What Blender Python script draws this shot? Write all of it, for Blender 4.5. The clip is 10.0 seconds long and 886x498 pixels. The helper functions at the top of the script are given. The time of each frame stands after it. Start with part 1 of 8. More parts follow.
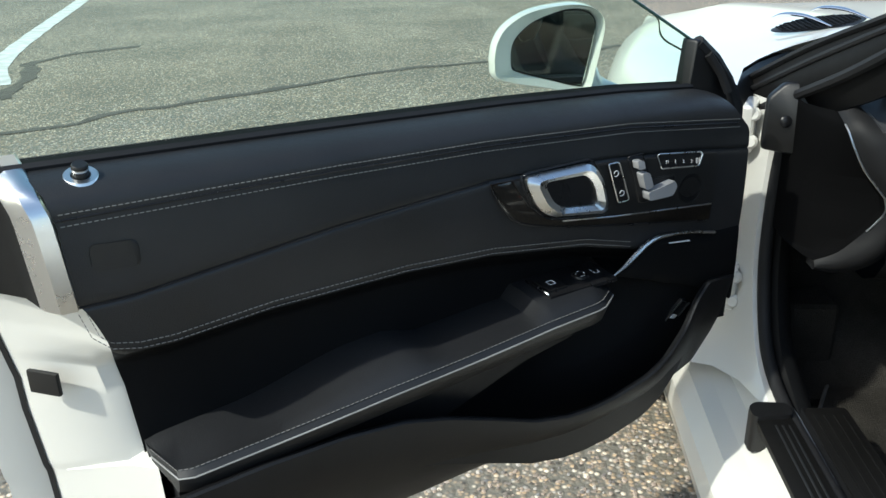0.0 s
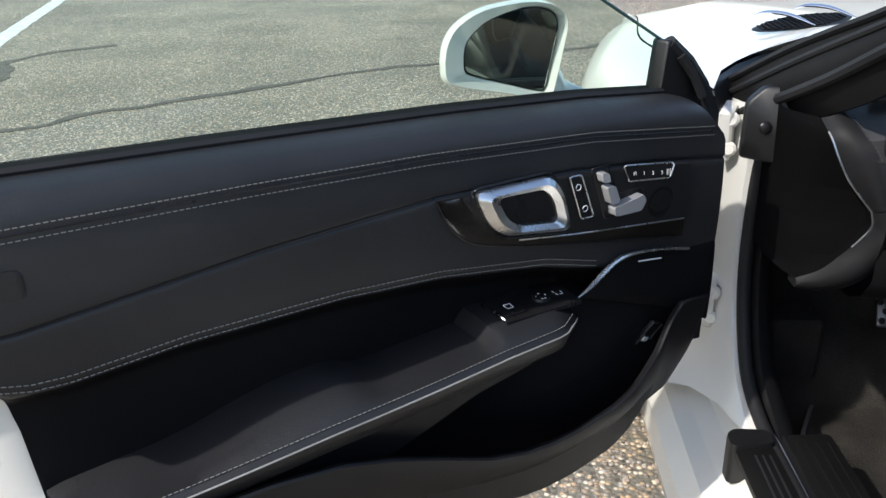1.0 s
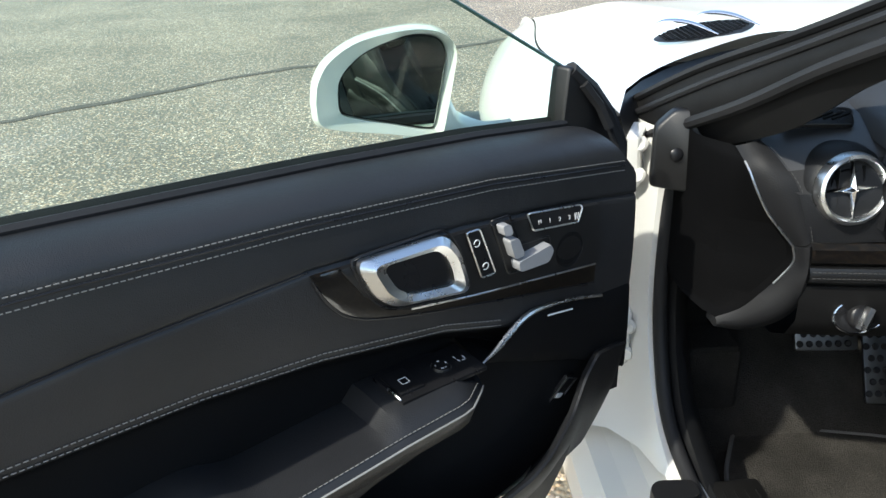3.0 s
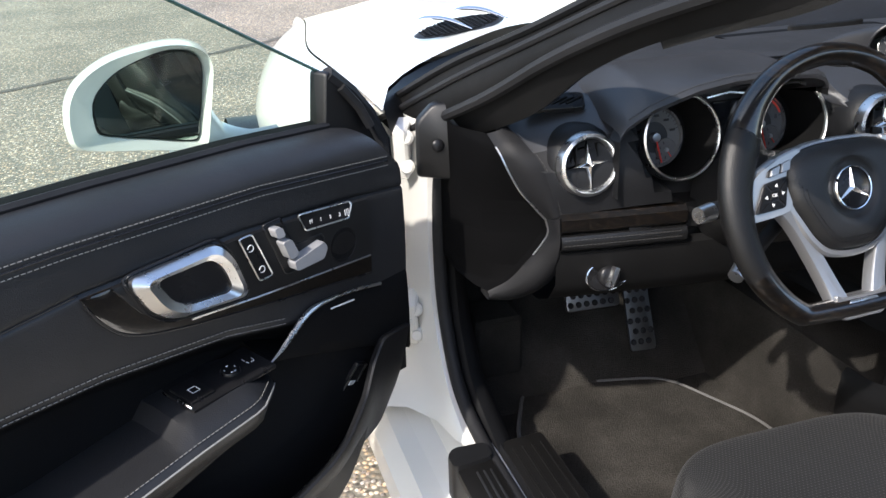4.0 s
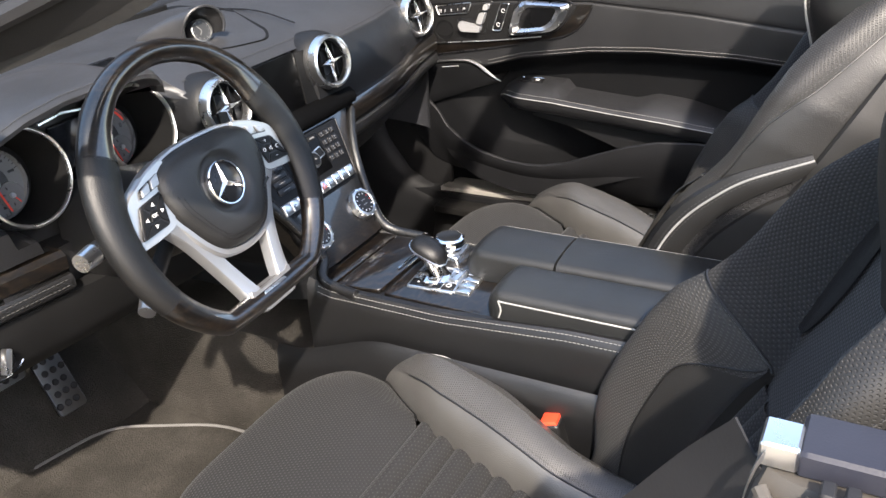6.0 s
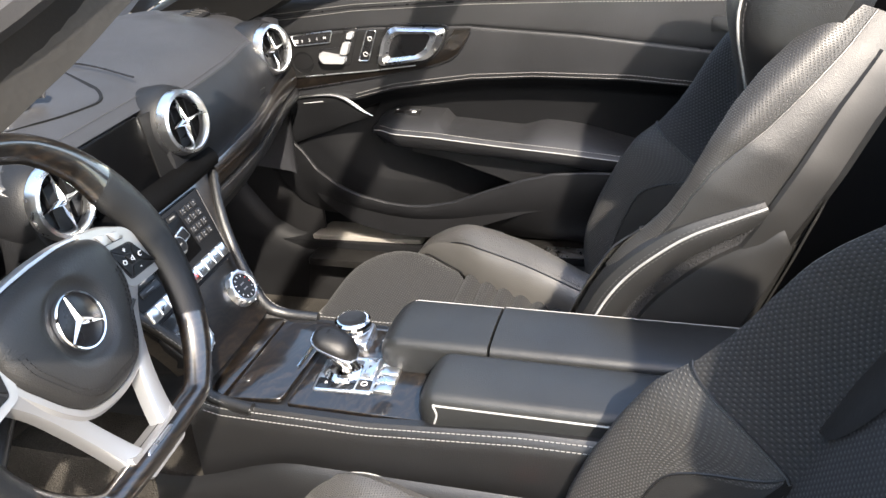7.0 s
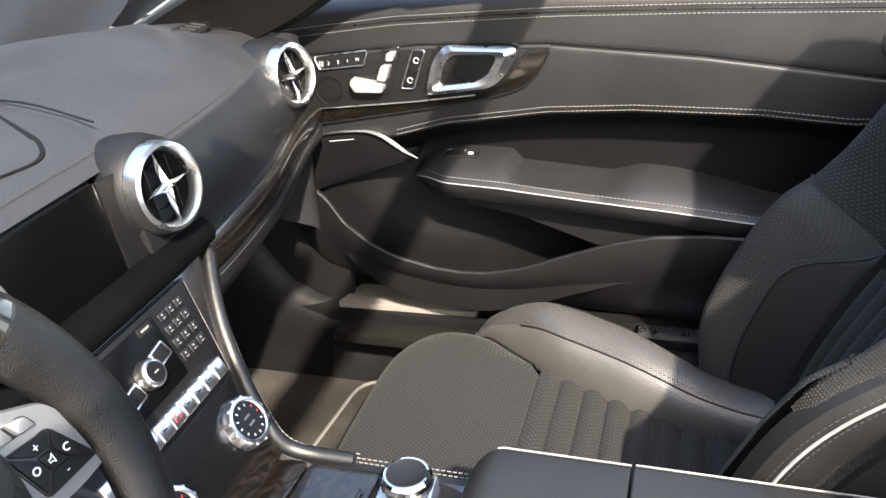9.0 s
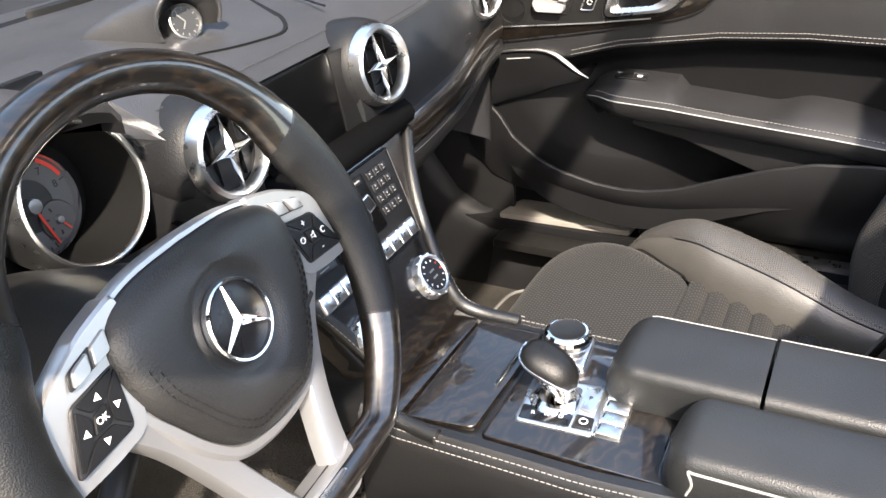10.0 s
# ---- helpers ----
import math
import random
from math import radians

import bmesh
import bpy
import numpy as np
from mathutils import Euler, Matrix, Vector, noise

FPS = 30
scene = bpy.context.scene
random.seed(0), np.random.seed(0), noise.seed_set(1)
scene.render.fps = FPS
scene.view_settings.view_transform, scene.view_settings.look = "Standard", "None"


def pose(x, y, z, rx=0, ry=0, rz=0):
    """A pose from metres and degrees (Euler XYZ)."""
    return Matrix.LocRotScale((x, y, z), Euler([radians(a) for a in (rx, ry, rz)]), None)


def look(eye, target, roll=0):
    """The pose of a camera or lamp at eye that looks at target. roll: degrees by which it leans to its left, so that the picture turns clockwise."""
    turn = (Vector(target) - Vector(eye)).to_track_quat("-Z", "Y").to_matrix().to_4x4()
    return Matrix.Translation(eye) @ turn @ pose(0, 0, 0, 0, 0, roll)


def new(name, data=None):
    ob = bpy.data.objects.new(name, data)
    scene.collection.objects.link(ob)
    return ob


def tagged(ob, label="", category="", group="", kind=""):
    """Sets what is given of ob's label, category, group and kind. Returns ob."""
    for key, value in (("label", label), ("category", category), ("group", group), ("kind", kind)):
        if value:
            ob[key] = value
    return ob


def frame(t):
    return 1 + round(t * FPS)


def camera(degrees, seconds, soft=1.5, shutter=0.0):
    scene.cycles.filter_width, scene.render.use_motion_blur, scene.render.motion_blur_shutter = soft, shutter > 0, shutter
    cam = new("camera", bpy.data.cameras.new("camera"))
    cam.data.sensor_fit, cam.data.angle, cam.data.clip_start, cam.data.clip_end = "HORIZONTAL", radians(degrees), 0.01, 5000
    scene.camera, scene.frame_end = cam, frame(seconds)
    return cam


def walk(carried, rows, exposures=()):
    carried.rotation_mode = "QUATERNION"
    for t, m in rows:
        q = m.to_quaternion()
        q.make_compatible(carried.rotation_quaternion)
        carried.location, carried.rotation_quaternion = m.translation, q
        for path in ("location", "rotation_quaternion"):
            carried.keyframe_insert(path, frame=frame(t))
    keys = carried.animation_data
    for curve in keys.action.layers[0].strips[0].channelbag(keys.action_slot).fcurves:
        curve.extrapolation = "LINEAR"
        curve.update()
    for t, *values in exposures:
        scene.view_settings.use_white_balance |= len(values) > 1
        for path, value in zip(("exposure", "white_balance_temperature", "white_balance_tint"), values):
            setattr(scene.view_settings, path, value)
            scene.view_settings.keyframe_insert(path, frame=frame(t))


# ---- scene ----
cam = camera(55.3, 10.0)
PATH = [
    (0, (-1.193, -1.155, 1.199), (-1.333, 0.689, 0.436), -1.2),
    (0.5, (-1.18, -1.115, 1.194), (-1.31, 0.728, 0.43), -1.2),
    (1, (-1.146, -1.045, 1.185), (-1.262, 0.799, 0.418), -1.1),
    (1.5, (-1.098, -0.976, 1.184), (-1.196, 0.866, 0.41), -1.2),
    (2, (-1.069, -0.932, 1.194), (-1.147, 0.91, 0.419), -1.2),
    (3.5, (-1.137, -0.872, 1.214), (-0.856, 0.938, 0.411), -1.5),
    (4, (-1.086, -0.937, 1.23), (-0.555, 0.812, 0.416), -1.9),
    (4.5, (-1.046, -1.012, 1.242), (-0.253, 0.628, 0.416), -2.6),
    (5, (-1.065, -1.0, 1.247), (0.051, 0.43, 0.405), -3.3),
    (5.5, (-1.093, -0.923, 1.24), (0.31, 0.201, 0.364), -3.9),
    (6, (-1.01, -0.837, 1.232), (0.537, 0.047, 0.322), -4.1),
    (7.5, (-0.705, -0.586, 1.262), (1.006, -0.157, 0.32), -4.5),
    (8, (-0.535, -0.541, 1.261), (1.192, -0.15, 0.331), -4.5),
    (8.5, (-0.472, -0.5, 1.226), (1.251, -0.067, 0.307), -4.4),
    (9, (-0.491, -0.473, 1.182), (1.19, 0.09, 0.255), -4.6),
    (9.5, (-0.559, -0.459, 1.156), (1.047, 0.262, 0.207), -4.5),
    (10, (-0.643, -0.479, 1.152), (0.886, 0.366, 0.178), -4.5),
]
walk(cam, [(t, look(eye, target, roll)) for t, eye, target, roll in PATH], [(0, 0.9, 6500, 0), (1, 1.02, 6600, 9), (2, 1.40, 6800, 11), (3.5, 1.48, 6600, 1), (4.5, 1.67, 6880, 22), (5.5, 2.14, 7080, 15.5), (6.2, 2.70, 7340, 12.5), (7.5, 3.02, 7400, 11.5), (10, 3.04, 7700, 13)])

# ---- light ----
SUN_FROM = Vector((-0.590, -0.415, 0.70)).normalized()
world = bpy.data.worlds.new("sky")
scene.world = world
world.use_nodes = True
sky = world.node_tree.nodes.new("ShaderNodeTexSky")
sky.sky_type, sky.sun_disc = "NISHITA", False
sky.sun_elevation = math.asin(SUN_FROM.z)
sky.sun_rotation = math.atan2(SUN_FROM.x, SUN_FROM.y)
sky.dust_density = 1.5
background = world.node_tree.nodes["Background"]
background.inputs["Strength"].default_value = 0.15
world.node_tree.links.new(sky.outputs["Color"], background.inputs["Color"])
sun = new("sun", bpy.data.lights.new("sun", "SUN"))
sun.data.energy, sun.data.angle, sun.data.color = 2.35, radians(1.2), (1.0, 0.965, 0.915)
sun.matrix_world = look(SUN_FROM * 20, (0, 0, 0))


# ---- materials ----
def shader(name, color, rough=0.5, metal=0.0, coat=0.0, spec=0.5):
    m = bpy.data.materials.new(name)
    m.use_nodes = True
    b = m.node_tree.nodes["Principled BSDF"]
    b.inputs["Base Color"].default_value = (*color, 1)
    b.inputs["Roughness"].default_value = rough
    b.inputs["Metallic"].default_value = metal
    b.inputs["Coat Weight"].default_value = coat
    b.inputs["Coat Roughness"].default_value = 0.04
    b.inputs["Specular IOR Level"].default_value = spec
    return m, m.node_tree.nodes, m.node_tree.links, b


def coords(nodes, links, kind="Object", scale=(1, 1, 1)):
    c, mp = nodes.new("ShaderNodeTexCoord"), nodes.new("ShaderNodeMapping")
    mp.inputs["Scale"].default_value = scale
    links.new(c.outputs[kind], mp.inputs["Vector"])
    return mp.outputs["Vector"]


def noise_tex(nodes, links, vec, scale, detail=3.0, rough=0.55):
    n = nodes.new("ShaderNodeTexNoise")
    n.inputs["Scale"].default_value, n.inputs["Detail"].default_value = scale, detail
    n.inputs["Roughness"].default_value = rough
    links.new(vec, n.inputs["Vector"])
    return n.outputs["Fac"]


def ramp(nodes, links, fac, stops):
    r = nodes.new("ShaderNodeValToRGB")
    e = r.color_ramp.elements
    while len(e) < len(stops):
        e.new(0.5)
    for k, (p, c) in zip(e, stops):
        k.position, k.color = p, (*c, 1)
    links.new(fac, r.inputs["Fac"])
    return r.outputs["Color"]


def add_bump(nodes, links, b, height, dist, strength=1.0, before=None):
    n = nodes.new("ShaderNodeBump")
    n.inputs["Distance"].default_value, n.inputs["Strength"].default_value = dist, strength
    links.new(height, n.inputs["Height"])
    if before:
        links.new(before, n.inputs["Normal"])
    links.new(n.outputs["Normal"], b.inputs["Normal"])
    return n.outputs["Normal"]


def calc(nodes, links, op, a, b=None, c=None):
    n = nodes.new("ShaderNodeMath")
    n.operation = op
    for i, v in enumerate((a, b, c)):
        if v is None:
            continue
        if isinstance(v, (int, float)):
            n.inputs[i].default_value = v
        else:
            links.new(v, n.inputs[i])
    return n.outputs[0]


def vary_rough(nodes, links, b, vec, scale, lo, hi):
    r = nodes.new("ShaderNodeMapRange")
    r.inputs["To Min"].default_value, r.inputs["To Max"].default_value = lo, hi
    links.new(noise_tex(nodes, links, vec, scale), r.inputs["Value"])
    links.new(r.outputs[0], b.inputs["Roughness"])


def leather(name, color, rough=0.45, grain=900, tone=0.25, spec=0.25):
    m, n, l, b = shader(name, color, rough, spec=spec)
    v = coords(n, l)
    lo, hi = [c * (1 - tone) for c in color], [c * (1 + tone) for c in color]
    l.new(ramp(n, l, noise_tex(n, l, v, 6), [(0.3, lo), (0.7, hi)]), b.inputs["Base Color"])
    vor = n.new("ShaderNodeTexVoronoi")
    vor.inputs["Scale"].default_value = grain
    l.new(v, vor.inputs["Vector"])
    first = add_bump(n, l, b, vor.outputs["Distance"], 0.0004, 0.5)
    add_bump(n, l, b, noise_tex(n, l, v, 35, 4), 0.0015, 0.35, first)
    vary_rough(n, l, b, v, 18, rough - 0.07, rough + 0.08)
    return m


def perforated(name, color, pitch=0.0042, hole=0.26, rough=0.45, spec=0.2, dot=0.30):
    """Leather with rows of small holes, laid out in the surface's own metres."""
    m, n, l, b = shader(name, color, rough, spec=spec)
    uv = coords(n, l, "UV", (1 / pitch, 1 / pitch, 1))
    sep = n.new("ShaderNodeSeparateXYZ")
    l.new(uv, sep.inputs[0])
    row = calc(n, l, "FLOOR", sep.outputs[1])
    shift = calc(n, l, "MULTIPLY", calc(n, l, "MODULO", row, 2.0), 0.5)
    fx = calc(n, l, "SUBTRACT", calc(n, l, "FRACT", calc(n, l, "ADD", sep.outputs[0], shift)), 0.5)
    fy = calc(n, l, "SUBTRACT", calc(n, l, "FRACT", sep.outputs[1]), 0.5)
    r = calc(n, l, "SQRT", calc(n, l, "ADD", calc(n, l, "MULTIPLY", fx, fx), calc(n, l, "MULTIPLY", fy, fy)))
    solid = n.new("ShaderNodeMapRange")
    solid.inputs["From Min"].default_value, solid.inputs["From Max"].default_value = hole - 0.06, hole + 0.1
    l.new(r, solid.inputs["Value"])
    l.new(ramp(n, l, solid.outputs[0], [(0.0, [c * dot for c in color]), (1.0, color)]), b.inputs["Base Color"])
    v = coords(n, l)
    first = add_bump(n, l, b, solid.outputs[0], 0.0012, 0.9)
    add_bump(n, l, b, noise_tex(n, l, v, 40, 4), 0.0012, 0.3, first)
    return m


def mesh_fabric(name, color, pitch=0.0036, wide=1.35):
    """Woven seat cloth with small raised dashes in rows."""
    m, n, l, b = shader(name, color, 0.8)
    uv = coords(n, l, "UV", (1 / (pitch * wide), 1 / pitch, 1))
    sep = n.new("ShaderNodeSeparateXYZ")
    l.new(uv, sep.inputs[0])
    row = calc(n, l, "FLOOR", sep.outputs[1])
    shift = calc(n, l, "MULTIPLY", calc(n, l, "MODULO", row, 2.0), 0.5)
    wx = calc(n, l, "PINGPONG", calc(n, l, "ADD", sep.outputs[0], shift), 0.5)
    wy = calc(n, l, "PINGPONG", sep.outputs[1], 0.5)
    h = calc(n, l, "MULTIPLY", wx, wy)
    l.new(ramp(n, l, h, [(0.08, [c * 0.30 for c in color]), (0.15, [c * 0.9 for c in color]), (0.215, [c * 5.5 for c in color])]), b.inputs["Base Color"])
    add_bump(n, l, b, h, 0.004, 0.8)
    b.inputs["Sheen Weight"].default_value = 0.04
    return m


def painted(name, color, rough=0.3, coat=0.8):
    m, n, l, b = shader(name, color, rough, 0, coat)
    v = coords(n, l)
    l.new(ramp(n, l, noise_tex(n, l, v, 3), [(0.3, [c * 0.93 for c in color]), (0.7, color)]), b.inputs["Base Color"])
    add_bump(n, l, b, noise_tex(n, l, v, 900, 2), 0.0002, 0.15)
    return m


def plastic(name, color, rough=0.5, grain=500, spec=0.3):
    m, n, l, b = shader(name, color, rough, spec=spec)
    v = coords(n, l)
    l.new(ramp(n, l, noise_tex(n, l, v, 9), [(0.3, [c * 0.75 for c in color]), (0.7, [c * 1.2 for c in color])]), b.inputs["Base Color"])
    add_bump(n, l, b, noise_tex(n, l, v, grain, 3), 0.0004, 0.4)
    vary_rough(n, l, b, v, 25, rough - 0.08, rough + 0.1)
    return m


def metal_look(name, color, rough, streak=0):
    m, n, l, b = shader(name, color, rough, 1.0)
    v = coords(n, l, "Object", (1, 1, streak or 1))
    vary_rough(n, l, b, v, 60, max(rough - 0.05, 0.02), rough + 0.06)
    return m


def wood(name):
    m, n, l, b = shader(name, (0.03, 0.022, 0.016), 0.3, 0, 1.0)
    v = coords(n, l, "Object", (24, 38, 48))
    warp = n.new("ShaderNodeTexWave")
    warp.wave_type, warp.bands_direction = "BANDS", "DIAGONAL"
    for k, x in (("Scale", 0.9), ("Distortion", 14.0), ("Detail", 4.0), ("Detail Scale", 1.6)):
        warp.inputs[k].default_value = x
    l.new(v, warp.inputs["Vector"])
    l.new(ramp(n, l, warp.outputs["Fac"], [(0.1, (0.0026, 0.0022, 0.0020)), (0.5, (0.0046, 0.0036, 0.0029)), (0.8, (0.0064, 0.0048, 0.0037)), (1.0, (0.0115, 0.0082, 0.0058))]), b.inputs["Base Color"])
    return m


def carpet(name, color):
    m, n, l, b = shader(name, color, 0.95, 0, 0, 0.1)
    v = coords(n, l)
    big = noise_tex(n, l, v, 9, 4)
    fine = noise_tex(n, l, v, 420, 2)
    mixf = calc(n, l, "ADD", calc(n, l, "MULTIPLY", big, 0.6), calc(n, l, "MULTIPLY", fine, 0.4))
    l.new(ramp(n, l, mixf, [(0.3, [c * 0.45 for c in color]), (0.52, color), (0.72, [c * 1.9 for c in color])]), b.inputs["Base Color"])
    add_bump(n, l, b, fine, 0.004, 0.8)
    return m


def glass(name, color, rough=0.0):
    m = bpy.data.materials.new(name)
    m.use_nodes = True
    n, l = m.node_tree.nodes, m.node_tree.links
    n.remove(n["Principled BSDF"])
    t, g, mix, f = (n.new("ShaderNode" + k) for k in ("BsdfTransparent", "BsdfGlossy", "MixShader", "Fresnel"))
    t.inputs["Color"].default_value = (*color, 1)
    g.inputs["Roughness"].default_value = rough
    f.inputs["IOR"].default_value = 1.5
    l.new(f.outputs[0], mix.inputs[0])
    l.new(t.outputs[0], mix.inputs[1])
    l.new(g.outputs[0], mix.inputs[2])
    l.new(mix.outputs[0], n["Material Output"].inputs["Surface"])
    return m


def asphalt(name):
    m, n, l, b = shader(name, (0.2, 0.18, 0.15), 0.85)
    v = coords(n, l)
    vor = n.new("ShaderNodeTexVoronoi")
    vor.inputs["Scale"].default_value = 80
    vor.inputs["Randomness"].default_value = 1.0
    l.new(v, vor.inputs["Vector"])
    sep = n.new("ShaderNodeSeparateColor")
    l.new(vor.outputs["Color"], sep.inputs[0])
    stone = ramp(n, l, sep.outputs[0], [(0.0, (0.035, 0.033, 0.030)), (0.25, (0.14, 0.12, 0.095)), (0.5, (0.23, 0.18, 0.13)), (0.72, (0.36, 0.26, 0.165)), (0.88, (0.56, 0.50, 0.41)), (1.0, (0.10, 0.10, 0.11))])
    binder = n.new("ShaderNodeMapRange")
    binder.inputs["From Min"].default_value, binder.inputs["From Max"].default_value = 0.30, 0.62
    l.new(vor.outputs["Distance"], binder.inputs["Value"])
    patch = ramp(n, l, noise_tex(n, l, v, 0.9, 5), [(0.35, (1.15, 1.14, 1.11)), (0.6, (1.62, 1.58, 1.52))])
    mix = n.new("ShaderNodeMix")
    mix.data_type = "RGBA"
    l.new(binder.outputs[0], mix.inputs["Factor"])
    l.new(stone, mix.inputs[6])
    mix.inputs[7].default_value = (0.10, 0.095, 0.08, 1)
    mul = n.new("ShaderNodeMix")
    mul.data_type, mul.blend_type = "RGBA", "MULTIPLY"
    mul.inputs["Factor"].default_value = 1.0
    l.new(mix.outputs[2], mul.inputs[6])
    l.new(patch, mul.inputs[7])
    l.new(mul.outputs[2], b.inputs["Base Color"])
    inv = calc(n, l, "SUBTRACT", 1.0, vor.outputs["Distance"])
    add_bump(n, l, b, inv, 0.006, 0.7)
    return m


LEATHER = leather("black_leather", (0.0048, 0.0049, 0.0053), 0.38, spec=0.60)
# pad leather paled and blued for sky light; fascia is its shaded copy
DASH = leather("skylit_dash_leather", (0.0275, 0.0285, 0.0325), 0.41, 700, spec=0.8)
FASCIA = leather("shaded_fascia_leather", (0.0072, 0.0075, 0.0086), 0.50, 700, spec=0.32)
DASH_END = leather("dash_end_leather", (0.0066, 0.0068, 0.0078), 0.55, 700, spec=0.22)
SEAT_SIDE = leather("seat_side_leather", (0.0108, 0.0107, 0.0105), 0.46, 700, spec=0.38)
TRIM = plastic("matt_black_trim", (0.0055, 0.0055, 0.0057), 0.6, spec=0.18)
# cushion leathers made paler to stand in for sun on the bolsters
SUNLIT_LEATHER = leather("sunlit_seat_leather", (0.050, 0.0482, 0.0452), 0.34, 700, spec=0.75)
PERF_TOP = perforated("sunlit_perforated_leather", (0.046, 0.0446, 0.0424), 0.0034, 0.24, rough=0.37, spec=0.7)
DIM_STEEL = metal_look("dull_steel", (0.20, 0.20, 0.20), 0.42)
PANE_EDGE = plastic("green_glass_edge", (0.05, 0.10, 0.08), 0.2, spec=0.6)
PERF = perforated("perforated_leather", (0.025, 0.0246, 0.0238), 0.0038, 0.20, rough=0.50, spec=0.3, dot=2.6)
CLOTH = mesh_fabric("seat_mesh_cloth", (0.0080, 0.0080, 0.0078), 0.0045)
PERF_PALE = perforated("perforated_wing_leather", (0.016, 0.0157, 0.015), 0.0031, 0.20, rough=0.45, spec=0.35, dot=2.3)
BLACK = plastic("black_plastic", (0.0068, 0.0068, 0.0072), 0.44, spec=0.45)
SATIN_BLACK = plastic("satin_black", (0.010, 0.010, 0.011), 0.28, 900)
RUBBER = plastic("black_rubber", (0.011, 0.011, 0.012), 0.6, 300)
DARK = plastic("dark_plastic", (0.0044, 0.0046, 0.0052), 0.6, spec=0.2)
HEADER = leather("header_trim", (0.010, 0.0098, 0.0096), 0.6, 260, spec=0.2)
WHITE = painted("white_paint", (0.66, 0.65, 0.61))
CHROME = metal_look("chrome", (0.82, 0.82, 0.82), 0.10)
SATIN = metal_look("satin_metal", (0.74, 0.75, 0.76), 0.28)
SILVER, _, _, _ = shader("silver_finish", (0.36, 0.362, 0.368), 0.32, 0.78)
SWITCH = painted("silver_switch", (0.26, 0.26, 0.265), 0.32, 0.4)
WOOD = wood("dark_burl_wood")
CARPET = carpet("floor_carpet", (0.032, 0.0295, 0.026))
THREAD, _, _, _ = shader("pale_thread", (0.19, 0.186, 0.18), 0.7)
DASH_THREAD, _, _, _ = shader("grey_thread", (0.05, 0.049, 0.048), 0.7)
PIPING = plastic("white_piping", (0.23, 0.23, 0.225), 0.5)
MARKS, _, _, _ = shader("white_marking", (0.65, 0.65, 0.65), 0.6)
RED, _, _, _ = shader("red_plastic", (0.75, 0.06, 0.025), 0.35)
ORANGE, _, _, _ = shader("red_marking", (0.7, 0.05, 0.03), 0.5)
DIAL, _, _, _ = shader("dial_face", (0.095, 0.096, 0.099), 0.45)
CLOCK_FACE, _, _, _ = shader("clock_face", (0.022, 0.022, 0.023), 0.45)
DULL_SCREEN, _, _, _ = shader("unlit_screen", (0.0016, 0.0016, 0.0018), 0.26, spec=0.10)
DIM_MARK, _, _, _ = shader("dim_marking", (0.16, 0.16, 0.16), 0.6)
# near-black colour stands in for shade at the dash side
CHEEK = leather("shaded_dash_trim", (0.0026, 0.0026, 0.0028), 0.66, 700, spec=0.03)
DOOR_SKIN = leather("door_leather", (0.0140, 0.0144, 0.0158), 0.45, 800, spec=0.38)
# darker copy of the door leather for the shade inside the hollow
RECESS = leather("shaded_door_trim", (0.0046, 0.0048, 0.0054), 0.60, 900, spec=0.09)
# door leather again, darkened for shade on the lower door
POCKET = leather("shaded_pocket_leather", (0.0072, 0.0074, 0.0082), 0.46, 900, spec=0.26)
SCREEN, _, _, _ = shader("dark_screen", (0.006, 0.007, 0.009), 0.12)
MIRROR, _, _, _ = shader("mirror_glass", (0.78, 0.82, 0.82), 0.01, 1.0)
SIDE_GLASS = glass("tinted_glass", (0.79, 0.92, 0.84))
CLEAR_GLASS = glass("windscreen_glass", (0.88, 0.94, 0.91))
ASPHALT = asphalt("asphalt_with_aggregate")
TAR = plastic("dark_crack", (0.10, 0.092, 0.078), 0.85)
LINE = plastic("worn_line_paint", (0.62, 0.62, 0.6), 0.8, 60)
TYRE = plastic("tyre_rubber", (0.018, 0.018, 0.018), 0.75)
FELT = carpet("belt_webbing", (0.03, 0.03, 0.031))
SHELL = plastic("seat_shell", (0.011, 0.0108, 0.0105), 0.5)
LID = leather("lid_leather", (0.0118, 0.0126, 0.0130), 0.42, 800, spec=0.42)
GRIP = leather("grip_leather", (0.0046, 0.0046, 0.0048), 0.42, 900, spec=0.34)
PAD = leather("pad_leather", (0.0120, 0.0120, 0.0122), 0.44, 700, spec=0.4)
# key plastic darkened in place of shade over the stack
KEY = plastic("key_plastic", (0.0042, 0.0043, 0.0048), 0.5, spec=0.2)
PAPER, _, _, _ = shader("white_paper", (0.75, 0.74, 0.7), 0.8)


# ---- mesh helpers ----
def part(name, bm, material, parent=None, label="", smooth=True, fix=True):
    """Links a bmesh as one mesh object, under a thing or a part."""
    if fix:
        bmesh.ops.recalc_face_normals(bm, faces=bm.faces)
    me = bpy.data.meshes.new(name)
    bm.to_mesh(me)
    bm.free()
    me.materials.append(material)
    if smooth:
        me.polygons.foreach_set("use_smooth", [True] * len(me.polygons))
        me.set_sharp_from_angle(angle=radians(40))
    ob = new(name, me)
    ob.parent = parent
    if label:
        ob["label"] = label
    if "stitching" in name:
        ob["kind"] = "stuff"
    return ob


def thing(name, label, category, group="", kind="", at=None):
    ob = new(name)
    ob.empty_display_size = 0.05
    if at is not None:
        ob.matrix_world = at
    return tagged(ob, label, category, group, kind)


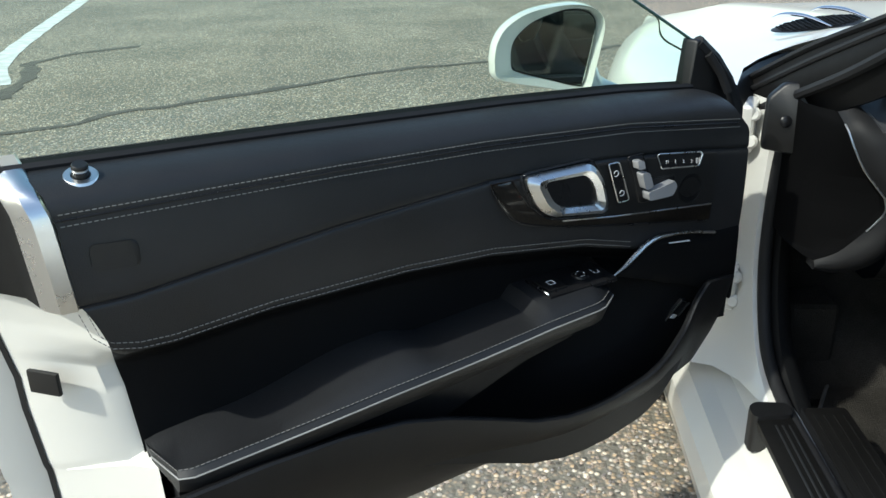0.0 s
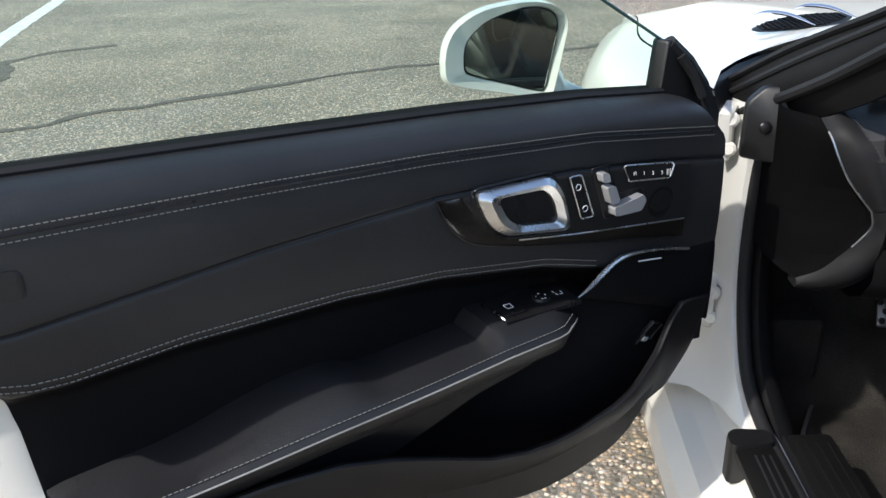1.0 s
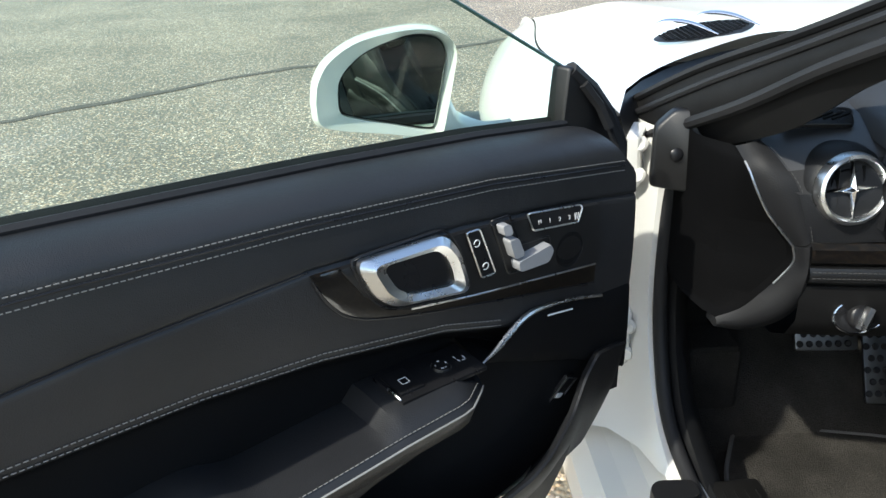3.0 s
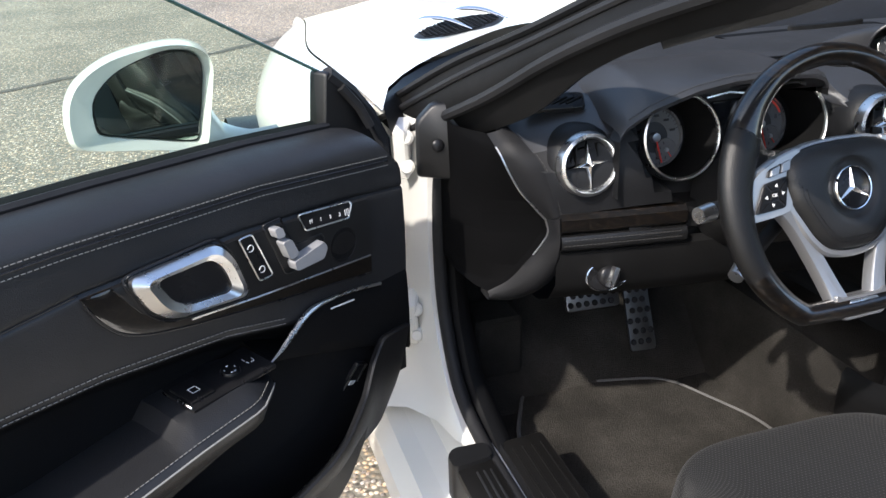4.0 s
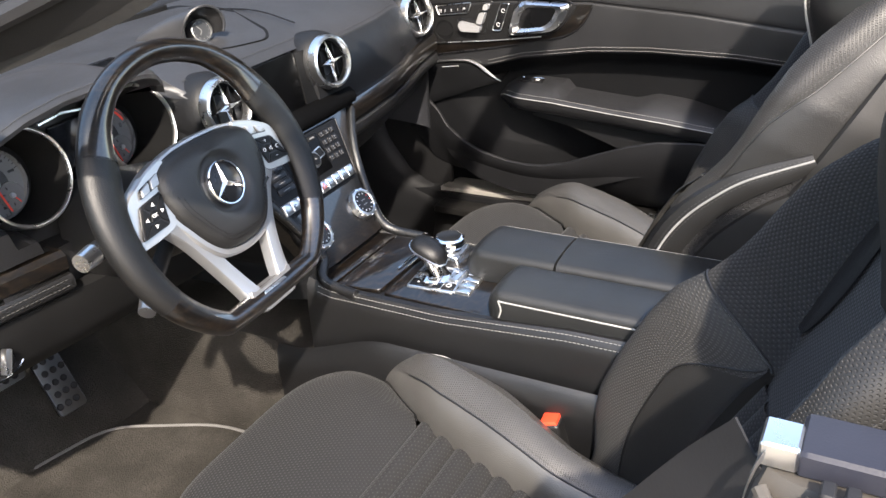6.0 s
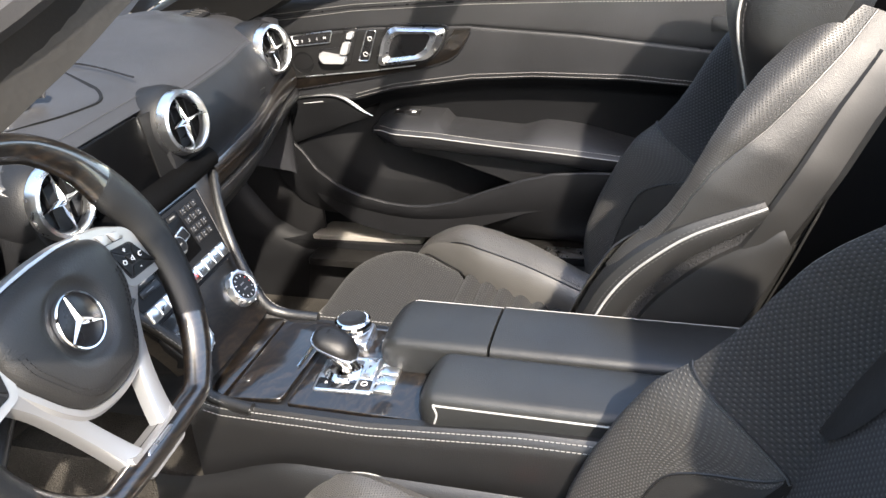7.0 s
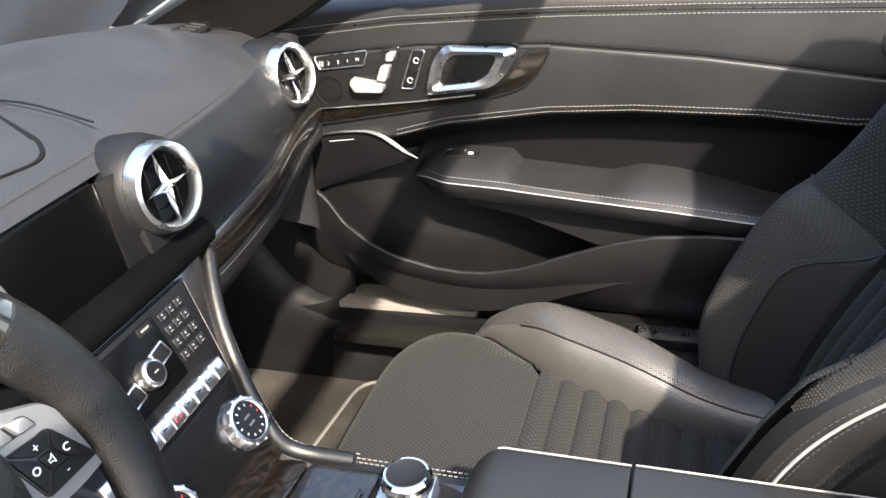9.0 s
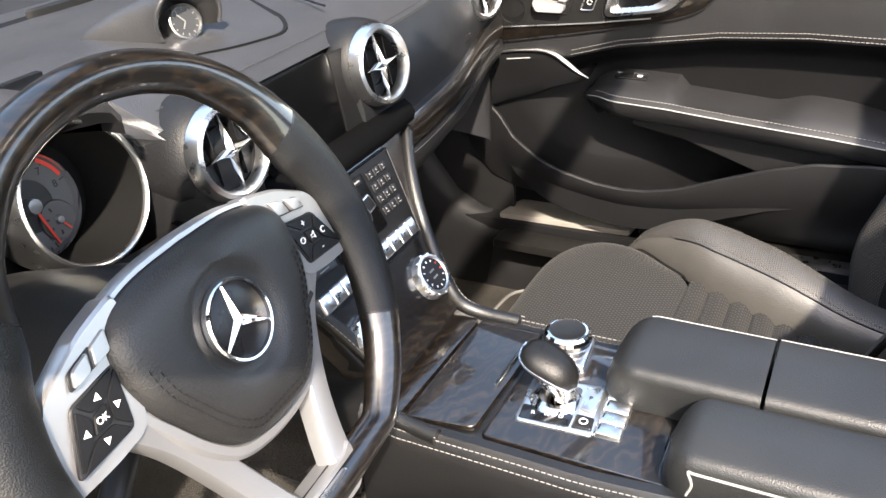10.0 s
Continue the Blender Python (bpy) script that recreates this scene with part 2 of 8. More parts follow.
def sheet(rows, uv=None, close=False):
    """A grid of points (rows of equal length) as quads, with lengths along the grid as UV."""
    bm = bmesh.new()
    vs = [[bm.verts.new(p) for p in r] for r in rows]
    layer = bm.loops.layers.uv.new("UVMap")
    us, acc = [], 0.0
    mid = rows[len(rows) // 2]
    for i in range(len(mid)):
        acc += (Vector(mid[i]) - Vector(mid[i - 1])).length if i else 0
        us.append(acc)
    vv, acc = [], 0.0
    c = len(mid) // 2
    for i in range(len(rows)):
        acc += (Vector(rows[i][c]) - Vector(rows[i - 1][c])).length if i else 0
        vv.append(acc)
    n = len(rows[0])
    for i in range(len(rows) - 1):
        for j in range(n if close else n - 1):
            k = (j + 1) % n
            f = bm.faces.new((vs[i][j], vs[i][k], vs[i + 1][k], vs[i + 1][j]))
            for lo, (a, b) in zip(f.loops, ((j, i), (j + 1, i), (j + 1, i + 1), (j, i + 1))):
                ua = us[a] if a < n else us[-1] * n / (n - 1)
                lo[layer].uv = (ua, vv[b])
    return bm


def loft(rings, caps=True):
    bm = sheet(rings, close=True)
    if caps:
        bm.verts.ensure_lookup_table()
        n = len(rings[0])
        bm.faces.new([bm.verts[i] for i in range(n)])
        bm.faces.new([bm.verts[len(rings) * n - n + i] for i in range(n)])
    return bm


def sweep(path, radius, sides=8, closed=False, flat=1.0, up=None, caps=True):
    """A tube along a path; radius may be a number or one for each point. flat squeezes it along its second axis."""
    pts = [Vector(p) for p in path]
    rings, ref = [], Vector(up) if up else None
    n = len(pts)
    for i, p in enumerate(pts):
        a, b = (pts[i - 1], pts[(i + 1) % n]) if closed else (pts[max(i - 1, 0)], pts[min(i + 1, n - 1)])
        t = (b - a).normalized()
        if ref is None:
            ref = t.orthogonal().normalized()
        side = ref.cross(t).normalized()
        top = t.cross(side).normalized()
        if not up:
            ref = top
        r = radius[i] if isinstance(radius, (list, tuple)) else radius
        rings.append([p + side * (r * math.cos(k * math.tau / sides)) + top * (r * flat * math.sin(k * math.tau / sides)) for k in range(sides)])
    if closed:
        rings.append(rings[0])
        return sheet(rings, close=True)
    return loft(rings, caps)


def curve(points, n=40):
    """A smooth line (Catmull-Rom) through the points."""
    p = [Vector(q) for q in points]
    p = [p[0] * 2 - p[1]] + p + [p[-1] * 2 - p[-2]]
    out, m = [], len(p) - 3
    for i in range(n):
        s = i / (n - 1) * m
        k = min(int(s), m - 1)
        t = s - k
        a, b, c, d = p[k:k + 4]
        out.append(0.5 * ((2 * b) + (c - a) * t + (2 * a - 5 * b + 4 * c - d) * t * t + (3 * b - a - 3 * c + d) * t ** 3))
    return out


def rounded(points, r=0.01, seg=4):
    """A closed 2D outline with its corners rounded."""
    out, n = [], len(points)
    for i in range(n):
        p, a, b = (Vector(points[j % n]) for j in (i, i - 1, i + 1))
        u, w = a - p, b - p
        k = min(r, u.length * 0.45, w.length * 0.45)
        s, e = p + u.normalized() * k, p + w.normalized() * k
        for j in range(seg + 1):
            t = j / seg
            out.append(s * (1 - t) ** 2 + p * (2 * t * (1 - t)) + e * t * t)
    return out


def slab(outline, depth, frame_m=None, bevel=0.0015):
    """A plate: a closed 2D outline in the frame's x, y, raised along its z with bevelled upper edges."""
    m = frame_m or Matrix()
    pts = [Vector((p[0], p[1])) for p in outline]
    c = sum(pts, Vector((0, 0))) / len(pts)
    size = max((p - c).length for p in pts)

    def ring(k, z):
        s = 1 - k / size
        return [m @ Vector((c.x + (p.x - c.x) * s, c.y + (p.y - c.y) * s, z)) for p in pts]
    return loft([ring(0, 0), ring(0, depth - bevel), ring(bevel * 0.4, depth - bevel * 0.4), ring(bevel, depth)])


def block(x0, x1, y0, y1, z0, z1, bevel=0.004, seg=2, m=None):
    bm = bmesh.new()
    bmesh.ops.create_cube(bm, size=1, matrix=Matrix.LocRotScale(((x0 + x1) / 2, (y0 + y1) / 2, (z0 + z1) / 2), None, (x1 - x0, y1 - y0, z1 - z0)))
    if bevel:
        bmesh.ops.bevel(bm, geom=bm.edges[:], offset=bevel, segments=seg, affect="EDGES", profile=0.7)
    if m is not None:
        bm.transform(m)
    return bm


def turned(profile, n=40, m=None):
    """A body of revolution about z from (radius, z) pairs."""
    rings = [[Vector((r * math.cos(k * math.tau / n), r * math.sin(k * math.tau / n), z)) for k in range(n)] for r, z in profile]
    bm = loft(rings, caps=False)
    bmesh.ops.remove_doubles(bm, verts=bm.verts, dist=1e-6)
    if m is not None:
        bm.transform(m)
    return bm


def dashes(paths, length=0.0042, gap=0.0020, r=0.0006):
    """Sewing stitches along lines, each a short thread."""
    bm = bmesh.new()
    for path in paths:
        pts = [Vector(p) for p in path]
        at, total = [0.0], 0.0
        for a, b in zip(pts, pts[1:]):
            total += (b - a).length
            at.append(total)

        def place(s):
            i = max(k for k in range(len(at)) if at[k] <= s + 1e-9)
            i = min(i, len(pts) - 2)
            return pts[i].lerp(pts[i + 1], (s - at[i]) / max(at[i + 1] - at[i], 1e-9))
        s = 0.0
        while s + length < total:
            a, b = place(s), place(s + length)
            t = (b - a).normalized()
            u = t.orthogonal().normalized()
            w = t.cross(u)
            ring = [[bm.verts.new(p + (u * x + w * y) * r) for x, y in ((1, 0), (0, 1), (-1, 0), (0, -1))] for p in (a, a.lerp(b, 0.5) + (u + w) * 0, b)]
            for q in range(2):
                for k in range(4):
                    bm.faces.new((ring[q][k], ring[q][(k + 1) % 4], ring[q + 1][(k + 1) % 4], ring[q + 1][k]))
            s += length + gap
    return bm


def basis(origin, normal, up=(0, 0, 1)):
    """A frame whose z is the normal and whose y points as near up as it can."""
    z = Vector(normal).normalized()
    x = Vector(up).cross(z).normalized()
    y = z.cross(x)
    return Matrix.Translation(origin) @ Matrix((x, y, z)).transposed().to_4x4()


def lerp_table(x, table):
    return float(np.interp(x, [a for a, _ in table], [b for _, b in table]))


def smooth_step(x, a, b):
    t = min(max((x - a) / (b - a), 0.0), 1.0)
    return t * t * (3 - 2 * t)


def letters(name, text, size, m, material, parent, label=""):
    """Raised writing as a mesh."""
    cu = bpy.data.curves.new(name, "FONT")
    cu.body, cu.size, cu.align_x, cu.align_y, cu.extrude = text, size, "CENTER", "CENTER", 0.0002
    tmp = bpy.data.objects.new(name, cu)
    me = bpy.data.meshes.new_from_object(tmp)
    bpy.data.objects.remove(tmp)
    me.transform(m)
    me.materials.clear()
    me.materials.append(material)
    ob = new(name, me)
    ob.parent = parent
    if label:
        ob["label"] = label
    return ob


# ---- ground ----
def ground():
    rows = []
    spread = [-400, -120, -40, -14, -6, -3, -1.5, 0, 1.5, 3, 6, 14, 40, 120, 400]
    for y in spread:
        rows.append([(x, y, 0.0) for x in spread])
    ob = part("ground", sheet(rows), ASPHALT, smooth=False)
    tagged(ob, "worn grey asphalt with pale and tan aggregate stones", "ground", kind="structure")


ground()


def ground_strip(name, path, width, material, label, category, wobble=0.0):
    pts = curve(path, 60)
    rows = []
    for i, p in enumerate(pts):
        t = (pts[min(i + 1, 59)] - pts[max(i - 1, 0)]).normalized()
        s = Vector((-t.y, t.x, 0)) * width * (1 + wobble * (noise.noise(p * 4.0)))
        o = Vector((noise.noise(p * 3.0), noise.noise(p * 3.0 + Vector((7, 1, 0))), 0)) * wobble * 0.12
        rows.append([p + o + s + Vector((0, 0, 0.004)), p + o - s + Vector((0, 0, 0.004))])
    ob = part(name, sheet(rows), material, smooth=False)
    tagged(ob, label, category, kind="structure")


ground_strip("parking_line", [(-4.9, 4.8, 0), (-5.6, 6.2, 0), (-7.1, 10.8, 0)], 0.09, LINE, "worn white painted parking bay line on asphalt", "road marking", 0.1)
ground_strip("crack", [(-4.3, 3.2, 0), (-3.9, 3.55, 0), (-3.3, 4.2, 0), (-2.8, 4.6, 0), (-2.2, 5.2, 0), (-1.2, 5.7, 0), (0.2, 6.6, 0)], 0.035, TAR, "long dark irregular crack in the asphalt", "crack", 0.8)
ground_strip("crack", [(-4.6, 4.3, 0), (-4.9, 5.2, 0), (-5.1, 5.9, 0), (-4.6, 6.6, 0)], 0.05, TAR, "short dark crack branching over the asphalt", "crack", 0.9)


def asphalt_stones():
    """Loose-looking aggregate stones standing a little proud of the asphalt beside the sill."""
    bm = bmesh.new()
    rnd = random.Random(4)
    for _ in range(2600):
        x, y = rnd.uniform(-1.6, -0.62), rnd.uniform(0.05, 1.2)
        r = rnd.uniform(0.0025, 0.0065)
        m = Matrix.Translation((x, y, 0.0005)) @ Euler((0, 0, rnd.uniform(0, 6))).to_matrix().to_4x4() @ Matrix.Diagonal((r * rnd.uniform(0.9, 1.6), r, r * 0.5, 1))
        ring = [m @ Vector((math.cos(a) * rnd.uniform(0.8, 1.1), math.sin(a) * rnd.uniform(0.8, 1.1), 0)) for a in (0, 1.05, 2.1, 3.14, 4.2, 5.25)]
        vs = [bm.verts.new(p) for p in ring]
        top = [bm.verts.new(p.lerp(m @ Vector((0, 0, 0)), 0.4) + Vector((0, 0, r * 0.45))) for p in ring]
        for k in range(6):
            bm.faces.new((vs[k], vs[(k + 1) % 6], top[(k + 1) % 6], top[k]))
        bm.faces.new(top)
    m, n, l, b = shader("stone_chips", (0.3, 0.25, 0.19), 0.8)
    g = n.new("ShaderNodeNewGeometry")
    l.new(ramp(n, l, g.outputs["Random Per Island"], [(0.0, (0.16, 0.145, 0.135)), (0.25, (0.25, 0.205, 0.17)), (0.5, (0.35, 0.275, 0.22)), (0.75, (0.40, 0.32, 0.26)), (0.9, (0.46, 0.42, 0.38)), (1.0, (0.21, 0.20, 0.20))]), b.inputs["Base Color"])
    ob = part("asphalt_stones", bm, m, smooth=False, fix=False)
    tagged(ob, "tan and grey aggregate stones in the asphalt", "gravel", kind="stuff")


asphalt_stones()

# ---- the car ----
# x to the car's right, y ahead, z up; dash vents stand near y = 0.05
car = thing("convertible_car", "white two-seat convertible with black leather interior, roof open", "car")

# doors: u runs rearwards from the hinge side, w inwards from the trim plane
Z_BOTTOM = [(-0.21, 0.606), (-0.195, 0.596), (-0.186, 0.545), (-0.141, 0.490), (-0.09, 0.465), (0.052, 0.447), (0.12, 0.440), (0.36, 0.428), (0.76, 0.42)]
Z_TOP = [(-0.21, 0.914), (-0.14, 0.932), (0.0, 0.943), (0.2, 0.951), (0.5, 0.957), (0.80, 0.961)]
Z_STITCH = [(-0.21, 0.882), (-0.19, 0.884), (0.03, 0.908), (0.265, 0.919), (0.467, 0.922), (0.726, 0.922), (0.78, 0.922)]
Z_CREASE = [(-0.21, 0.842), (-0.106, 0.855), (0.065, 0.870), (0.26, 0.873), (0.467, 0.857), (0.70, 0.829), (0.76, 0.828)]
Z_LOWER = [(-0.21, 0.690), (-0.02, 0.722), (0.1, 0.754), (0.254, 0.775), (0.38, 0.781), (0.552, 0.778), (0.664, 0.768), (0.72, 0.770), (0.745, 0.79), (0.757, 0.825), (0.80, 0.86)]
Z_ARM = [(0.0, 0.640), (0.035, 0.655), (0.055, 0.670), (0.085, 0.675), (0.19, 0.671), (0.307, 0.661), (0.43, 0.651), (0.54, 0.639), (0.63, 0.629), (0.72, 0.619)]
Z_RIM = [(-0.21, 0.640), (-0.14, 0.645), (-0.11, 0.624), (-0.08, 0.589), (-0.03, 0.563), (0.02, 0.545), (0.08, 0.531), (0.125, 0.527), (0.165, 0.529), (0.22, 0.541), (0.30, 0.573), (0.36, 0.595), (0.42, 0.611), (0.50, 0.618), (0.60, 0.617), (0.76, 0.606)]
U_REAR = [(0.42, 0.700), (0.619, 0.717), (0.826, 0.755), (0.925, 0.763), (0.98, 0.780)]
U_FRONT = [(0.42, -0.180), (0.50, -0.198), (0.58, -0.208), (0.60, -0.21), (0.84, -0.209), (0.905, -0.185), (0.98, -0.165)]


def door_w(u, z, kick_side=None):
    """How far the door trim stands inwards at a place on it."""
    zs, zl, zc, za, zr = (lerp_table(u, k) for k in (Z_STITCH, Z_LOWER, Z_CREASE, Z_ARM, Z_RIM))
    if kick_side is None:
        kick_side = z < zr
    zt = lerp_table(u, Z_TOP)
    if z > zs:
        t = (z - zs) / max(zt - zs, 0.01)
        return -0.062 * (1 - math.sqrt(max(0.0, 1 - min(t, 1.0) ** 2.6)))
    w = -0.003 * math.exp(-((z - zc) / 0.0022) ** 2)
    w += 0.004 * math.sin(min(max((zs - z) / max(zs - zl, 0.01), 0), 1) * math.pi)
    front = smooth_step(u + (z - 0.69) * 0.9, -0.15, 0.06)
    low = smooth_step(zl - z, -0.002, 0.045) * front
    w -= 0.055 * low
    w -= 0.01 * smooth_step(0.70 - z, 0, 0.08) * (1 - front)
    rim = 1.0 if kick_side else 0.0
    zb = min(lerp_table(u, Z_BOTTOM), zr - 0.02)
    tk = min(max((zr - z) / (zr - zb), 0), 1)
    kick = 0.058 + 0.010 * math.sin(tk * math.pi) - 0.075 * tk ** 1.6
    lip = 1 - smooth_step(-u, -0.02, 0.17)
    return w * (1 - rim) + (kick * (0.25 + 0.75 * lip)) * rim


def build_door(side, at, name, label, driver):
    """side: +1 has the cabin at +x, -1 at -x."""
    door = thing(name, label, "car door", at=at)

    def D(u, w, z):
        return Vector((side * w, -u, z))

    def on(u, z, lift=0.0):
        return D(u, door_w(u, z) + lift, z)

    nu = 150
    KNOTS = [0, 16, 22, 46, 56, 74, 80, 88, 94, 110]
    nv = KNOTS[-1]

    def levels(u):
        rim, low, cre, sti, top = (lerp_table(u, q) for q in (Z_RIM, Z_LOWER, Z_CREASE, Z_STITCH, Z_TOP))
        low = min(low, cre - 0.015)
        return [min(lerp_table(u, Z_BOTTOM), rim - 0.02), rim - 0.006, rim + 0.004, low - 0.045, low + 0.002, cre - 0.004, cre + 0.004, sti - 0.006, sti + 0.004, top]
    rows = []
    for i in range(nv + 1):
        v = i / nv
        z0 = 0.42 + v * 0.54
        r = []
        k = max(q for q in range(len(KNOTS)) if KNOTS[q] <= i + 1e-9)
        k = min(k, len(KNOTS) - 2)
        f = (i - KNOTS[k]) / (KNOTS[k + 1] - KNOTS[k])
        for j in range(nu + 1):
            a, b = lerp_table(z0, U_FRONT), lerp_table(z0, U_REAR)
            u = a + (b - a) * j / nu
            lv = levels(u)
            z = lv[k] + f * (lv[k + 1] - lv[k])
            r.append(D(u, door_w(u, z, i <= 16), z))
        rows.append(r)
    border = [rows[0][j] for j in range(nu)] + [rows[i][nu] for i in range(nv)] + [rows[nv][j] for j in range(nu, 0, -1)] + [rows[i][0] for i in range(nv, 0, -1)]
    part("inner_trim", sheet(rows[54:]), DOOR_SKIN, door, "black leather door trim")
    part("door_recess", sheet([[p - Vector((0, 0, 0.085)) for p in rows[22]], [p - Vector((0, 0, 0.03)) for p in rows[22]]] + rows[22:55]), RECESS, door, "hollow above the armrest, shade put into its dark colour")
    lip = rows[16]
    back = [lip[j] + D(0, -min(0.010, 0.3 * max(door_w(-lip[j].y, lip[j].z, True) + 0.03, 0.01)), 0) for j in range(nu + 1)]
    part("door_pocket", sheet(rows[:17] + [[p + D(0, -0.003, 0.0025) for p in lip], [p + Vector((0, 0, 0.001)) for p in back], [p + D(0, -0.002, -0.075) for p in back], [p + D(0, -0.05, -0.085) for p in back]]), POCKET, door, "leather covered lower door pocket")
    # metal shell behind the trim, flaring to the outer skin
    def ring(grow, w, top=0.975):
        out = []
        for p in border:
            u, z = -p.y, p.z
            cu, cz = 0.28, 0.70
            gu = grow * (1.0 if u > cu else 0.0)
            out.append(D(u + gu * min(abs(u - cu) / 0.4, 1) * (1 if u > cu else -1), min(w, p.x * side - 0.004), min(z - (grow * 0.35 if z < cz else 0), top)))
        return out
    part("door_frame", loft([ring(-0.004, -0.012, 0.935), ring(0.02, -0.05, 0.93), ring(0.085, -0.115, 0.925), ring(0.10, -0.135, 0.92)], caps=False), WHITE, door, "white painted door end")
    part("outer_seal", loft([ring(0.10, -0.132, 0.92), ring(0.106, -0.137, 0.918), ring(0.106, -0.147, 0.916), ring(0.10, -0.15, 0.915)], caps=False), RUBBER, door)
    part("outer_skin", loft([ring(0.115, -0.150, 0.905), ring(0.15, -0.158, 0.90), ring(0.15, -0.170, 0.885), ring(0.10, -0.20, 0.86)], caps=True), WHITE, door, "white painted outer door panel")
    # latch on the rear end
    if driver:
        part("latch", block(-0.020, 0.020, -0.003, 0.003, -0.014, 0.014, 0.002, 2, Matrix.Translation(D(0.795, -0.080, 0.715)) @ pose(0, 0, 0, 0, 0, side * 42)), BLACK, door)
    # satin metal cap at the rear upper corner
    strip, dark = [], []
    for k in range(13):
        z = 0.826 + k / 12 * 0.152
        u = lerp_table(z, U_REAR)
        wv = door_w(u, z)
        strip.append([D(u - 0.004, wv - 0.004, z), D(u - 0.002, wv + 0.003, z), D(u + 0.014, wv + 0.003, z), D(u + 0.026, wv - 0.014, z), D(u + 0.030, wv - 0.024, z)])
        dark.append([D(u + 0.030, wv - 0.025, z), D(u + 0.033, wv - 0.036, z), D(u + 0.040, wv - 0.060, z), D(u + 0.085, -0.118, z), D(u + 0.105, -0.140, z)])
    if driver:
        part("end_trim", sheet(dark), TRIM, door, "dark rubber covered door end")
        part("end_cap", sheet(strip), SATIN, door, "brushed satin metal end cap")
    # window, its seal and the mirror triangle
    g = []
    for k in range(31):
        u = -0.15 + k / 30 * 0.97
        top = min(1.0 + (u + 0.15) * 0.57, 1.285 - max(0, 0.55 - u) * 0.06) - max(0, u - 0.72) * 0.3
        zt = lerp_table(u, Z_TOP) - 0.03
        g.append((u, zt, top))
    if driver:
        rows_g = [[D(u, -0.068 - 0.10 * t * (zt1 - zt0), zt0 + (zt1 - zt0) * t) for t in (0, 0.33, 0.66, 1)] for u, zt0, zt1 in g]
        pane = part("window_pane", sheet(rows_g), SIDE_GLASS, door, "greenish tinted side window, wound up")
        pane.visible_shadow = False
        part("pane_edge", sweep([r[-1] for r in rows_g], 0.0022, 6), PANE_EDGE, door, "polished green edge of the window")
    seal = [D(u, -0.060, lerp_table(u, Z_TOP) + 0.001) for u in np.linspace(-0.14, 0.80, 40)]
    part("window_seal", sweep(seal, 0.006, 6), RUBBER, door)
    seal = [D(u, -0.082, lerp_table(u, Z_TOP) + 0.000) for u in np.linspace(-0.14, 0.80, 40)]
    part("window_seal", sweep(seal, 0.007, 6), RUBBER, door)
    tri = [(-0.132, 0.925), (-0.142, 1.002), (-0.152, 1.002), (-0.20, 0.955), (-0.25, 0.89), (-0.20, 0.89)]
    fr = Matrix.Translation(D(0, -0.085, 0)) @ (Matrix(((0, 0, side, 0), (-1, 0, 0, 0), (0, 1, 0, 0), (0, 0, 0, 1))))
    part("mirror_triangle", slab(rounded(tri, 0.006, 3), 0.028, fr, 0.004), BLACK, door)
    part("corner_seal", sweep([D(-0.150, -0.065, 0.998), D(-0.185, -0.062, 0.97), D(-0.215, -0.06, 0.935), D(-0.238, -0.055, 0.89), D(-0.235, -0.05, 0.84)], 0.011, 8), RUBBER, door)
    part("corner_seal", sweep([D(-0.165, -0.055, 0.98), D(-0.190, -0.05, 0.95), D(-0.205, -0.045, 0.92)], 0.007, 6), RUBBER, door)
    # stitched seams
    us = np.linspace(-0.185, 0.757, 120)
    seams = [[on(u, lerp_table(u, Z_STITCH) + d, 0.0006) for u in us] for d in (0.0055, -0.0065)]
    lo = [(0.752, 0.822), (0.744, 0.793), (0.728, 0.776)] + [(u, lerp_table(u, Z_LOWER)) for u in np.linspace(0.70, 0.015, 90)]
    for d in (0.006, -0.0015):
        seams.append([on(u - (d if u > 0.74 else 0), z + d * (0 if u > 0.74 else 1), 0.001) for u, z in lo])
    part("stitching", dashes(seams), THREAD, door, "pale double stitching")
    part("seam", sweep([on(u, lerp_table(u, Z_STITCH) - 0.0005, 0.0001) for u in us], 0.0013, 6), SATIN_BLACK, door)
    part("seam", sweep([on(u, lerp_table(u, Z_CREASE), 0.0006) for u in np.linspace(0.262, 0.752, 60)], 0.0013, 6), SATIN_BLACK, door)
    # wood inlay with its control field
    top = [(u, lerp_table(u, Z_CREASE) - 0.003) for u in np.linspace(-0.135, 0.262, 30)]
    edge = curve([(0.263, 0.872, 0), (0.255, 0.852, 0), (0.242, 0.832, 0), (0.222, 0.814, 0), (0.186, 0.800, 0), (0.108, 0.783, 0), (-0.02, 0.761, 0), (-0.135, 0.742, 0)], 40)
    low = [(p.x, p.y) for p in edge]
    rows_w = []
    for k in range(41):
        u = -0.135 + 0.397 * k / 40
        zl = float(np.interp(u, [p[0] for p in reversed(low)], [p[1] for p in reversed(low)]))
        zt = lerp_table(u, Z_CREASE) - 0.003
        rows_w.append([on(u, zl, -0.002), on(u, zl + 0.001, 0.003)] + [on(u, zl + (zt - zl) * t, 0.004) for t in (0.15, 0.3, 0.45, 0.6, 0.75, 0.9)] + [on(u, zt - 0.001, 0.003), on(u, zt, -0.002)])
    part("wood_inlay", sheet(rows_w), WOOD, door, "glossy dark burl wood inlay")
    part("inlay_edge", sweep([on(u, z - 0.001, 0.003) for u, z in low[2:]], 0.0015, 6), SATIN_BLACK, door)
    rows_f = []
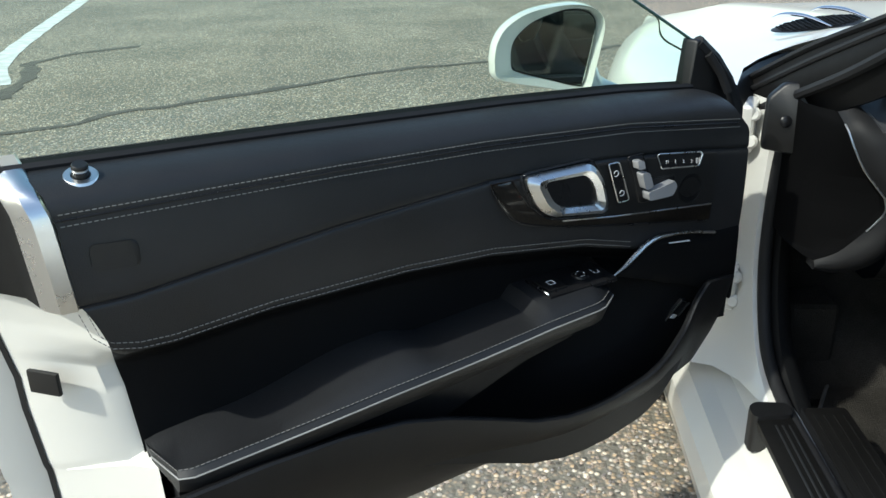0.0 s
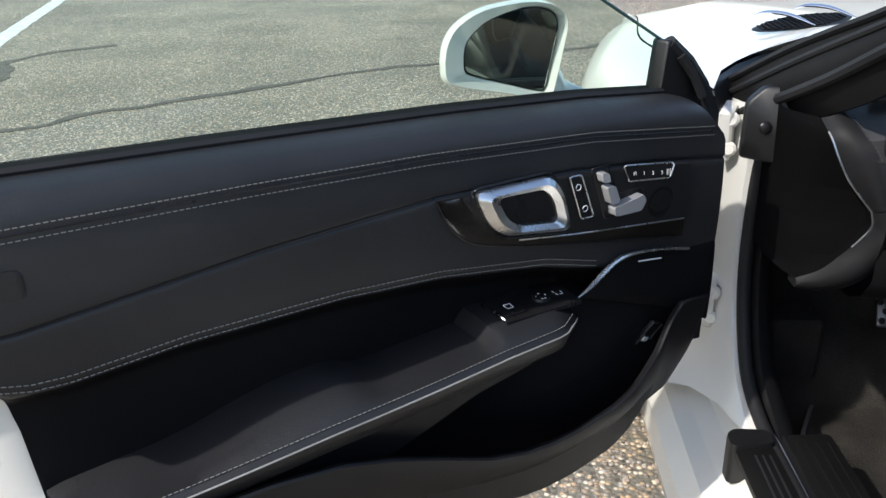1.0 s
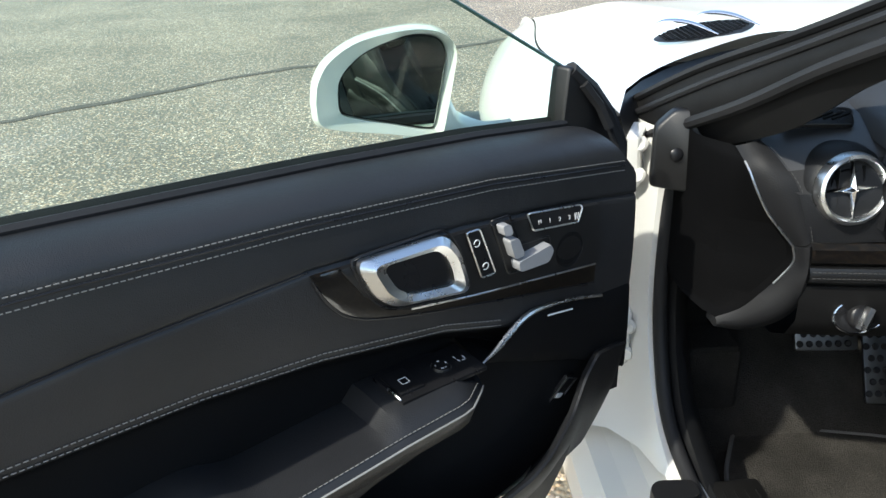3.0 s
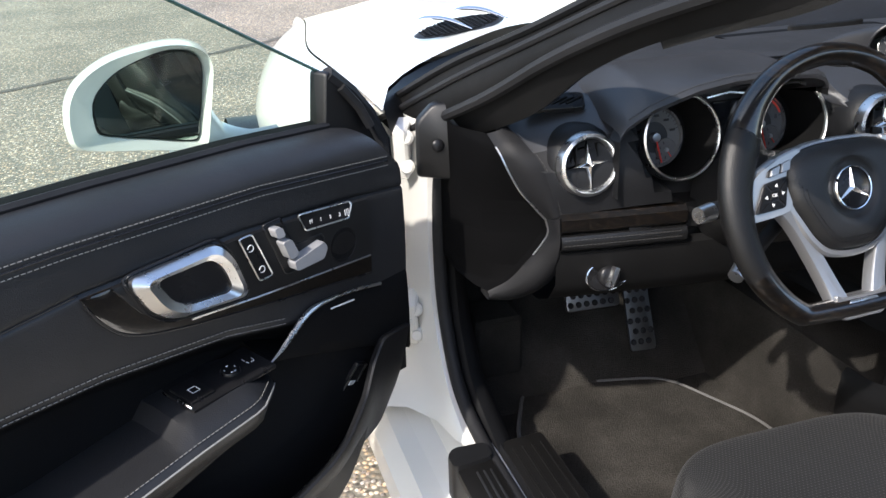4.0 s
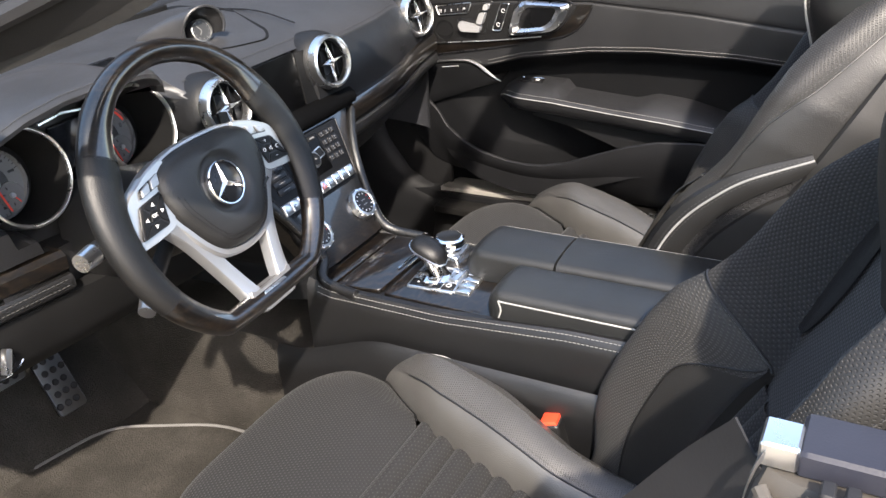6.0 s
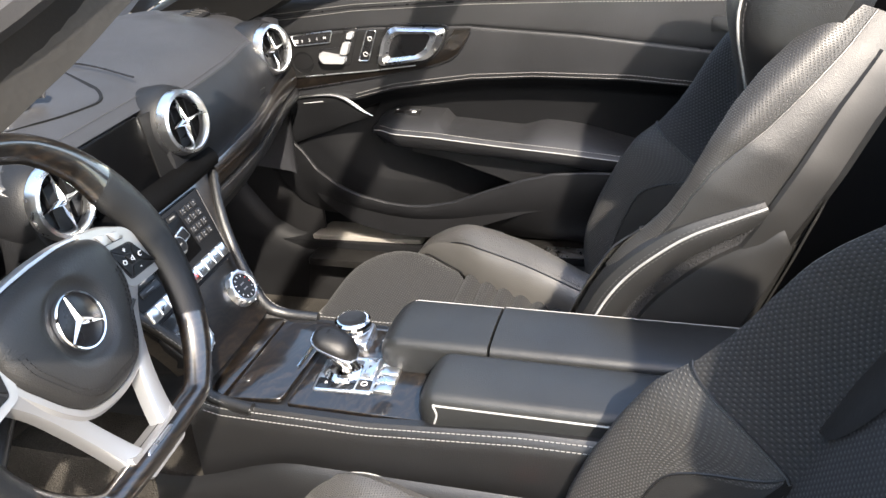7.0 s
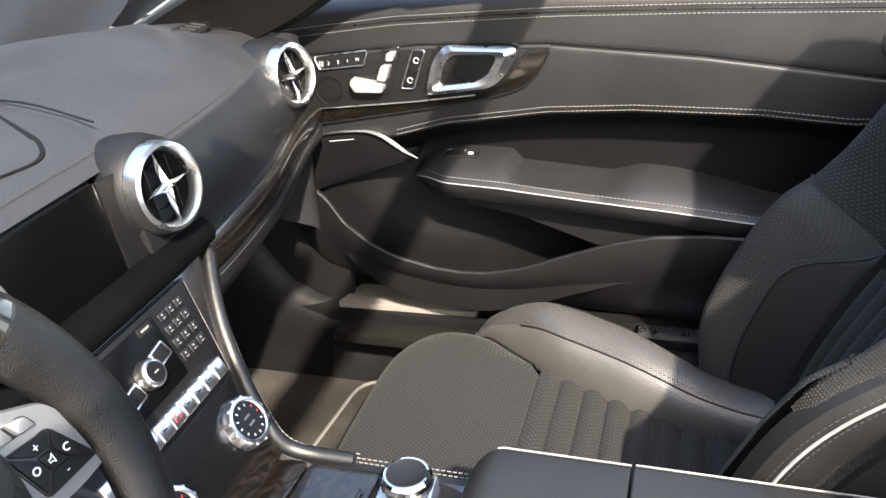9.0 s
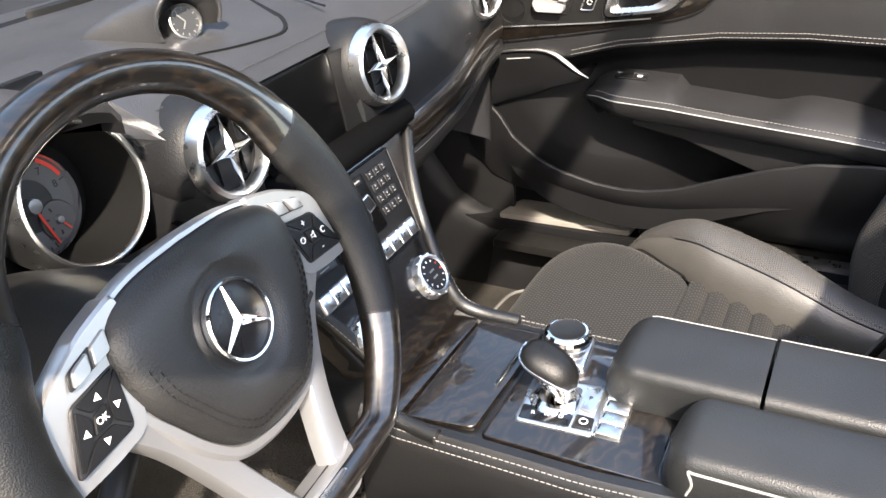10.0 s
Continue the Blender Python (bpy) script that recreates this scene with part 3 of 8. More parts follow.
    for k in range(31):
        u = -0.135 + 0.365 * k / 30
        zl = np.interp(u, [-0.135, 0.057, 0.15, 0.175, 0.207, 0.230], [0.770, 0.788, 0.800, 0.807, 0.832, 0.866])
        zt = lerp_table(u, Z_CREASE) - 0.004
        rows_f.append([on(u, zl, 0.002), on(u, zl + 0.001, 0.0065), on(u, zl + (zt - zl) * 0.33, 0.007), on(u, zl + (zt - zl) * 0.67, 0.007), on(u, zt, 0.006), on(u, zt + 0.001, 0.002)])
    part("control_field", sheet(rows_f), BLACK, door)
    part("field_line", sweep([on(u, np.interp(u, [-0.135, 0.057, 0.15], [0.770, 0.788, 0.800]), 0.0075) for u in np.linspace(-0.13, 0.15, 20)], 0.0012, 6), SATIN, door)

    def outline(pts, r, lift, rad, mat, nm, lab="", seg=4):
        ring_p = [on(p.x, p.y, lift) for p in rounded(pts, r, seg)]
        return part(nm, sweep(ring_p, rad, 6, closed=True), mat, door, lab)

    def plate(pts, r, lift, depth, mat, nm, parent=None, lab=""):
        o = rounded(pts, r, 4)
        return part(nm, loft([[on(p.x, p.y, lift) for p in o], [on(p.x, p.y, lift + depth * 0.7) for p in o], [on(p.x * 0.96 + 0.04 * o[0].x, p.y, lift + depth) for p in o]]), mat, parent or door, lab)
    # pull handle: a wide satin frame round a dark hollow
    outer = rounded([(0.219, 0.873), (0.108, 0.875), (0.090, 0.852), (0.074, 0.799), (0.176, 0.813), (0.199, 0.832)], 0.016, 6)
    inner = rounded([(0.190, 0.863), (0.120, 0.862), (0.106, 0.846), (0.097, 0.815), (0.155, 0.822), (0.173, 0.833)], 0.013, 6)
    part("handle_hollow", loft([[on(p.x, p.y, 0.012) for p in inner], [on(p.x * 0.92 + 0.011, p.y * 0.92 + 0.066, -0.028) for p in inner]], caps=True), SATIN_BLACK, door)
    mid = [(a + b) / 2 for a, b in zip(outer, inner)]
    part("door_handle", loft([[on(p.x, p.y, 0.007) for p in outer], [on(p.x, p.y, 0.014) for p in outer], [on(p.x, p.y, 0.021) for p in mid], [on(p.x, p.y, 0.016) for p in inner], [on(p.x, p.y, 0.004) for p in inner]], caps=False), SATIN, door, "satin metal inner door handle")
    outline([(0.223, 0.877), (0.104, 0.879), (0.086, 0.855), (0.069, 0.794), (0.178, 0.808), (0.203, 0.830)], 0.016, 0.0072, 0.0015, SATIN_BLACK, "handle_seat")
    # lock switch, seat switch, memory keys, tweeter
    lock = [(0.078, 0.867), (0.059, 0.867), (0.037, 0.809), (0.057, 0.809)]
    plate(lock, 0.004, 0.007, 0.003, SATIN_BLACK, "lock_switch")
    outline(lock, 0.004, 0.010, 0.0011, SATIN, "lock_bezel")
    for du, dz in ((0.064, 0.852), (0.052, 0.822)):
        part("lock_mark", sweep([on(du + 0.004 * math.cos(a), dz + 0.004 * math.sin(a), 0.0105) for a in np.linspace(0, 5.5, 12)], 0.0006, 5), MARKS, door)
    seat_cush = [(0.009, 0.805), (-0.037, 0.805), (-0.045, 0.817), (-0.040, 0.826), (-0.004, 0.820), (0.012, 0.818)]
    plate(seat_cush, 0.004, 0.007, 0.014, SWITCH, "seat_switch", lab="silver seat-shaped switch")
    plate([(0.016, 0.822), (0.001, 0.824), (0.011, 0.847), (0.025, 0.847)], 0.004, 0.007, 0.013, SWITCH, "backrest_switch", lab="silver backrest-shaped switch")
    plate([(0.030, 0.853), (0.018, 0.853), (0.021, 0.865), (0.033, 0.865)], 0.003, 0.007, 0.012, SWITCH, "headrest_switch", lab="silver headrest-shaped switch")
    outline([(0.040, 0.870), (0.012, 0.871), (-0.002, 0.832), (-0.050, 0.830), (-0.044, 0.800), (0.016, 0.800)], 0.006, 0.0072, 0.0012, SATIN_BLACK, "switch_recess")
    mem = [(-0.014, 0.866), (-0.102, 0.855), (-0.094, 0.836), (-0.020, 0.844)]
    plate(mem, 0.004, 0.007, 0.002, SATIN_BLACK, "memory_keys")
    outline(mem, 0.004, 0.0095, 0.0011, SATIN, "memory_bezel")
    for k, ch in enumerate("M123"):
        u = -0.030 - 0.016 * k
        c = on(u, 0.8525 - 0.0022 * k, 0.0105)
        letters("key_mark", ch, 0.007, basis(c, D(0, 1, 0.15) - D(0, 0, 0)), MARKS, door)
    for k in range(3):
        part("key_mark", sweep([on(-0.088 - 0.003 * k, 0.841, 0.0105), on(-0.087 - 0.003 * k, 0.849, 0.0105)], 0.0005, 4), MARKS, door)
    c = on(-0.083, 0.803, 0.006)
    tw = basis(c, D(0, 1, 0.0) - D(0, 0, 0))
    part("tweeter_grille", turned([(0.0, 0.0), (0.022, 0.001), (0.0225, 0.0015), (0.0225, -0.003)], 28, tw), DARK, door)
    holes = bmesh.new()
    for i in range(-7, 8):
        for j in range(-7, 8):
            x, y = (i + 0.5 * (j % 2)) * 0.0027, j * 0.0024
            if x * x + y * y < 0.02 ** 2:
                f = [holes.verts.new(tw @ Vector((x + 0.0008 * math.cos(a), y + 0.0008 * math.sin(a), 0.0016))) for a in (0, 1.57, 3.14, 4.71)]
                holes.faces.new(f)
    part("tweeter_holes", holes, SATIN_BLACK, door, fix=False)
    # speaker panel with its bright bow
    bow = curve([(0.050, 0.694, 0), (0.030, 0.704, 0), (0.008, 0.719, 0), (-0.012, 0.731, 0), (-0.034, 0.736, 0), (-0.065, 0.7345, 0), (-0.105, 0.729, 0), (-0.150, 0.719, 0)], 30)
    rad = [0.0012 + 0.0028 * smooth_step(k / 29, 0, 0.25) * (1 - 0.6 * smooth_step(k / 29, 0.45, 0.8)) for k in range(30)]
    part("speaker_bow", sweep([D(p.x, 0.0065, p.y) for p in bow], rad, 8), SATIN, door, "silver bow over the speaker")
    part("badge_bar", sweep([D(-0.055, 0.0062, 0.7215), D(-0.098, 0.0062, 0.7165)], 0.0011, 6, flat=0.5), MARKS, door, "small unreadable maker badge")
    rows_s = []
    for k in range(31):
        u = -0.208 + 0.256 * k / 30
        zt = float(np.interp(u, [p.x for p in reversed(bow)], [p.y for p in reversed(bow)])) - 0.001
        zl = float(np.interp(u, [-0.208, -0.157, -0.102, -0.050, -0.010, 0.048], [0.588, 0.616, 0.640, 0.657, 0.672, 0.692]))
        zl = min(zl, zt - 0.001)
        rows_s.append([D(u, -0.050, zl + 0.012), D(u, -0.006, zl + 0.001), D(u, 0.001, zl)] + [D(u, 0.0035 + 0.002 * math.sin(math.pi * v), zl + (zt - zl) * v) for v in (0.04, 0.25, 0.5, 0.75, 0.96)] + [D(u, 0.001, zt)])
    # grille shares the shade-darkened trim of the hollow
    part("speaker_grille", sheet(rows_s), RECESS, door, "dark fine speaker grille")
    # armrest
    rings = []
    for k in range(44):
        t = k / 43
        u = 0.034 + 0.673 * t
        za = lerp_table(u, Z_ARM)
        tip = math.sqrt(min(1, t / 0.10)) if t < 0.10 else 1.0
        end = math.sqrt(max(0.0, 1 - ((t - 0.96) / 0.04) ** 2)) if t > 0.96 else 1.0
        k1 = max(tip * end, 0.12)
        reach = -0.03 + (0.075 + 0.012 * math.sin(t * 3)) * k1
        back = -0.062
        bulge = 0.022 if u < 0.20 else 0.006 + 0.016 * smooth_step(u, 0.34, 0.40)
        bulge *= k1 * (1 - 0.85 * smooth_step(u, 0.44, 0.60))
        rings.append([D(u, back, za - 0.05), D(u, back, za + bulge), D(u, back + 0.03, za + bulge + 0.001), D(u, reach - 0.03, za + bulge * 0.85), D(u, reach - 0.008, za + 0.005), D(u, reach, za - 0.002), D(u, reach - 0.001, za - 0.008), D(u, reach - 0.008, za - 0.026 * k1), D(u, reach - 0.020, za - 0.034 * k1), D(u, back + 0.02, za - 0.05)])
    part("armrest", loft(rings), DOOR_SKIN, door, "padded black leather armrest")
    lip = [r[5] + Vector((side * 0.0006, 0, 0.0008)) for r in rings[1:]]
    part("armrest_piping", sweep(lip, 0.0011, 6), PIPING, door, "white piping along the armrest")
    part("armrest_stitching", dashes([[r[4] + Vector((side * 0.001, 0, 0.001)) for r in rings[2:]]]), THREAD, door)
    cup = [(0.125, 0.627), (0.150, 0.643), (0.185, 0.648), (0.36, 0.637), (0.55, 0.617), (0.69, 0.597), (0.69, 0.545), (0.34, 0.566), (0.215, 0.610)]
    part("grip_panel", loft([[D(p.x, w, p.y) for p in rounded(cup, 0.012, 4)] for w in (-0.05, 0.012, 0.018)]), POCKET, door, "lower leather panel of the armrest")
    # switches
    za = lerp_table(0.11, Z_ARM)
    if driver:
        pl_m = Matrix.Translation(D(0.105, -0.015, za + 0.020)) @ pose(0, 0, 0, 0, side * 4, 0)
        sw = part("switch_panel", block(-0.03, 0.03, -0.065, 0.055, -0.003, 0.003, 0.002, 2, pl_m), SATIN_BLACK, door, "gloss black window switch panel")
        part("switch_key", block(-0.022, 0.020, -0.060, -0.028, 0.002, 0.006, 0.002, 2, pl_m), SATIN_BLACK, door)
        part("switch_key", turned([(0, 0.006), (0.011, 0.006), (0.0125, 0.003), (0.0125, 0)], 24, pl_m @ Matrix.Translation((0, 0.010, 0))), SATIN_BLACK, door)
        part("switch_edge", block(0.000, 0.026, -0.066, -0.063, 0.002, 0.0055, 0.001, 1, pl_m), SATIN, door)
        part("key_mark", dashes([[pl_m @ Vector((0.0075 * math.cos(a), 0.010 + 0.0075 * math.sin(a), 0.0064)) for a in np.linspace(0, 6.28, 12)]], 0.003, 0.0075, 0.0006), MARKS, door)
        part("key_mark", dashes([[pl_m @ Vector((x, y, 0.0064)) for x, y in ((-0.004, -0.048), (0.006, -0.048), (0.006, -0.038), (-0.004, -0.038), (-0.004, -0.048))]], 0.009, 0.001, 0.0005), MARKS, door)
        part("key_mark", dashes([[pl_m @ Vector((x, y, 0.0035)) for x, y in ((-0.008, 0.034), (0.004, 0.034), (0.004, 0.044), (-0.008, 0.044))]], 0.005, 0.003, 0.0005), MARKS, door)
        bm_m = Matrix.Translation(D(-0.099, -0.010, 0.590)) @ pose(0, 0, 0, 0, side * 20, 0) @ pose(0, 0, 0, -28, 0, 0)
        bs = part("boot_switch", block(-0.003, 0.003, -0.013, 0.013, -0.024, 0.024, 0.002, 2, bm_m), SATIN_BLACK, door, "boot release switch in the pocket")
        part("bezel", sweep([bm_m @ Vector((side * 0.0035, y, z)) for y, z in ((-0.012, -0.023), (0.012, -0.023), (0.012, 0.023), (-0.012, 0.023))], 0.001, 4, closed=True), SATIN, door)
        part("key_mark", block(0.003, 0.0042, -0.006, 0.006, -0.012, -0.004, 0, 1, bm_m), MARKS, door)
    else:
        pl_m = Matrix.Translation(D(0.118, -0.012, za + 0.0215)) @ pose(0, 0, 0, 0, side * 8, 0)
        sw = part("window_switch", block(-0.009, 0.009, -0.026, 0.026, -0.003, 0.003, 0.002, 2, pl_m), SATIN_BLACK, door, "single window switch in a chrome bezel")
        part("bezel", sweep([pl_m @ Vector((x, y, 0.003)) for x, y in ((-0.009, -0.026), (0.009, -0.026), (0.009, 0.026), (-0.009, 0.026))], 0.0011, 5, closed=True), CHROME, door)
        part("switch_key", block(-0.006, 0.006, -0.004, 0.018, 0.002, 0.006, 0.0015, 2, pl_m), BLACK, door)
        part("key_mark", block(-0.003, 0.003, -0.018, -0.010, 0.003, 0.0036, 0, 1, pl_m), MARKS, door)
    # lock pin and airbag tag
    kb = Matrix.Translation(D(0.724, -0.030, 0.951)) @ pose(0, 0, 0, 0, side * 20, 0)
    part("pin_collar", turned([(0.009, 0), (0.0165, 0.001), (0.0178, 0.003), (0.0160, 0.0052), (0.0098, 0.0052), (0.009, 0)], 28, kb), SATIN, door, "silver collar of the lock pin")
    pin = part("lock_pin", turned([(0, 0.018), (0.0068, 0.018), (0.008, 0.0165), (0.008, 0.0)], 20, kb), BLACK, door)
    part("pin_ring", turned([(0.0082, 0.0115), (0.0084, 0.012), (0.0084, 0.0135), (0.0082, 0.014)], 20, kb), SATIN, door)
    plate([(0.733, 0.893), (0.686, 0.890), (0.686, 0.862), (0.733, 0.865)], 0.008, -0.001, 0.003, BLACK, "airbag_tag")
    return door, D


DRIVER_DOOR = pose(-0.995, 0.003, 0, 0, 0, -55.6)
driver_door, DD = build_door(1, DRIVER_DOOR, "car_door", "open white driver's door with black leather trim and pale stitching", True)
passenger_door, PD = build_door(-1, pose(0.690, 0, 0), "car_door", "closed white passenger door with black leather trim, window down", False)
driver_door["group"] = passenger_door["group"] = "car doors"
driver_door.parent = passenger_door.parent = car


def wing_mirror(at, side, parent_label):
    """Outside mirror: a D-shaped shell, open towards the rear, with its glass set towards the car."""
    t = thing("wing_mirror", parent_label, "mirror", "wing mirrors", at=at)
    RIM = [(-0.086, -0.015), (-0.082, -0.038), (-0.062, -0.047), (-0.02, -0.055), (0.044, -0.067), (0.063, -0.064), (0.071, -0.035), (0.079, 0.006), (0.082, 0.030), (0.073, 0.047), (0.048, 0.058), (0.008, 0.059), (-0.040, 0.049), (-0.070, 0.030), (-0.083, 0.008)]
    GLASS = [(-0.057, -0.008), (-0.055, -0.026), (-0.045, -0.033), (-0.01, -0.043), (0.046, -0.056), (0.059, -0.053), (0.064, -0.030), (0.071, 0.006), (0.073, 0.028), (0.066, 0.043), (0.046, 0.050), (0.012, 0.049), (-0.026, 0.036), (-0.046, 0.020), (-0.055, 0.006)]

    def ring(pts, y, grow=1.0, dx=0.0, dz=0.0):
        loop = curve([(*p, 0) for p in pts] + [(*pts[0], 0)], 61)[:-1]
        return [Vector((side * (p.x * (1.2 if p.x < 0 else 1.0) * grow + dx), y, p.y * grow + dz)) for p in loop]
    part("housing", loft([ring(GLASS, 0.014, 1.03), ring(GLASS, 0.004, 1.05), ring(RIM, -0.004, 0.985), ring(RIM, 0.004, 1.01), ring(RIM, 0.020, 1.03, 0.008), ring(RIM, 0.050, 1.02, 0.028), ring(RIM, 0.080, 0.93, 0.046), ring(RIM, 0.104, 0.72, 0.058), ring(RIM, 0.116, 0.40, 0.062), ring(RIM, 0.119, 0.05, 0.062)]), WHITE, t, "white painted mirror housing")
    part("glass", loft([ring(GLASS, 0.008, 0.985), ring(GLASS, 0.012, 0.99)]), MIRROR, t, "mirror glass")
    part("glass_seat", loft([ring(GLASS, 0.010, 1.02), ring(GLASS, 0.018, 1.03)]), BLACK, t)
    part("housing_joint", sweep([Vector((side * (0.030 + 0.09 * k), 0.012 + 0.07 * k, -0.057 + 0.022 * k)) for k in np.linspace(0.45, 1.0, 10)], 0.0012, 5), RUBBER, t, "thin joint in the housing")
    arm = [Vector((side * 0.07, 0.045, -0.058)), Vector((side * 0.10, 0.05, -0.080)), Vector((side * 0.15, 0.05, -0.10)), Vector((side * 0.20, 0.045, -0.105))]
    part("arm", sweep(curve(arm, 12), [0.045, 0.042, 0.04, 0.038, 0.037, 0.036, 0.036, 0.036, 0.036, 0.037, 0.038, 0.04], 14, flat=0.6, up=(0, 1, 0)), WHITE, t, "white mirror foot")
    return t


wing_mirror(DRIVER_DOOR @ Matrix.Translation((-0.130, -0.062, 1.002)) @ pose(0, 0, 0, 0, 0, 86) @ pose(0, 0, 0, -2, 4, 0), 1, "white driver's wing mirror on the open door")
wing_mirror(pose(0.86, 0.02, 1.000, 0, 0, -80), -1, "white passenger's wing mirror beyond the closed door")


# body: fenders, bonnet, sill, screen frame
SCUFFED = plastic("scuffed_black", (0.0068, 0.0065, 0.0062), 0.46, 40)
SCUFFED_METAL = plastic("scuffed_metal", (0.20, 0.19, 0.172), 0.30, 30, spec=0.9)


def body_panels():
    # bonnet as a crowned sheet from cowl to nose
    def top(x, y):
        edge = abs(x) / 0.86
        z = 0.955 - 0.085 * max(0, (y - 0.35) / 1.4) ** 1.4 - 0.068 * edge ** 3
        z += 0.012 * math.exp(-((abs(x) - 0.45) / 0.10) ** 2) * smooth_step(y, 0.4, 0.9)
        return z
    rows = []
    for i in range(41):
        f = i / 40
        half = 0.80 - 0.10 * smooth_step(0.3 + f * 1.4, 0.9, 1.8)
        r = []
        for s in np.linspace(-1, 1, 41):
            y = 0.30 + 0.48 * (1 - s * s) ** 0.6 * (1 - f) + f * (1.40 + 0.10 * (1 - s * s))
            r.append((half * s, y, top(half * s, y)))
        rows.append(r)
    part("bonnet", sheet(rows), WHITE, car, "white bonnet with two vents")
    nose = []
    for i in range(12):
        a = i / 11
        nose.append([(x * (1 - 0.05 * a), y + 0.16 * math.sin(a * 1.57), z - 0.30 * a ** 1.4) for x, y, z in rows[-1]])
    part("nose", sheet(nose), WHITE, car)
    for s in (-1, 1):
        rows = []
        for i in range(46):
            y = 0.34 + i / 45 * 1.50
            hx = 0.80 - 0.10 * smooth_step(y, 0.9, 1.8) + 0.004
            zt = top(hx, y) - 0.002
            bulge = 0.125 + 0.01 * math.sin((y - 0.4) * 2) - 0.10 * smooth_step(y, 1.45, 1.9)
            arch = max(0.0, 0.36 ** 2 - (y - 0.98) ** 2)
            zb = max(0.22, 0.36 + math.sqrt(arch) - 0.02) if arch > 0 else 0.22
            r = []
            for t in np.linspace(0, 1, 14):
                ang = min(t * 2.2, 1.0) * 1.57
                x = hx + bulge * math.sin(ang)
                z = zt - (zt - max(zb, zt - 0.16)) * (1 - math.cos(ang))
                if t > 0.455:
                    k = (t - 0.455) / 0.545
                    z = z + (zb - z) * k
                r.append((s * x, y, z))
            rows.append(r)
        part("fender", sheet(rows), WHITE, car, "white front wing with wheel arch")
        wheel = part("wheel", turned([(0.20, -0.10), (0.30, -0.12), (0.335, -0.105), (0.345, -0.05), (0.345, 0.05), (0.335, 0.105), (0.30, 0.12), (0.20, 0.10)], 48, pose(s * 0.80, 0.98, 0.345, 0, 90, 0)), TYRE, car, "black tyre")
        rim = bmesh.new()
        for k in range(5):
            a = k * math.tau / 5
            m = pose(s * 0.80, 0.98, 0.345, 0, 90, 0) @ pose(0, 0, s * 0.10, 0, 0, math.degrees(a))
            b2 = block(0.03, 0.21, -0.028, 0.028, -0.012, 0.012, 0.006, 2, m)
            me = bpy.data.meshes.new("tmp")
            b2.to_mesh(me)
            b2.free()
            rim.from_mesh(me)
            bpy.data.meshes.remove(me)
        part("rim", rim, SILVER, wheel)
        part("arch_liner", turned([(0.385, -0.2), (0.385, 0.11)], 40, pose(s * 0.80, 0.98, 0.345, 0, 90, 0)), BLACK, car)
    # bonnet vents near the cowl
    for s in (-1, 1):
        c = Vector((s * 0.52, 0.76, top(s * 0.52, 0.76) + 0.006))
        m = basis(c, (s * 0.10, -0.10, 1), (0, 1, 0)) @ pose(0, 0, 0, 0, 0, -s * 12)
        o = [Vector((0.105 * math.cos(a), 0.050 * math.sin(a) * (1.2 if math.cos(a) > 0 else 0.9))) for a in np.linspace(0, math.tau, 28, endpoint=False)]
        part("vent_opening", loft([[m @ Vector((p.x, p.y, 0.001)) for p in o], [m @ Vector((p.x * 0.93, p.y * 0.9, 0.0025)) for p in o]]), BLACK, car, "black mesh bonnet vent")
        lat = bmesh.new()
        for k in range(-8, 9):
            for q in (0, 1):
                a = Vector((k * 0.0115, -0.05, 0.004)) if q == 0 else Vector((-0.1, k * 0.0085, 0.004))
                b = Vector((k * 0.0115 + 0.012, 0.05, 0.004)) if q == 0 else Vector((0.1, k * 0.0085, 0.004))
                cut = [p for p in (a.lerp(b, t) for t in np.linspace(0, 1, 15)) if (p.x / 0.096) ** 2 + (p.y / 0.047) ** 2 < 1]
                if len(cut) > 1:
                    b2 = sweep([m @ cut[0], m @ cut[-1]], 0.0016, 4)
                    me = bpy.data.meshes.new("tmp")
                    b2.to_mesh(me)
                    b2.free()
                    lat.from_mesh(me)
                    bpy.data.meshes.remove(me)
        part("vent_mesh", lat, DARK, car)
        for dx in (-0.035, 0.055):
            fin = [m @ Vector((dx + x, y, z)) for x, y, z in ((-0.030, 0.075, 0.010), (-0.015, 0.05, 0.020), (0.015, 0.01, 0.018), (0.040, -0.045, 0.004))]
            part("vent_fin", sweep(curve(fin, 14), [0.002 + 0.007 * math.sin(math.pi * k / 13) for k in range(14)], 8, flat=0.5, up=(0, 0, 1)), CHROME, car, "silver vent fin")
    # cowl behind the bonnet
    rows = [[(x, 0.31 + (1 - (x / 0.8) ** 2) ** 0.6 * 0.48, 0.925 - 0.06 * abs(x) ** 3) for x in np.linspace(-0.78, 0.78, 25)], [(x, 0.26 + (1 - (x / 0.8) ** 2) ** 0.6 * 0.46, 0.88 - 0.06 * abs(x) ** 3) for x in np.linspace(-0.78, 0.78, 25)]]
    part("cowl", sheet(rows), BLACK, car)
    # sills and door openings
    for s in (-1, 1):
        prof = [(0.66, 0.36), (0.685, 0.385), (0.71, 0.392), (0.735, 0.375), (0.755, 0.345), (0.785, 0.325), (0.815, 0.31), (0.838, 0.27), (0.842, 0.22), (0.83, 0.17), (0.76, 0.15), (0.66, 0.16)]
        part("sill", loft([[Vector((s * x, y, z)) for x, z in prof] for y in np.linspace(-1.3, 0.56, 14)]), WHITE, car, "white painted door sill", smooth=False)
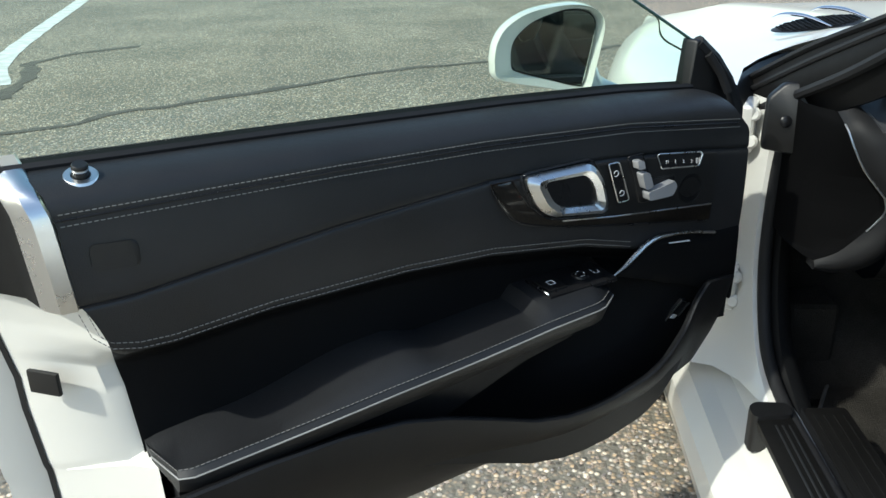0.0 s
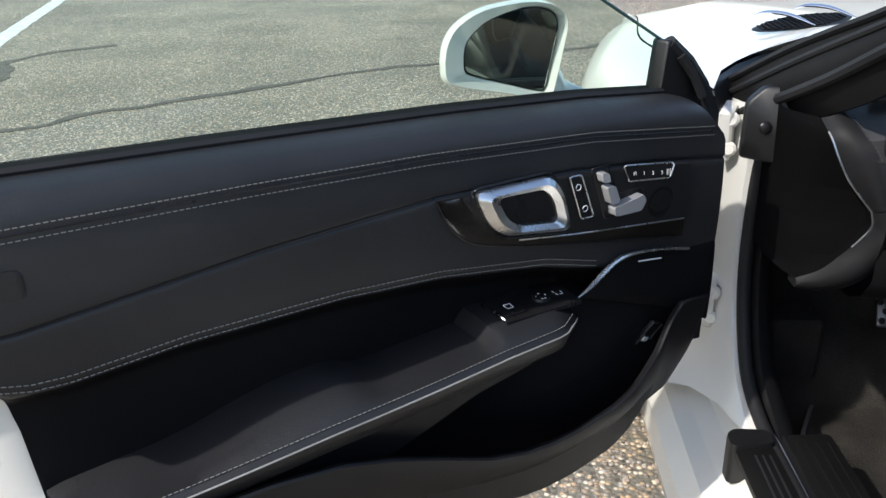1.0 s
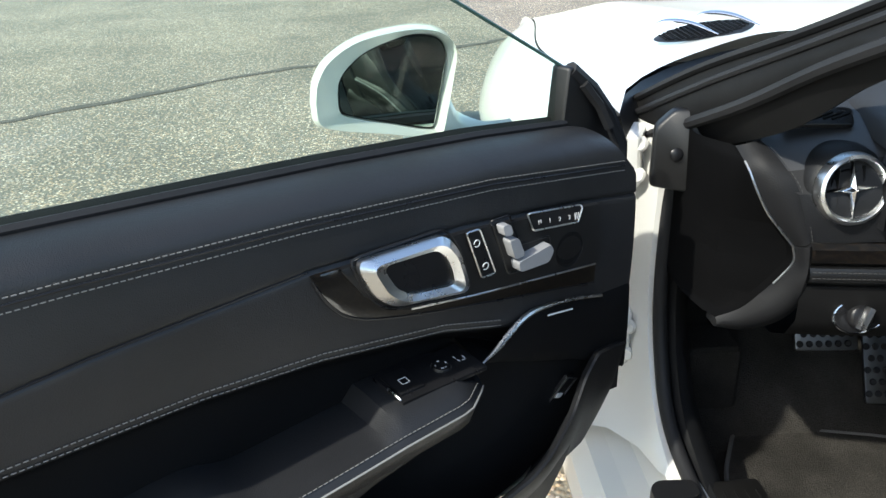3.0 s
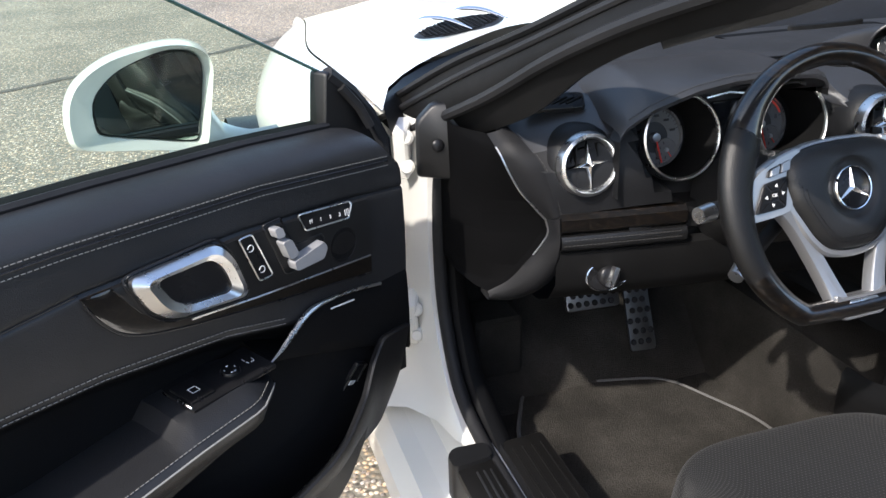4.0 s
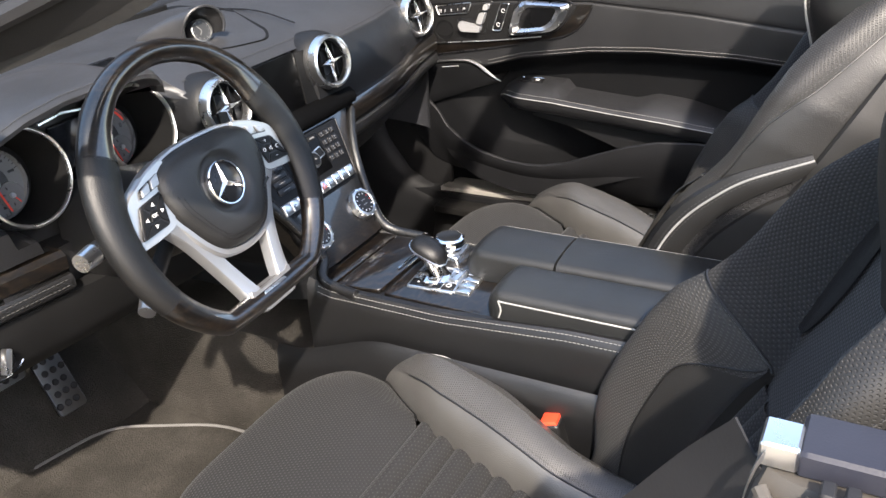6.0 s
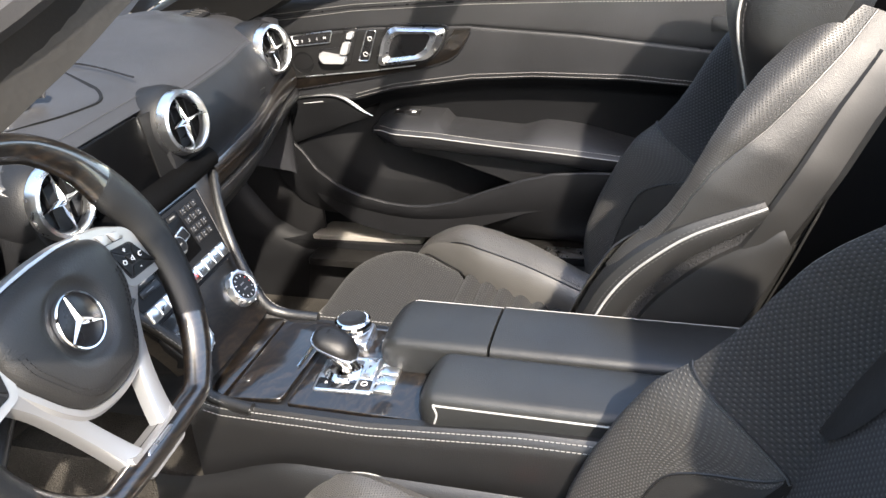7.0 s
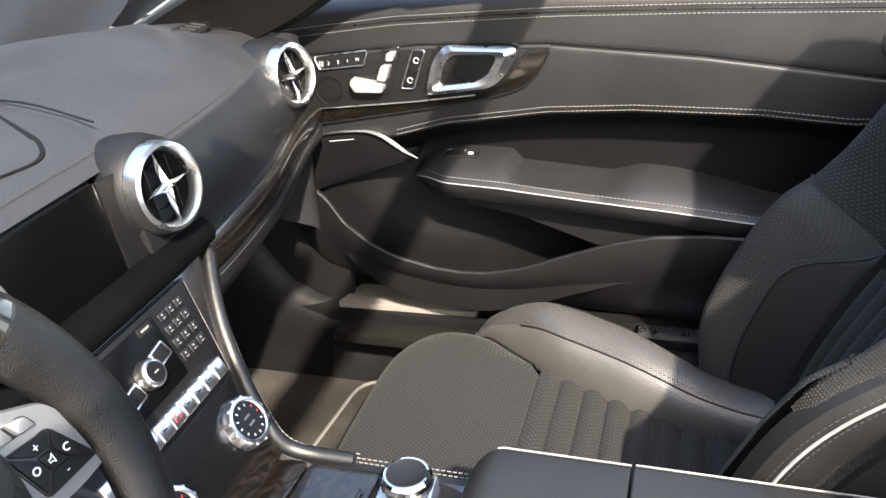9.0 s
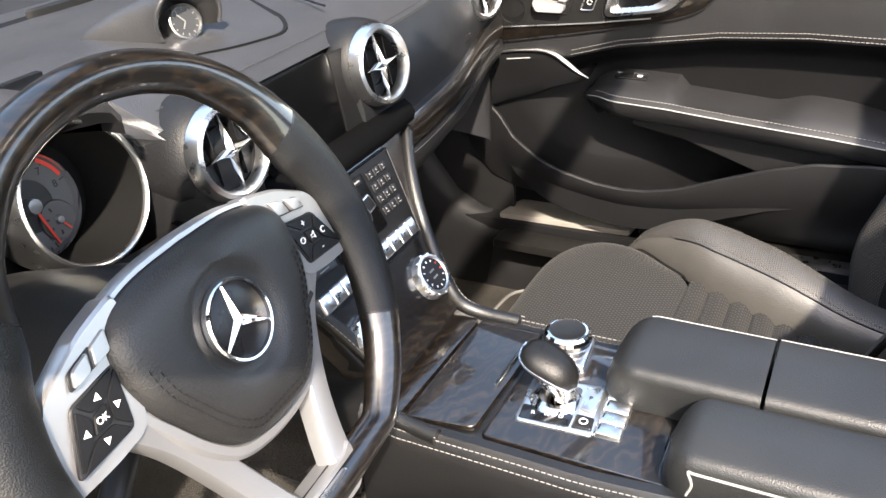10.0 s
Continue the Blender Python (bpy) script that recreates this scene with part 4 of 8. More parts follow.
    # hinge post on both sides: white outer face, rubber seal and dark inner trim
    for s in (-1, 1):
        path = [(0.700, 0.30, 0.86), (0.712, 0.305, 0.76), (0.716, 0.30, 0.62), (0.716, 0.275, 0.52), (0.716, 0.215, 0.435), (0.712, 0.12, 0.395), (0.708, -0.05, 0.388), (0.705, -0.5, 0.39), (0.705, -0.9, 0.40)]
        pts = curve([(s * a, b, c) for a, b, c in path], 60)
        part("door_seal", sweep(pts, 0.0115, 10), RUBBER, car, "black rubber door seal")
        pts2 = [p + Vector((-s * 0.022, 0.004, -0.004)) for p in pts]
        part("seal_lip", sweep(pts2, 0.010, 8, flat=0.6), DARK, car)
        # white jamb: a band outboard of the seal
        rows = []
        for p in curve([(s * 0.72, 0.315, 0.87), (s * 0.725, 0.32, 0.76), (s * 0.728, 0.318, 0.62), (s * 0.728, 0.292, 0.515), (s * 0.728, 0.228, 0.425), (s * 0.728, 0.125, 0.38)], 34):
            f = smooth_step(p.z, 0.36, 0.6)
            rows.append([p + Vector((-s * 0.012, -0.006, 0)), p + Vector((s * 0.004, -0.004, 0)), p + Vector((s * 0.016, 0.03 + 0.02 * f, -0.004)), p + Vector((s * 0.028, 0.10 + 0.06 * f, -0.01)), p + Vector((s * 0.06, 0.17 + 0.06 * f, -0.02)), p + Vector((s * 0.12, 0.21 + 0.06 * f, -0.03))])
        part("hinge_post", sheet(rows), WHITE, car, "white painted hinge post")
        for z, y in ((0.815, 0.37), (0.505, 0.36)):
            hg = part("hinge", block(-0.012, 0.012, -0.028, 0.028, -0.045, 0.045, 0.010, 3, Matrix.Translation((s * 0.752, y, z)) @ pose(0, 0, 0, 10, 0, s * 25)), WHITE, car, "white painted door hinge")
            for dz in (-0.026, 0.024):
                part("bolt", turned([(0, 0.012), (0.009, 0.012), (0.0105, 0.008), (0.013, 0.006), (0.013, 0)], 12, Matrix.Translation((s * 0.752, y - 0.020, z + dz)) @ pose(0, 0, 0, 80, 0, s * 20)), WHITE, hg)
        # kick wall inside the seal and the carpeted inner face of the sill
        rows = []
        for z in np.linspace(0.24, 0.83, 24):
            y0 = float(np.interp(z, [0.24, 0.385, 0.40, 0.435, 0.52, 0.62, 0.83], [0.02, 0.05, 0.12, 0.205, 0.268, 0.292, 0.295]))
            rows.append([(s * 0.694, y0, z), (s * 0.680, y0 + 0.006, z), (s * 0.664, y0 + 0.035, z), (s * 0.656, y0 + 0.12, z), (s * 0.652, 0.50, z), (s * 0.652, 0.66, z)])
        part("kick_wall", sheet(rows), DARK, car, "dark footwell side trim")
        rows = [[(s * 0.700, y, 0.388), (s * 0.672, y, 0.386), (s * 0.660, y, 0.37), (s * 0.655, y, 0.24)] for y in np.linspace(-1.0, 0.18, 10)]
        part("sill_carpet", sheet(rows), BLACK, car)
        # tread plate
        base = [(0.686, 0.105), (0.612, 0.110), (0.606, -0.62), (0.686, -0.62)]
        part("tread_base", slab(rounded([(s * a, b) for a, b in base], 0.010, 3), 0.016, Matrix.Translation((0, 0, 0.378)), 0.005), SCUFFED, car, "scuffed black inner sill cover")
        tread = [(0.776, 0.050), (0.716, 0.060), (0.712, -0.42), (0.772, -0.42)] if s < 0 else [(0.738, 0.100), (0.668, 0.119), (0.676, -0.132), (0.738, -0.138)]
        tp = part("tread_plate", slab(rounded([(s * a, b) for a, b in tread], 0.008, 3), 0.010, Matrix.Translation((0, 0, 0.392 if s < 0 else 0.411)), 0.002), SCUFFED_METAL if s > 0 else SCUFFED, car, "scuffed tread plate" if s > 0 else "scuffed black tread plate with metal grooves")
        if s > 0:
            part("sill_top", block(0.662, 0.80, -1.0, 0.40, 0.386, 0.4105, 0.004, 2), DARK, car, "dark sill top")
            part("sill_step", block(0.746, 0.80, -1.0, 0.55, 0.40, 0.475, 0.006, 2), DARK, car, "dark inner sill step")
            part("sill_rail", block(0.664, 0.684, -0.60, -0.40, 0.410, 0.424, 0.003, 2), SATIN, car, "bright sill strip")
            part("inner_cover", slab([(0.688, -0.145), (0.756, -0.145), (0.756, -0.95), (0.688, -0.95)], 0.009, Matrix.Translation((0, 0, 0.4108)), 0.003), SCUFFED, car, "scuffed black sill cover")
        for k in range(3):
            part("groove", block(s * (0.727 + 0.011 * k) - 0.0016, s * (0.727 + 0.011 * k) + 0.0016, -0.38, 0.035, 0.4012, 0.4036, 0.0006, 1), DIM_STEEL, tp) if s < 0 else None
    part("sill_end", loft([[Vector((x, y, z)) for x, y in rounded([(-0.782, 0.046), (-0.714, 0.056), (-0.714, 0.094), (-0.768, 0.096), (-0.782, 0.080)], 0.012, 4)] for z in (0.34, 0.404)] + [[Vector((x * 0.985 - 0.011, y * 0.94 + 0.004, 0.409)) for x, y in rounded([(-0.782, 0.046), (-0.714, 0.056), (-0.714, 0.094), (-0.768, 0.096), (-0.782, 0.080)], 0.012, 4)]]), BLACK, car, "black sill end cap")
    for k in range(4):
        part("cover_rib", block(-0.674 + 0.016 * k, -0.670 + 0.016 * k, -0.58, 0.080, 0.3925, 0.3958, 0.001, 1), SCUFFED, car)
    # lower door stop link between post and door
    part("door_stop", block(-0.80, -0.76, 0.33, 0.50, 0.50, 0.515, 0.004, 2, None), WHITE, car)

    # screen frame: A-pillars and header in one bent band on each side
    def pillar(s):
        outer = curve([(s * 0.760, 0.53, 0.84), (s * 0.744, 0.473, 0.868), (s * 0.698, 0.268, 0.965), (s * 0.654, 0.07, 1.043), (s * 0.617, -0.095, 1.113), (s * 0.578, -0.25, 1.178), (s * 0.53, -0.36, 1.225), (s * 0.46, -0.405, 1.255), (s * 0.32, -0.425, 1.272), (0, -0.445, 1.288)], 60)
        inner = curve([(s * 0.70, 0.42, 0.80), (s * 0.685, 0.30, 0.84), (s * 0.655, 0.08, 0.928), (s * 0.630, -0.04, 1.008), (s * 0.604, -0.154, 1.062), (s * 0.567, -0.318, 1.118), (s * 0.525, -0.375, 1.158), (s * 0.46, -0.400, 1.194), (s * 0.32, -0.412, 1.222), (0, -0.432, 1.245)], 60)
        front = [o.lerp(i, 0.35) + Vector((-s * 0.055, 0.05, 0.01)) for o, i in zip(outer, inner)]
        band = []
        for o, i, f in zip(outer, inner, front):
            m1, m2, m3 = o.lerp(i, 0.25), o.lerp(i, 0.5), o.lerp(i, 0.75)
            out = Vector((s * 0.012, -0.006, 0))
            band.append([f, o + Vector((-s * 0.01, 0.012, 0.006)), o, o.lerp(i, 0.12) + out * 0.2, m1 + out * 1.2, m2 + out * 1.6, m3 + out, i, i + Vector((-s * 0.02, 0.025, -0.004)), f.lerp(i, 0.3)])
        part("screen_pillar", loft(band, caps=False), TRIM, car, "black windscreen pillar and header")
        part("pillar_edge", sweep([o + Vector((s * 0.001, 0, 0.004)) for o in outer], 0.006, 6), RUBBER, car)
        part("pillar_seal", sweep([o.lerp(i, 0.20) + Vector((s * 0.013, -0.006, 0)) for o, i in zip(outer, inner)], 0.006, 8), RUBBER, car)
        part("pillar_seal", sweep([o.lerp(i, 0.60) + Vector((s * 0.020, -0.010, 0)) for o, i in zip(outer, inner)], 0.009, 8), RUBBER, car)
        # grained inner lining of the header
        lining = [[i + Vector((0, -0.004, 0.010)), i + Vector((-s * 0.004, -0.006, -0.006)), i + Vector((-s * 0.02, 0.02, -0.012)), i.lerp(f, 0.7) + Vector((0, 0.02, 0.0))] for i, f in list(zip(inner, front))[26:]]
        part("header_lining", sheet(lining), HEADER, car, "grained grey header lining")
        # white outer skin of the pillar foot and black inner cover with screw
        cov = [(-0.024, -0.052), (0.052, -0.062), (0.066, -0.060), (0.072, 0.030), (0.040, 0.062), (0.004, 0.060), (-0.022, 0.034)]
        fr = basis((s * 0.730, 0.285, 0.850), (s * 0.25, -1, 0.1))
        cv = part("post_cover", slab(rounded([(-a, b) for a, b in cov] if s > 0 else cov, 0.008, 3), 0.030, fr, 0.006), BLACK, car, "black post cover with a screw")
        part("screw", turned([(0, 0.003), (0.006, 0.003), (0.009, 0.001), (0.010, 0)], 16, Matrix.Translation((s * 0.728, 0.249, 0.850)) @ pose(0, 0, 0, 84, 0, 0)), SATIN_BLACK, cv)
        return outer, inner
    ol, il = pillar(-1)
    orr, ir = pillar(1)
    # windscreen
    rows = []
    for k in range(0, 60, 3):
        a, b = ol[k] + Vector((0.02, 0.02, 0.004)), orr[k] + Vector((-0.02, 0.02, 0.004))
        rows.append([a.lerp(b, t) + Vector((0, 0.22 * (1 - (2 * t - 1) ** 2) * (1 - k / 62), 0)) for t in np.linspace(0, 1, 15)])
    ws = part("windscreen", sheet(rows), CLEAR_GLASS, car, "clear windscreen")
    ws.visible_shadow = False
    # tub: floor, sides, rear bulkhead, tail
    part("floor_pan", block(-0.72, 0.72, -1.0, 0.9, 0.20, 0.24, 0), DARK, car)
    part("side_wall", block(0.700, 0.712, 0.10, 0.64, 0.38, 0.86, 0.002), BLACK, car)
    part("fire_wall", block(-0.72, 0.72, 0.62, 0.66, 0.24, 0.90, 0), BLACK, car)
    part("rear_bulkhead", block(-0.70, 0.70, -1.12, -1.05, 0.24, 0.86, 0.01), BLACK, car, "black rear wall of the cabin")
    # tail: crowned deck and rounded quarters in one skin, with wheels
    rings = []
    for y, hw, zt, zb in ((-1.00, 0.86, 0.955, 0.20), (-1.2, 0.885, 0.965, 0.20), (-1.5, 0.89, 0.960, 0.22), (-1.8, 0.87, 0.935, 0.24), (-2.02, 0.82, 0.885, 0.28), (-2.14, 0.74, 0.80, 0.34), (-2.19, 0.62, 0.70, 0.42)):
        rings.append([Vector(p) for p in ((-hw * 0.88, y, zb), (-hw * 0.98, y, zb + 0.14), (-hw, y, (zt + zb) / 2), (-hw * 0.985, y, zt - 0.10), (-hw * 0.90, y, zt - 0.025), (-hw * 0.6, y, zt), (0, y, zt + 0.012), (hw * 0.6, y, zt), (hw * 0.90, y, zt - 0.025), (hw * 0.985, y, zt - 0.10), (hw, y, (zt + zb) / 2), (hw * 0.98, y, zb + 0.14), (hw * 0.88, y, zb))])
    part("tail", loft([[p * 1.0 for p in r] for r in rings]), WHITE, car, "white rear deck and quarter panels")
    for s in (-1, 1):
        wheel = part("wheel", turned([(0.20, -0.10), (0.30, -0.12), (0.335, -0.105), (0.345, -0.05), (0.345, 0.05), (0.335, 0.105), (0.30, 0.12), (0.20, 0.10)], 48, pose(s * 0.80, -1.58, 0.345, 0, 90, 0)), TYRE, car, "black tyre")
        part("rim", turned([(0, 0.05), (0.06, 0.06), (0.17, 0.085), (0.205, 0.10), (0.205, -0.08)], 32, pose(s * 0.80, -1.58, 0.345, 0, 90 * s, 0)), SILVER, wheel)
        part("jamb", block(min(s * 0.70, s * 0.86), max(s * 0.70, s * 0.86), -1.06, -0.93 if s < 0 else -1.0, 0.25, 0.945, 0.03, 3), WHITE, car, "white painted rear door jamb")
        part("post_trim", block(min(s * 0.60, s * 0.71), max(s * 0.60, s * (0.71 if s < 0 else 0.76)), -1.06, -0.92 if s < 0 else -0.775, 0.30, 0.93 if s < 0 else 0.955, 0.02, 3), BLACK, car)


body_panels()


# ---- cabin floor ----
def cabin_floor():
    rows = []
    for y in (-1.04, -0.6, -0.1, 0.15, 0.34, 0.45, 0.55, 0.62):
        z = 0.262 + max(0, y - 0.34) * 0.9
        rows.append([(x, y, z) for x in np.linspace(-0.70, 0.70, 15)])
    f = part("floor", sheet(rows), CARPET)
    tagged(f, "dark grey-brown carpeted car floor", "floor", kind="structure")
    for s in (-1, 1):
        out = [(s * 0.60, -0.30), (s * 0.60, 0.24), (s * 0.52, 0.40), (s * 0.24, 0.33), (s * 0.15, 0.14), (s * 0.15, -0.30)]
        if s > 0:
            out = [(0.63, -0.30), (0.64, 0.075), (0.15, 0.115), (0.15, -0.30)]
        mat = part("floor_mat", slab(rounded(out, 0.05, 5), 0.014, Matrix.Translation((0, 0, 0.266)), 0.006), CARPET)
        tagged(mat, "worn dark carpet floor mat with a bound edge", "floor mat", "floor mats")
        edge = [Vector((p.x, p.y, 0.279)) for p in rounded(out, 0.05, 5)]
        part("binding", sweep(edge, 0.004, 6, closed=True), plastic_binding, mat, "grey bound edge")
    tag = part("paper_scrap", slab([(-0.020, -0.012), (0.022, -0.006), (0.018, 0.012), (-0.016, 0.008)], 0.002, pose(-0.545, -0.09, 0.282, 6, 4, 35), 0.0004), PAPER)
    tagged(tag, "small torn white paper scrap on the floor mat", "paper")
    tag = part("paper_scrap", slab([(-0.014, -0.010), (0.016, -0.006), (0.014, 0.010), (-0.012, 0.008)], 0.002, pose(0.40, 0.02, 0.282, 4, 0, 60), 0.0004), PAPER)
    tagged(tag, "small white paper scrap beside the seat", "paper")
    # centre tunnel, carpeted
    rows = []
    for y in np.linspace(-0.9, 0.6, 12):
        rows.append([(0.015 + a, y, z) for a, z in ((-0.150, 0.26), (-0.135, 0.40), (-0.115, 0.46), (0.115, 0.46), (0.135, 0.40), (0.150, 0.26))])
    t = part("tunnel", sheet(rows), CARPET)
    tagged(t, "carpeted centre tunnel between the footwells", "tunnel", kind="structure")


plastic_binding = plastic("mat_binding", (0.10, 0.098, 0.095), 0.7)
cabin_floor()


# ---- dashboard ----
dash = thing("dashboard", "black leather dashboard with wood trim and stitched seams", "dashboard")


def dash_front(x):
    """Rearmost place of the dash face at a width."""
    return 0.030 + 0.16 * max(0, abs(x - 0.03) - 0.20) ** 1.35 + 0.020 * smooth_step(x, 0.35, 0.60)


def dashboard():
    # profile offsets (dy, z) from the face line, front to bottom
    prof = [(0.60, 0.905), (0.48, 0.925), (0.34, 0.940), (0.20, 0.944), (0.10, 0.930), (0.055, 0.912), (0.036, 0.900), (0.028, 0.893), (0.018, 0.878), (0.006, 0.850), (0.002, 0.825), (0.004, 0.800), (0.006, 0.782)]
    rows = []
    for dy, z in prof:
        r = []
        left = float(np.interp(z, [0.78, 0.85, 0.885, 0.900, 0.912], [-0.601, -0.622, -0.644, -0.655, -0.665]))
        for x in np.linspace(left, 0.665, 150):
            f = dash_front(x)
            drop = 0.030 * smooth_step(abs(x), 0.45, 0.67) * (1 if z > 0.86 else 0.3)
            if dy > 0.25:
                y = f + dy - 0.13 * smooth_step(abs(x), 0.2, 0.68) * dy
            else:
                y = f + dy
            # recess for the screen and the cluster
            zz = z - drop
            c0 = -0.480 + 0.060 * (1 - smooth_step(z, 0.780, 0.845))
            if c0 < x < -0.145 and z < 0.913:
                y += (0.17 - y) * smooth_step(x, c0, c0 + 0.014) * (1 - smooth_step(x, -0.165, -0.145))
            if -0.055 < x < 0.118 and z < 0.897:
                y += 0.030
            r.append((x, y, zz))
        rows.append(r)
    # upper rows take the sky-paled leather, face rows the darker one
    part("dash_pad", sheet(rows[:8]), DASH, dash, "black leather dash pad, sky sheen put into its colour")
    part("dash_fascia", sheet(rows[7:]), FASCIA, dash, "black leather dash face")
    # seams
    xs2 = np.linspace(0.17, 0.50, 50)
    def seam(x, d):
        return Vector((x, dash_front(x) + 0.030 + d * 0.7, 0.8955 - 0.030 * smooth_step(abs(x), 0.45, 0.67) + d + 0.0012))
    lines = [[seam(x, d) for x in xs2] for d in (0.002, -0.005)]
    lines += [[Vector((x, dash_front(x) + 0.052 + d, 0.9115 + 0.001)) for x in np.linspace(-0.13, 0.165, 40)] for d in (0.0, 0.008)]
    part("stitching", dashes(lines, 0.0042, 0.002, 0.0006), DASH_THREAD, dash, "grey stitching")
    # dark welt lines across the pad
    for pts in ([(0.17, 0.10, 0.930), (0.18, 0.20, 0.9455), (0.19, 0.36, 0.939)], [(0.19, 0.36, 0.939), (0.40, 0.36, 0.933), (0.56, 0.33, 0.918)], [(0.62, 0.20, 0.913), (0.61, 0.34, 0.912), (0.58, 0.42, 0.912)]):
        part("welt", sweep([Vector(p) + Vector((0, 0, 0.001)) for p in curve(pts, 16)], 0.0014, 6), SATIN_BLACK, dash)
    # speaker field with the clock on the pad
    o = rounded([(-0.13, 0.45), (0.235, 0.45), (0.190, 0.27), (0.110, 0.100), (0.02, 0.112), (-0.12, 0.150)], 0.03, 6)
    def pad_z(y):
        return float(np.interp(y, [0.03, 0.085, 0.13, 0.23, 0.37, 0.51], [0.893, 0.912, 0.930, 0.944, 0.940, 0.925]))
    part("speaker_field", loft([[Vector((p.x, p.y, pad_z(p.y) - 0.002)) for p in o], [Vector((p.x, p.y, pad_z(p.y) + 0.0025)) for p in o], [Vector((p.x * 0.97, (p.y - 0.24) * 0.95 + 0.24, pad_z(p.y) + 0.0015)) for p in o]]), DARK, dash, "finely perforated speaker field")
    slot = [Vector((0.122 + 0.088 * math.cos(a), 0.437 + 0.013 * math.sin(a))) for a in np.linspace(0, math.tau, 24, endpoint=False)]
    part("centre_speaker", loft([[Vector((p.x, p.y, 0.930)) for p in slot], [Vector((p.x, p.y, pad_z(p.y) + 0.008)) for p in slot], [Vector(((p.x - 0.122) * 0.96 + 0.122, (p.y - 0.437) * 0.6 + 0.437, pad_z(p.y) + 0.0105)) for p in slot]]), BLACK, dash)
    # lower dash: wood strip and stitched roll
    def strip(x0, x1, pr, mat, nm, lab="", n=40, off=0.0):
        rows = []
        for x in np.linspace(x0, x1, n):
            f = dash_front(x)
            rows.append([(x, f + dy, z + off * (x - x0)) for dy, z in pr])
        return part(nm, sheet(rows), mat, dash, lab)
    strip(0.205, 0.655, [(0.010, 0.790), (-0.003, 0.787), (-0.008, 0.780), (-0.010, 0.765), (-0.007, 0.752), (0.004, 0.747)], WOOD, "wood_strip", "glossy dark wood strip", off=0.03)
    strip(0.200, 0.655, [(0.004, 0.748), (-0.006, 0.745), (-0.010, 0.735), (-0.006, 0.722), (0.006, 0.712), (0.03, 0.700)], LEATHER, "leather_roll", "stitched leather roll", off=0.03)
    part("stitching", dashes([[Vector((x, dash_front(x) - 0.0085 + d * 0.3, 0.7425 - d + 0.03 * (x - 0.2))) for x in np.linspace(0.21, 0.64, 40)] for d in (0.0, 0.008)]), DASH_THREAD, dash)
    strip(0.200, 0.655, [(0.028, 0.703), (0.03, 0.68), (0.07, 0.64), (0.16, 0.595), (0.34, 0.58)], BLACK, "glove_box", "black glove box", off=0.03)
    strip(-0.600, -0.412, [(0.030, 0.779), (0.004, 0.778), (-0.003, 0.771), (-0.004, 0.754), (0.002, 0.748), (0.02, 0.746)], WOOD, "wood_strip", "glossy dark wood strip")
    strip(-0.600, -0.412, [(0.010, 0.748), (-0.004, 0.746), (-0.008, 0.738), (-0.006, 0.727), (0.004, 0.720), (0.02, 0.717)], LEATHER, "leather_roll", "stitched leather roll")
    part("stitching", dashes([[Vector((x, dash_front(x) - 0.0075, z)) for x in np.linspace(-0.597, -0.416, 30)] for z in (0.7415, 0.733)]), DASH_THREAD, dash)
    strip(-0.603, -0.16, [(0.02, 0.722), (0.005, 0.716), (0.006, 0.665), (0.03, 0.632), (0.07, 0.612), (0.25, 0.602)], TRIM, "knee_panel", "black knee panel")
    strip(-0.44, -0.16, [(0.055, 0.80), (0.045, 0.76), (0.02, 0.70)], BLACK, "column_shroud")
    # end cheek of the passenger side
    rows = []
    for k in range(22):
        t = k / 21
        z = 0.900 - 0.315 * t
        rows.append(curve([(0.610 + 0.008 * t, 0.090 + 0.012 * t, z), (0.630 + 0.004 * t, 0.100 + 0.02 * t, z), (0.650, 0.130 + 0.05 * t, z), (0.660, 0.22 + 0.03 * t, z), (0.661, 0.32, z), (0.661, 0.45, z)], 18))
    part("end_cheek", sheet(rows), DASH, dash)
    # driver's end: padded band from the seam to a bright line, then a side panel darkened for shade
    seam_l = curve([(-0.655, 0.150, 0.898), (-0.644, 0.124, 0.885), (-0.632, 0.104, 0.866), (-0.621, 0.094, 0.846), (-0.610, 0.088, 0.812), (-0.600, 0.085, 0.776)], 30)
    line_l = curve([(-0.682, 0.160, 0.888), (-0.676, 0.128, 0.868), (-0.666, 0.118, 0.842), (-0.650, 0.113, 0.812), (-0.632, 0.110, 0.789), (-0.613, 0.106, 0.766)], 30)
    rows = []
    for p, q in zip(seam_l, line_l):
        p, q = Vector(p), Vector(q)
        rows.append([p + (q - p) * k + Vector((-0.3, -1, 0.15)) * (0.006 * math.sin(math.pi * k)) for k in np.linspace(0, 1, 7)])
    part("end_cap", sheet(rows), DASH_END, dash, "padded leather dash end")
    part("stitching", dashes([[Vector(p) + Vector((0.003, -0.0012, 0)) for p in seam_l[3:]]], 0.0042, 0.002, 0.0005), DASH_THREAD, dash)
    low_l = curve([(-0.613, 0.106, 0.766), (-0.610, 0.105, 0.745), (-0.622, 0.109, 0.722), (-0.642, 0.116, 0.694), (-0.664, 0.124, 0.668), (-0.692, 0.136, 0.650)], 30)
    edge = [Vector(p) for p in line_l] + [Vector(p) for p in low_l[1:]]
    part("cheek_trim", sweep([p + Vector((0, -0.002, 0)) for p in edge[4:44]], 0.0015, 6), SATIN, dash, "thin bright trim line")
    rows = [[p, p + Vector((-0.004, 0.012, 0)), Vector((min(-0.690, p.x - 0.010), max(0.16, p.y + 0.02), p.z)), Vector((-0.712, 0.22, p.z)), Vector((-0.712, 0.45, p.z))] for p in edge]
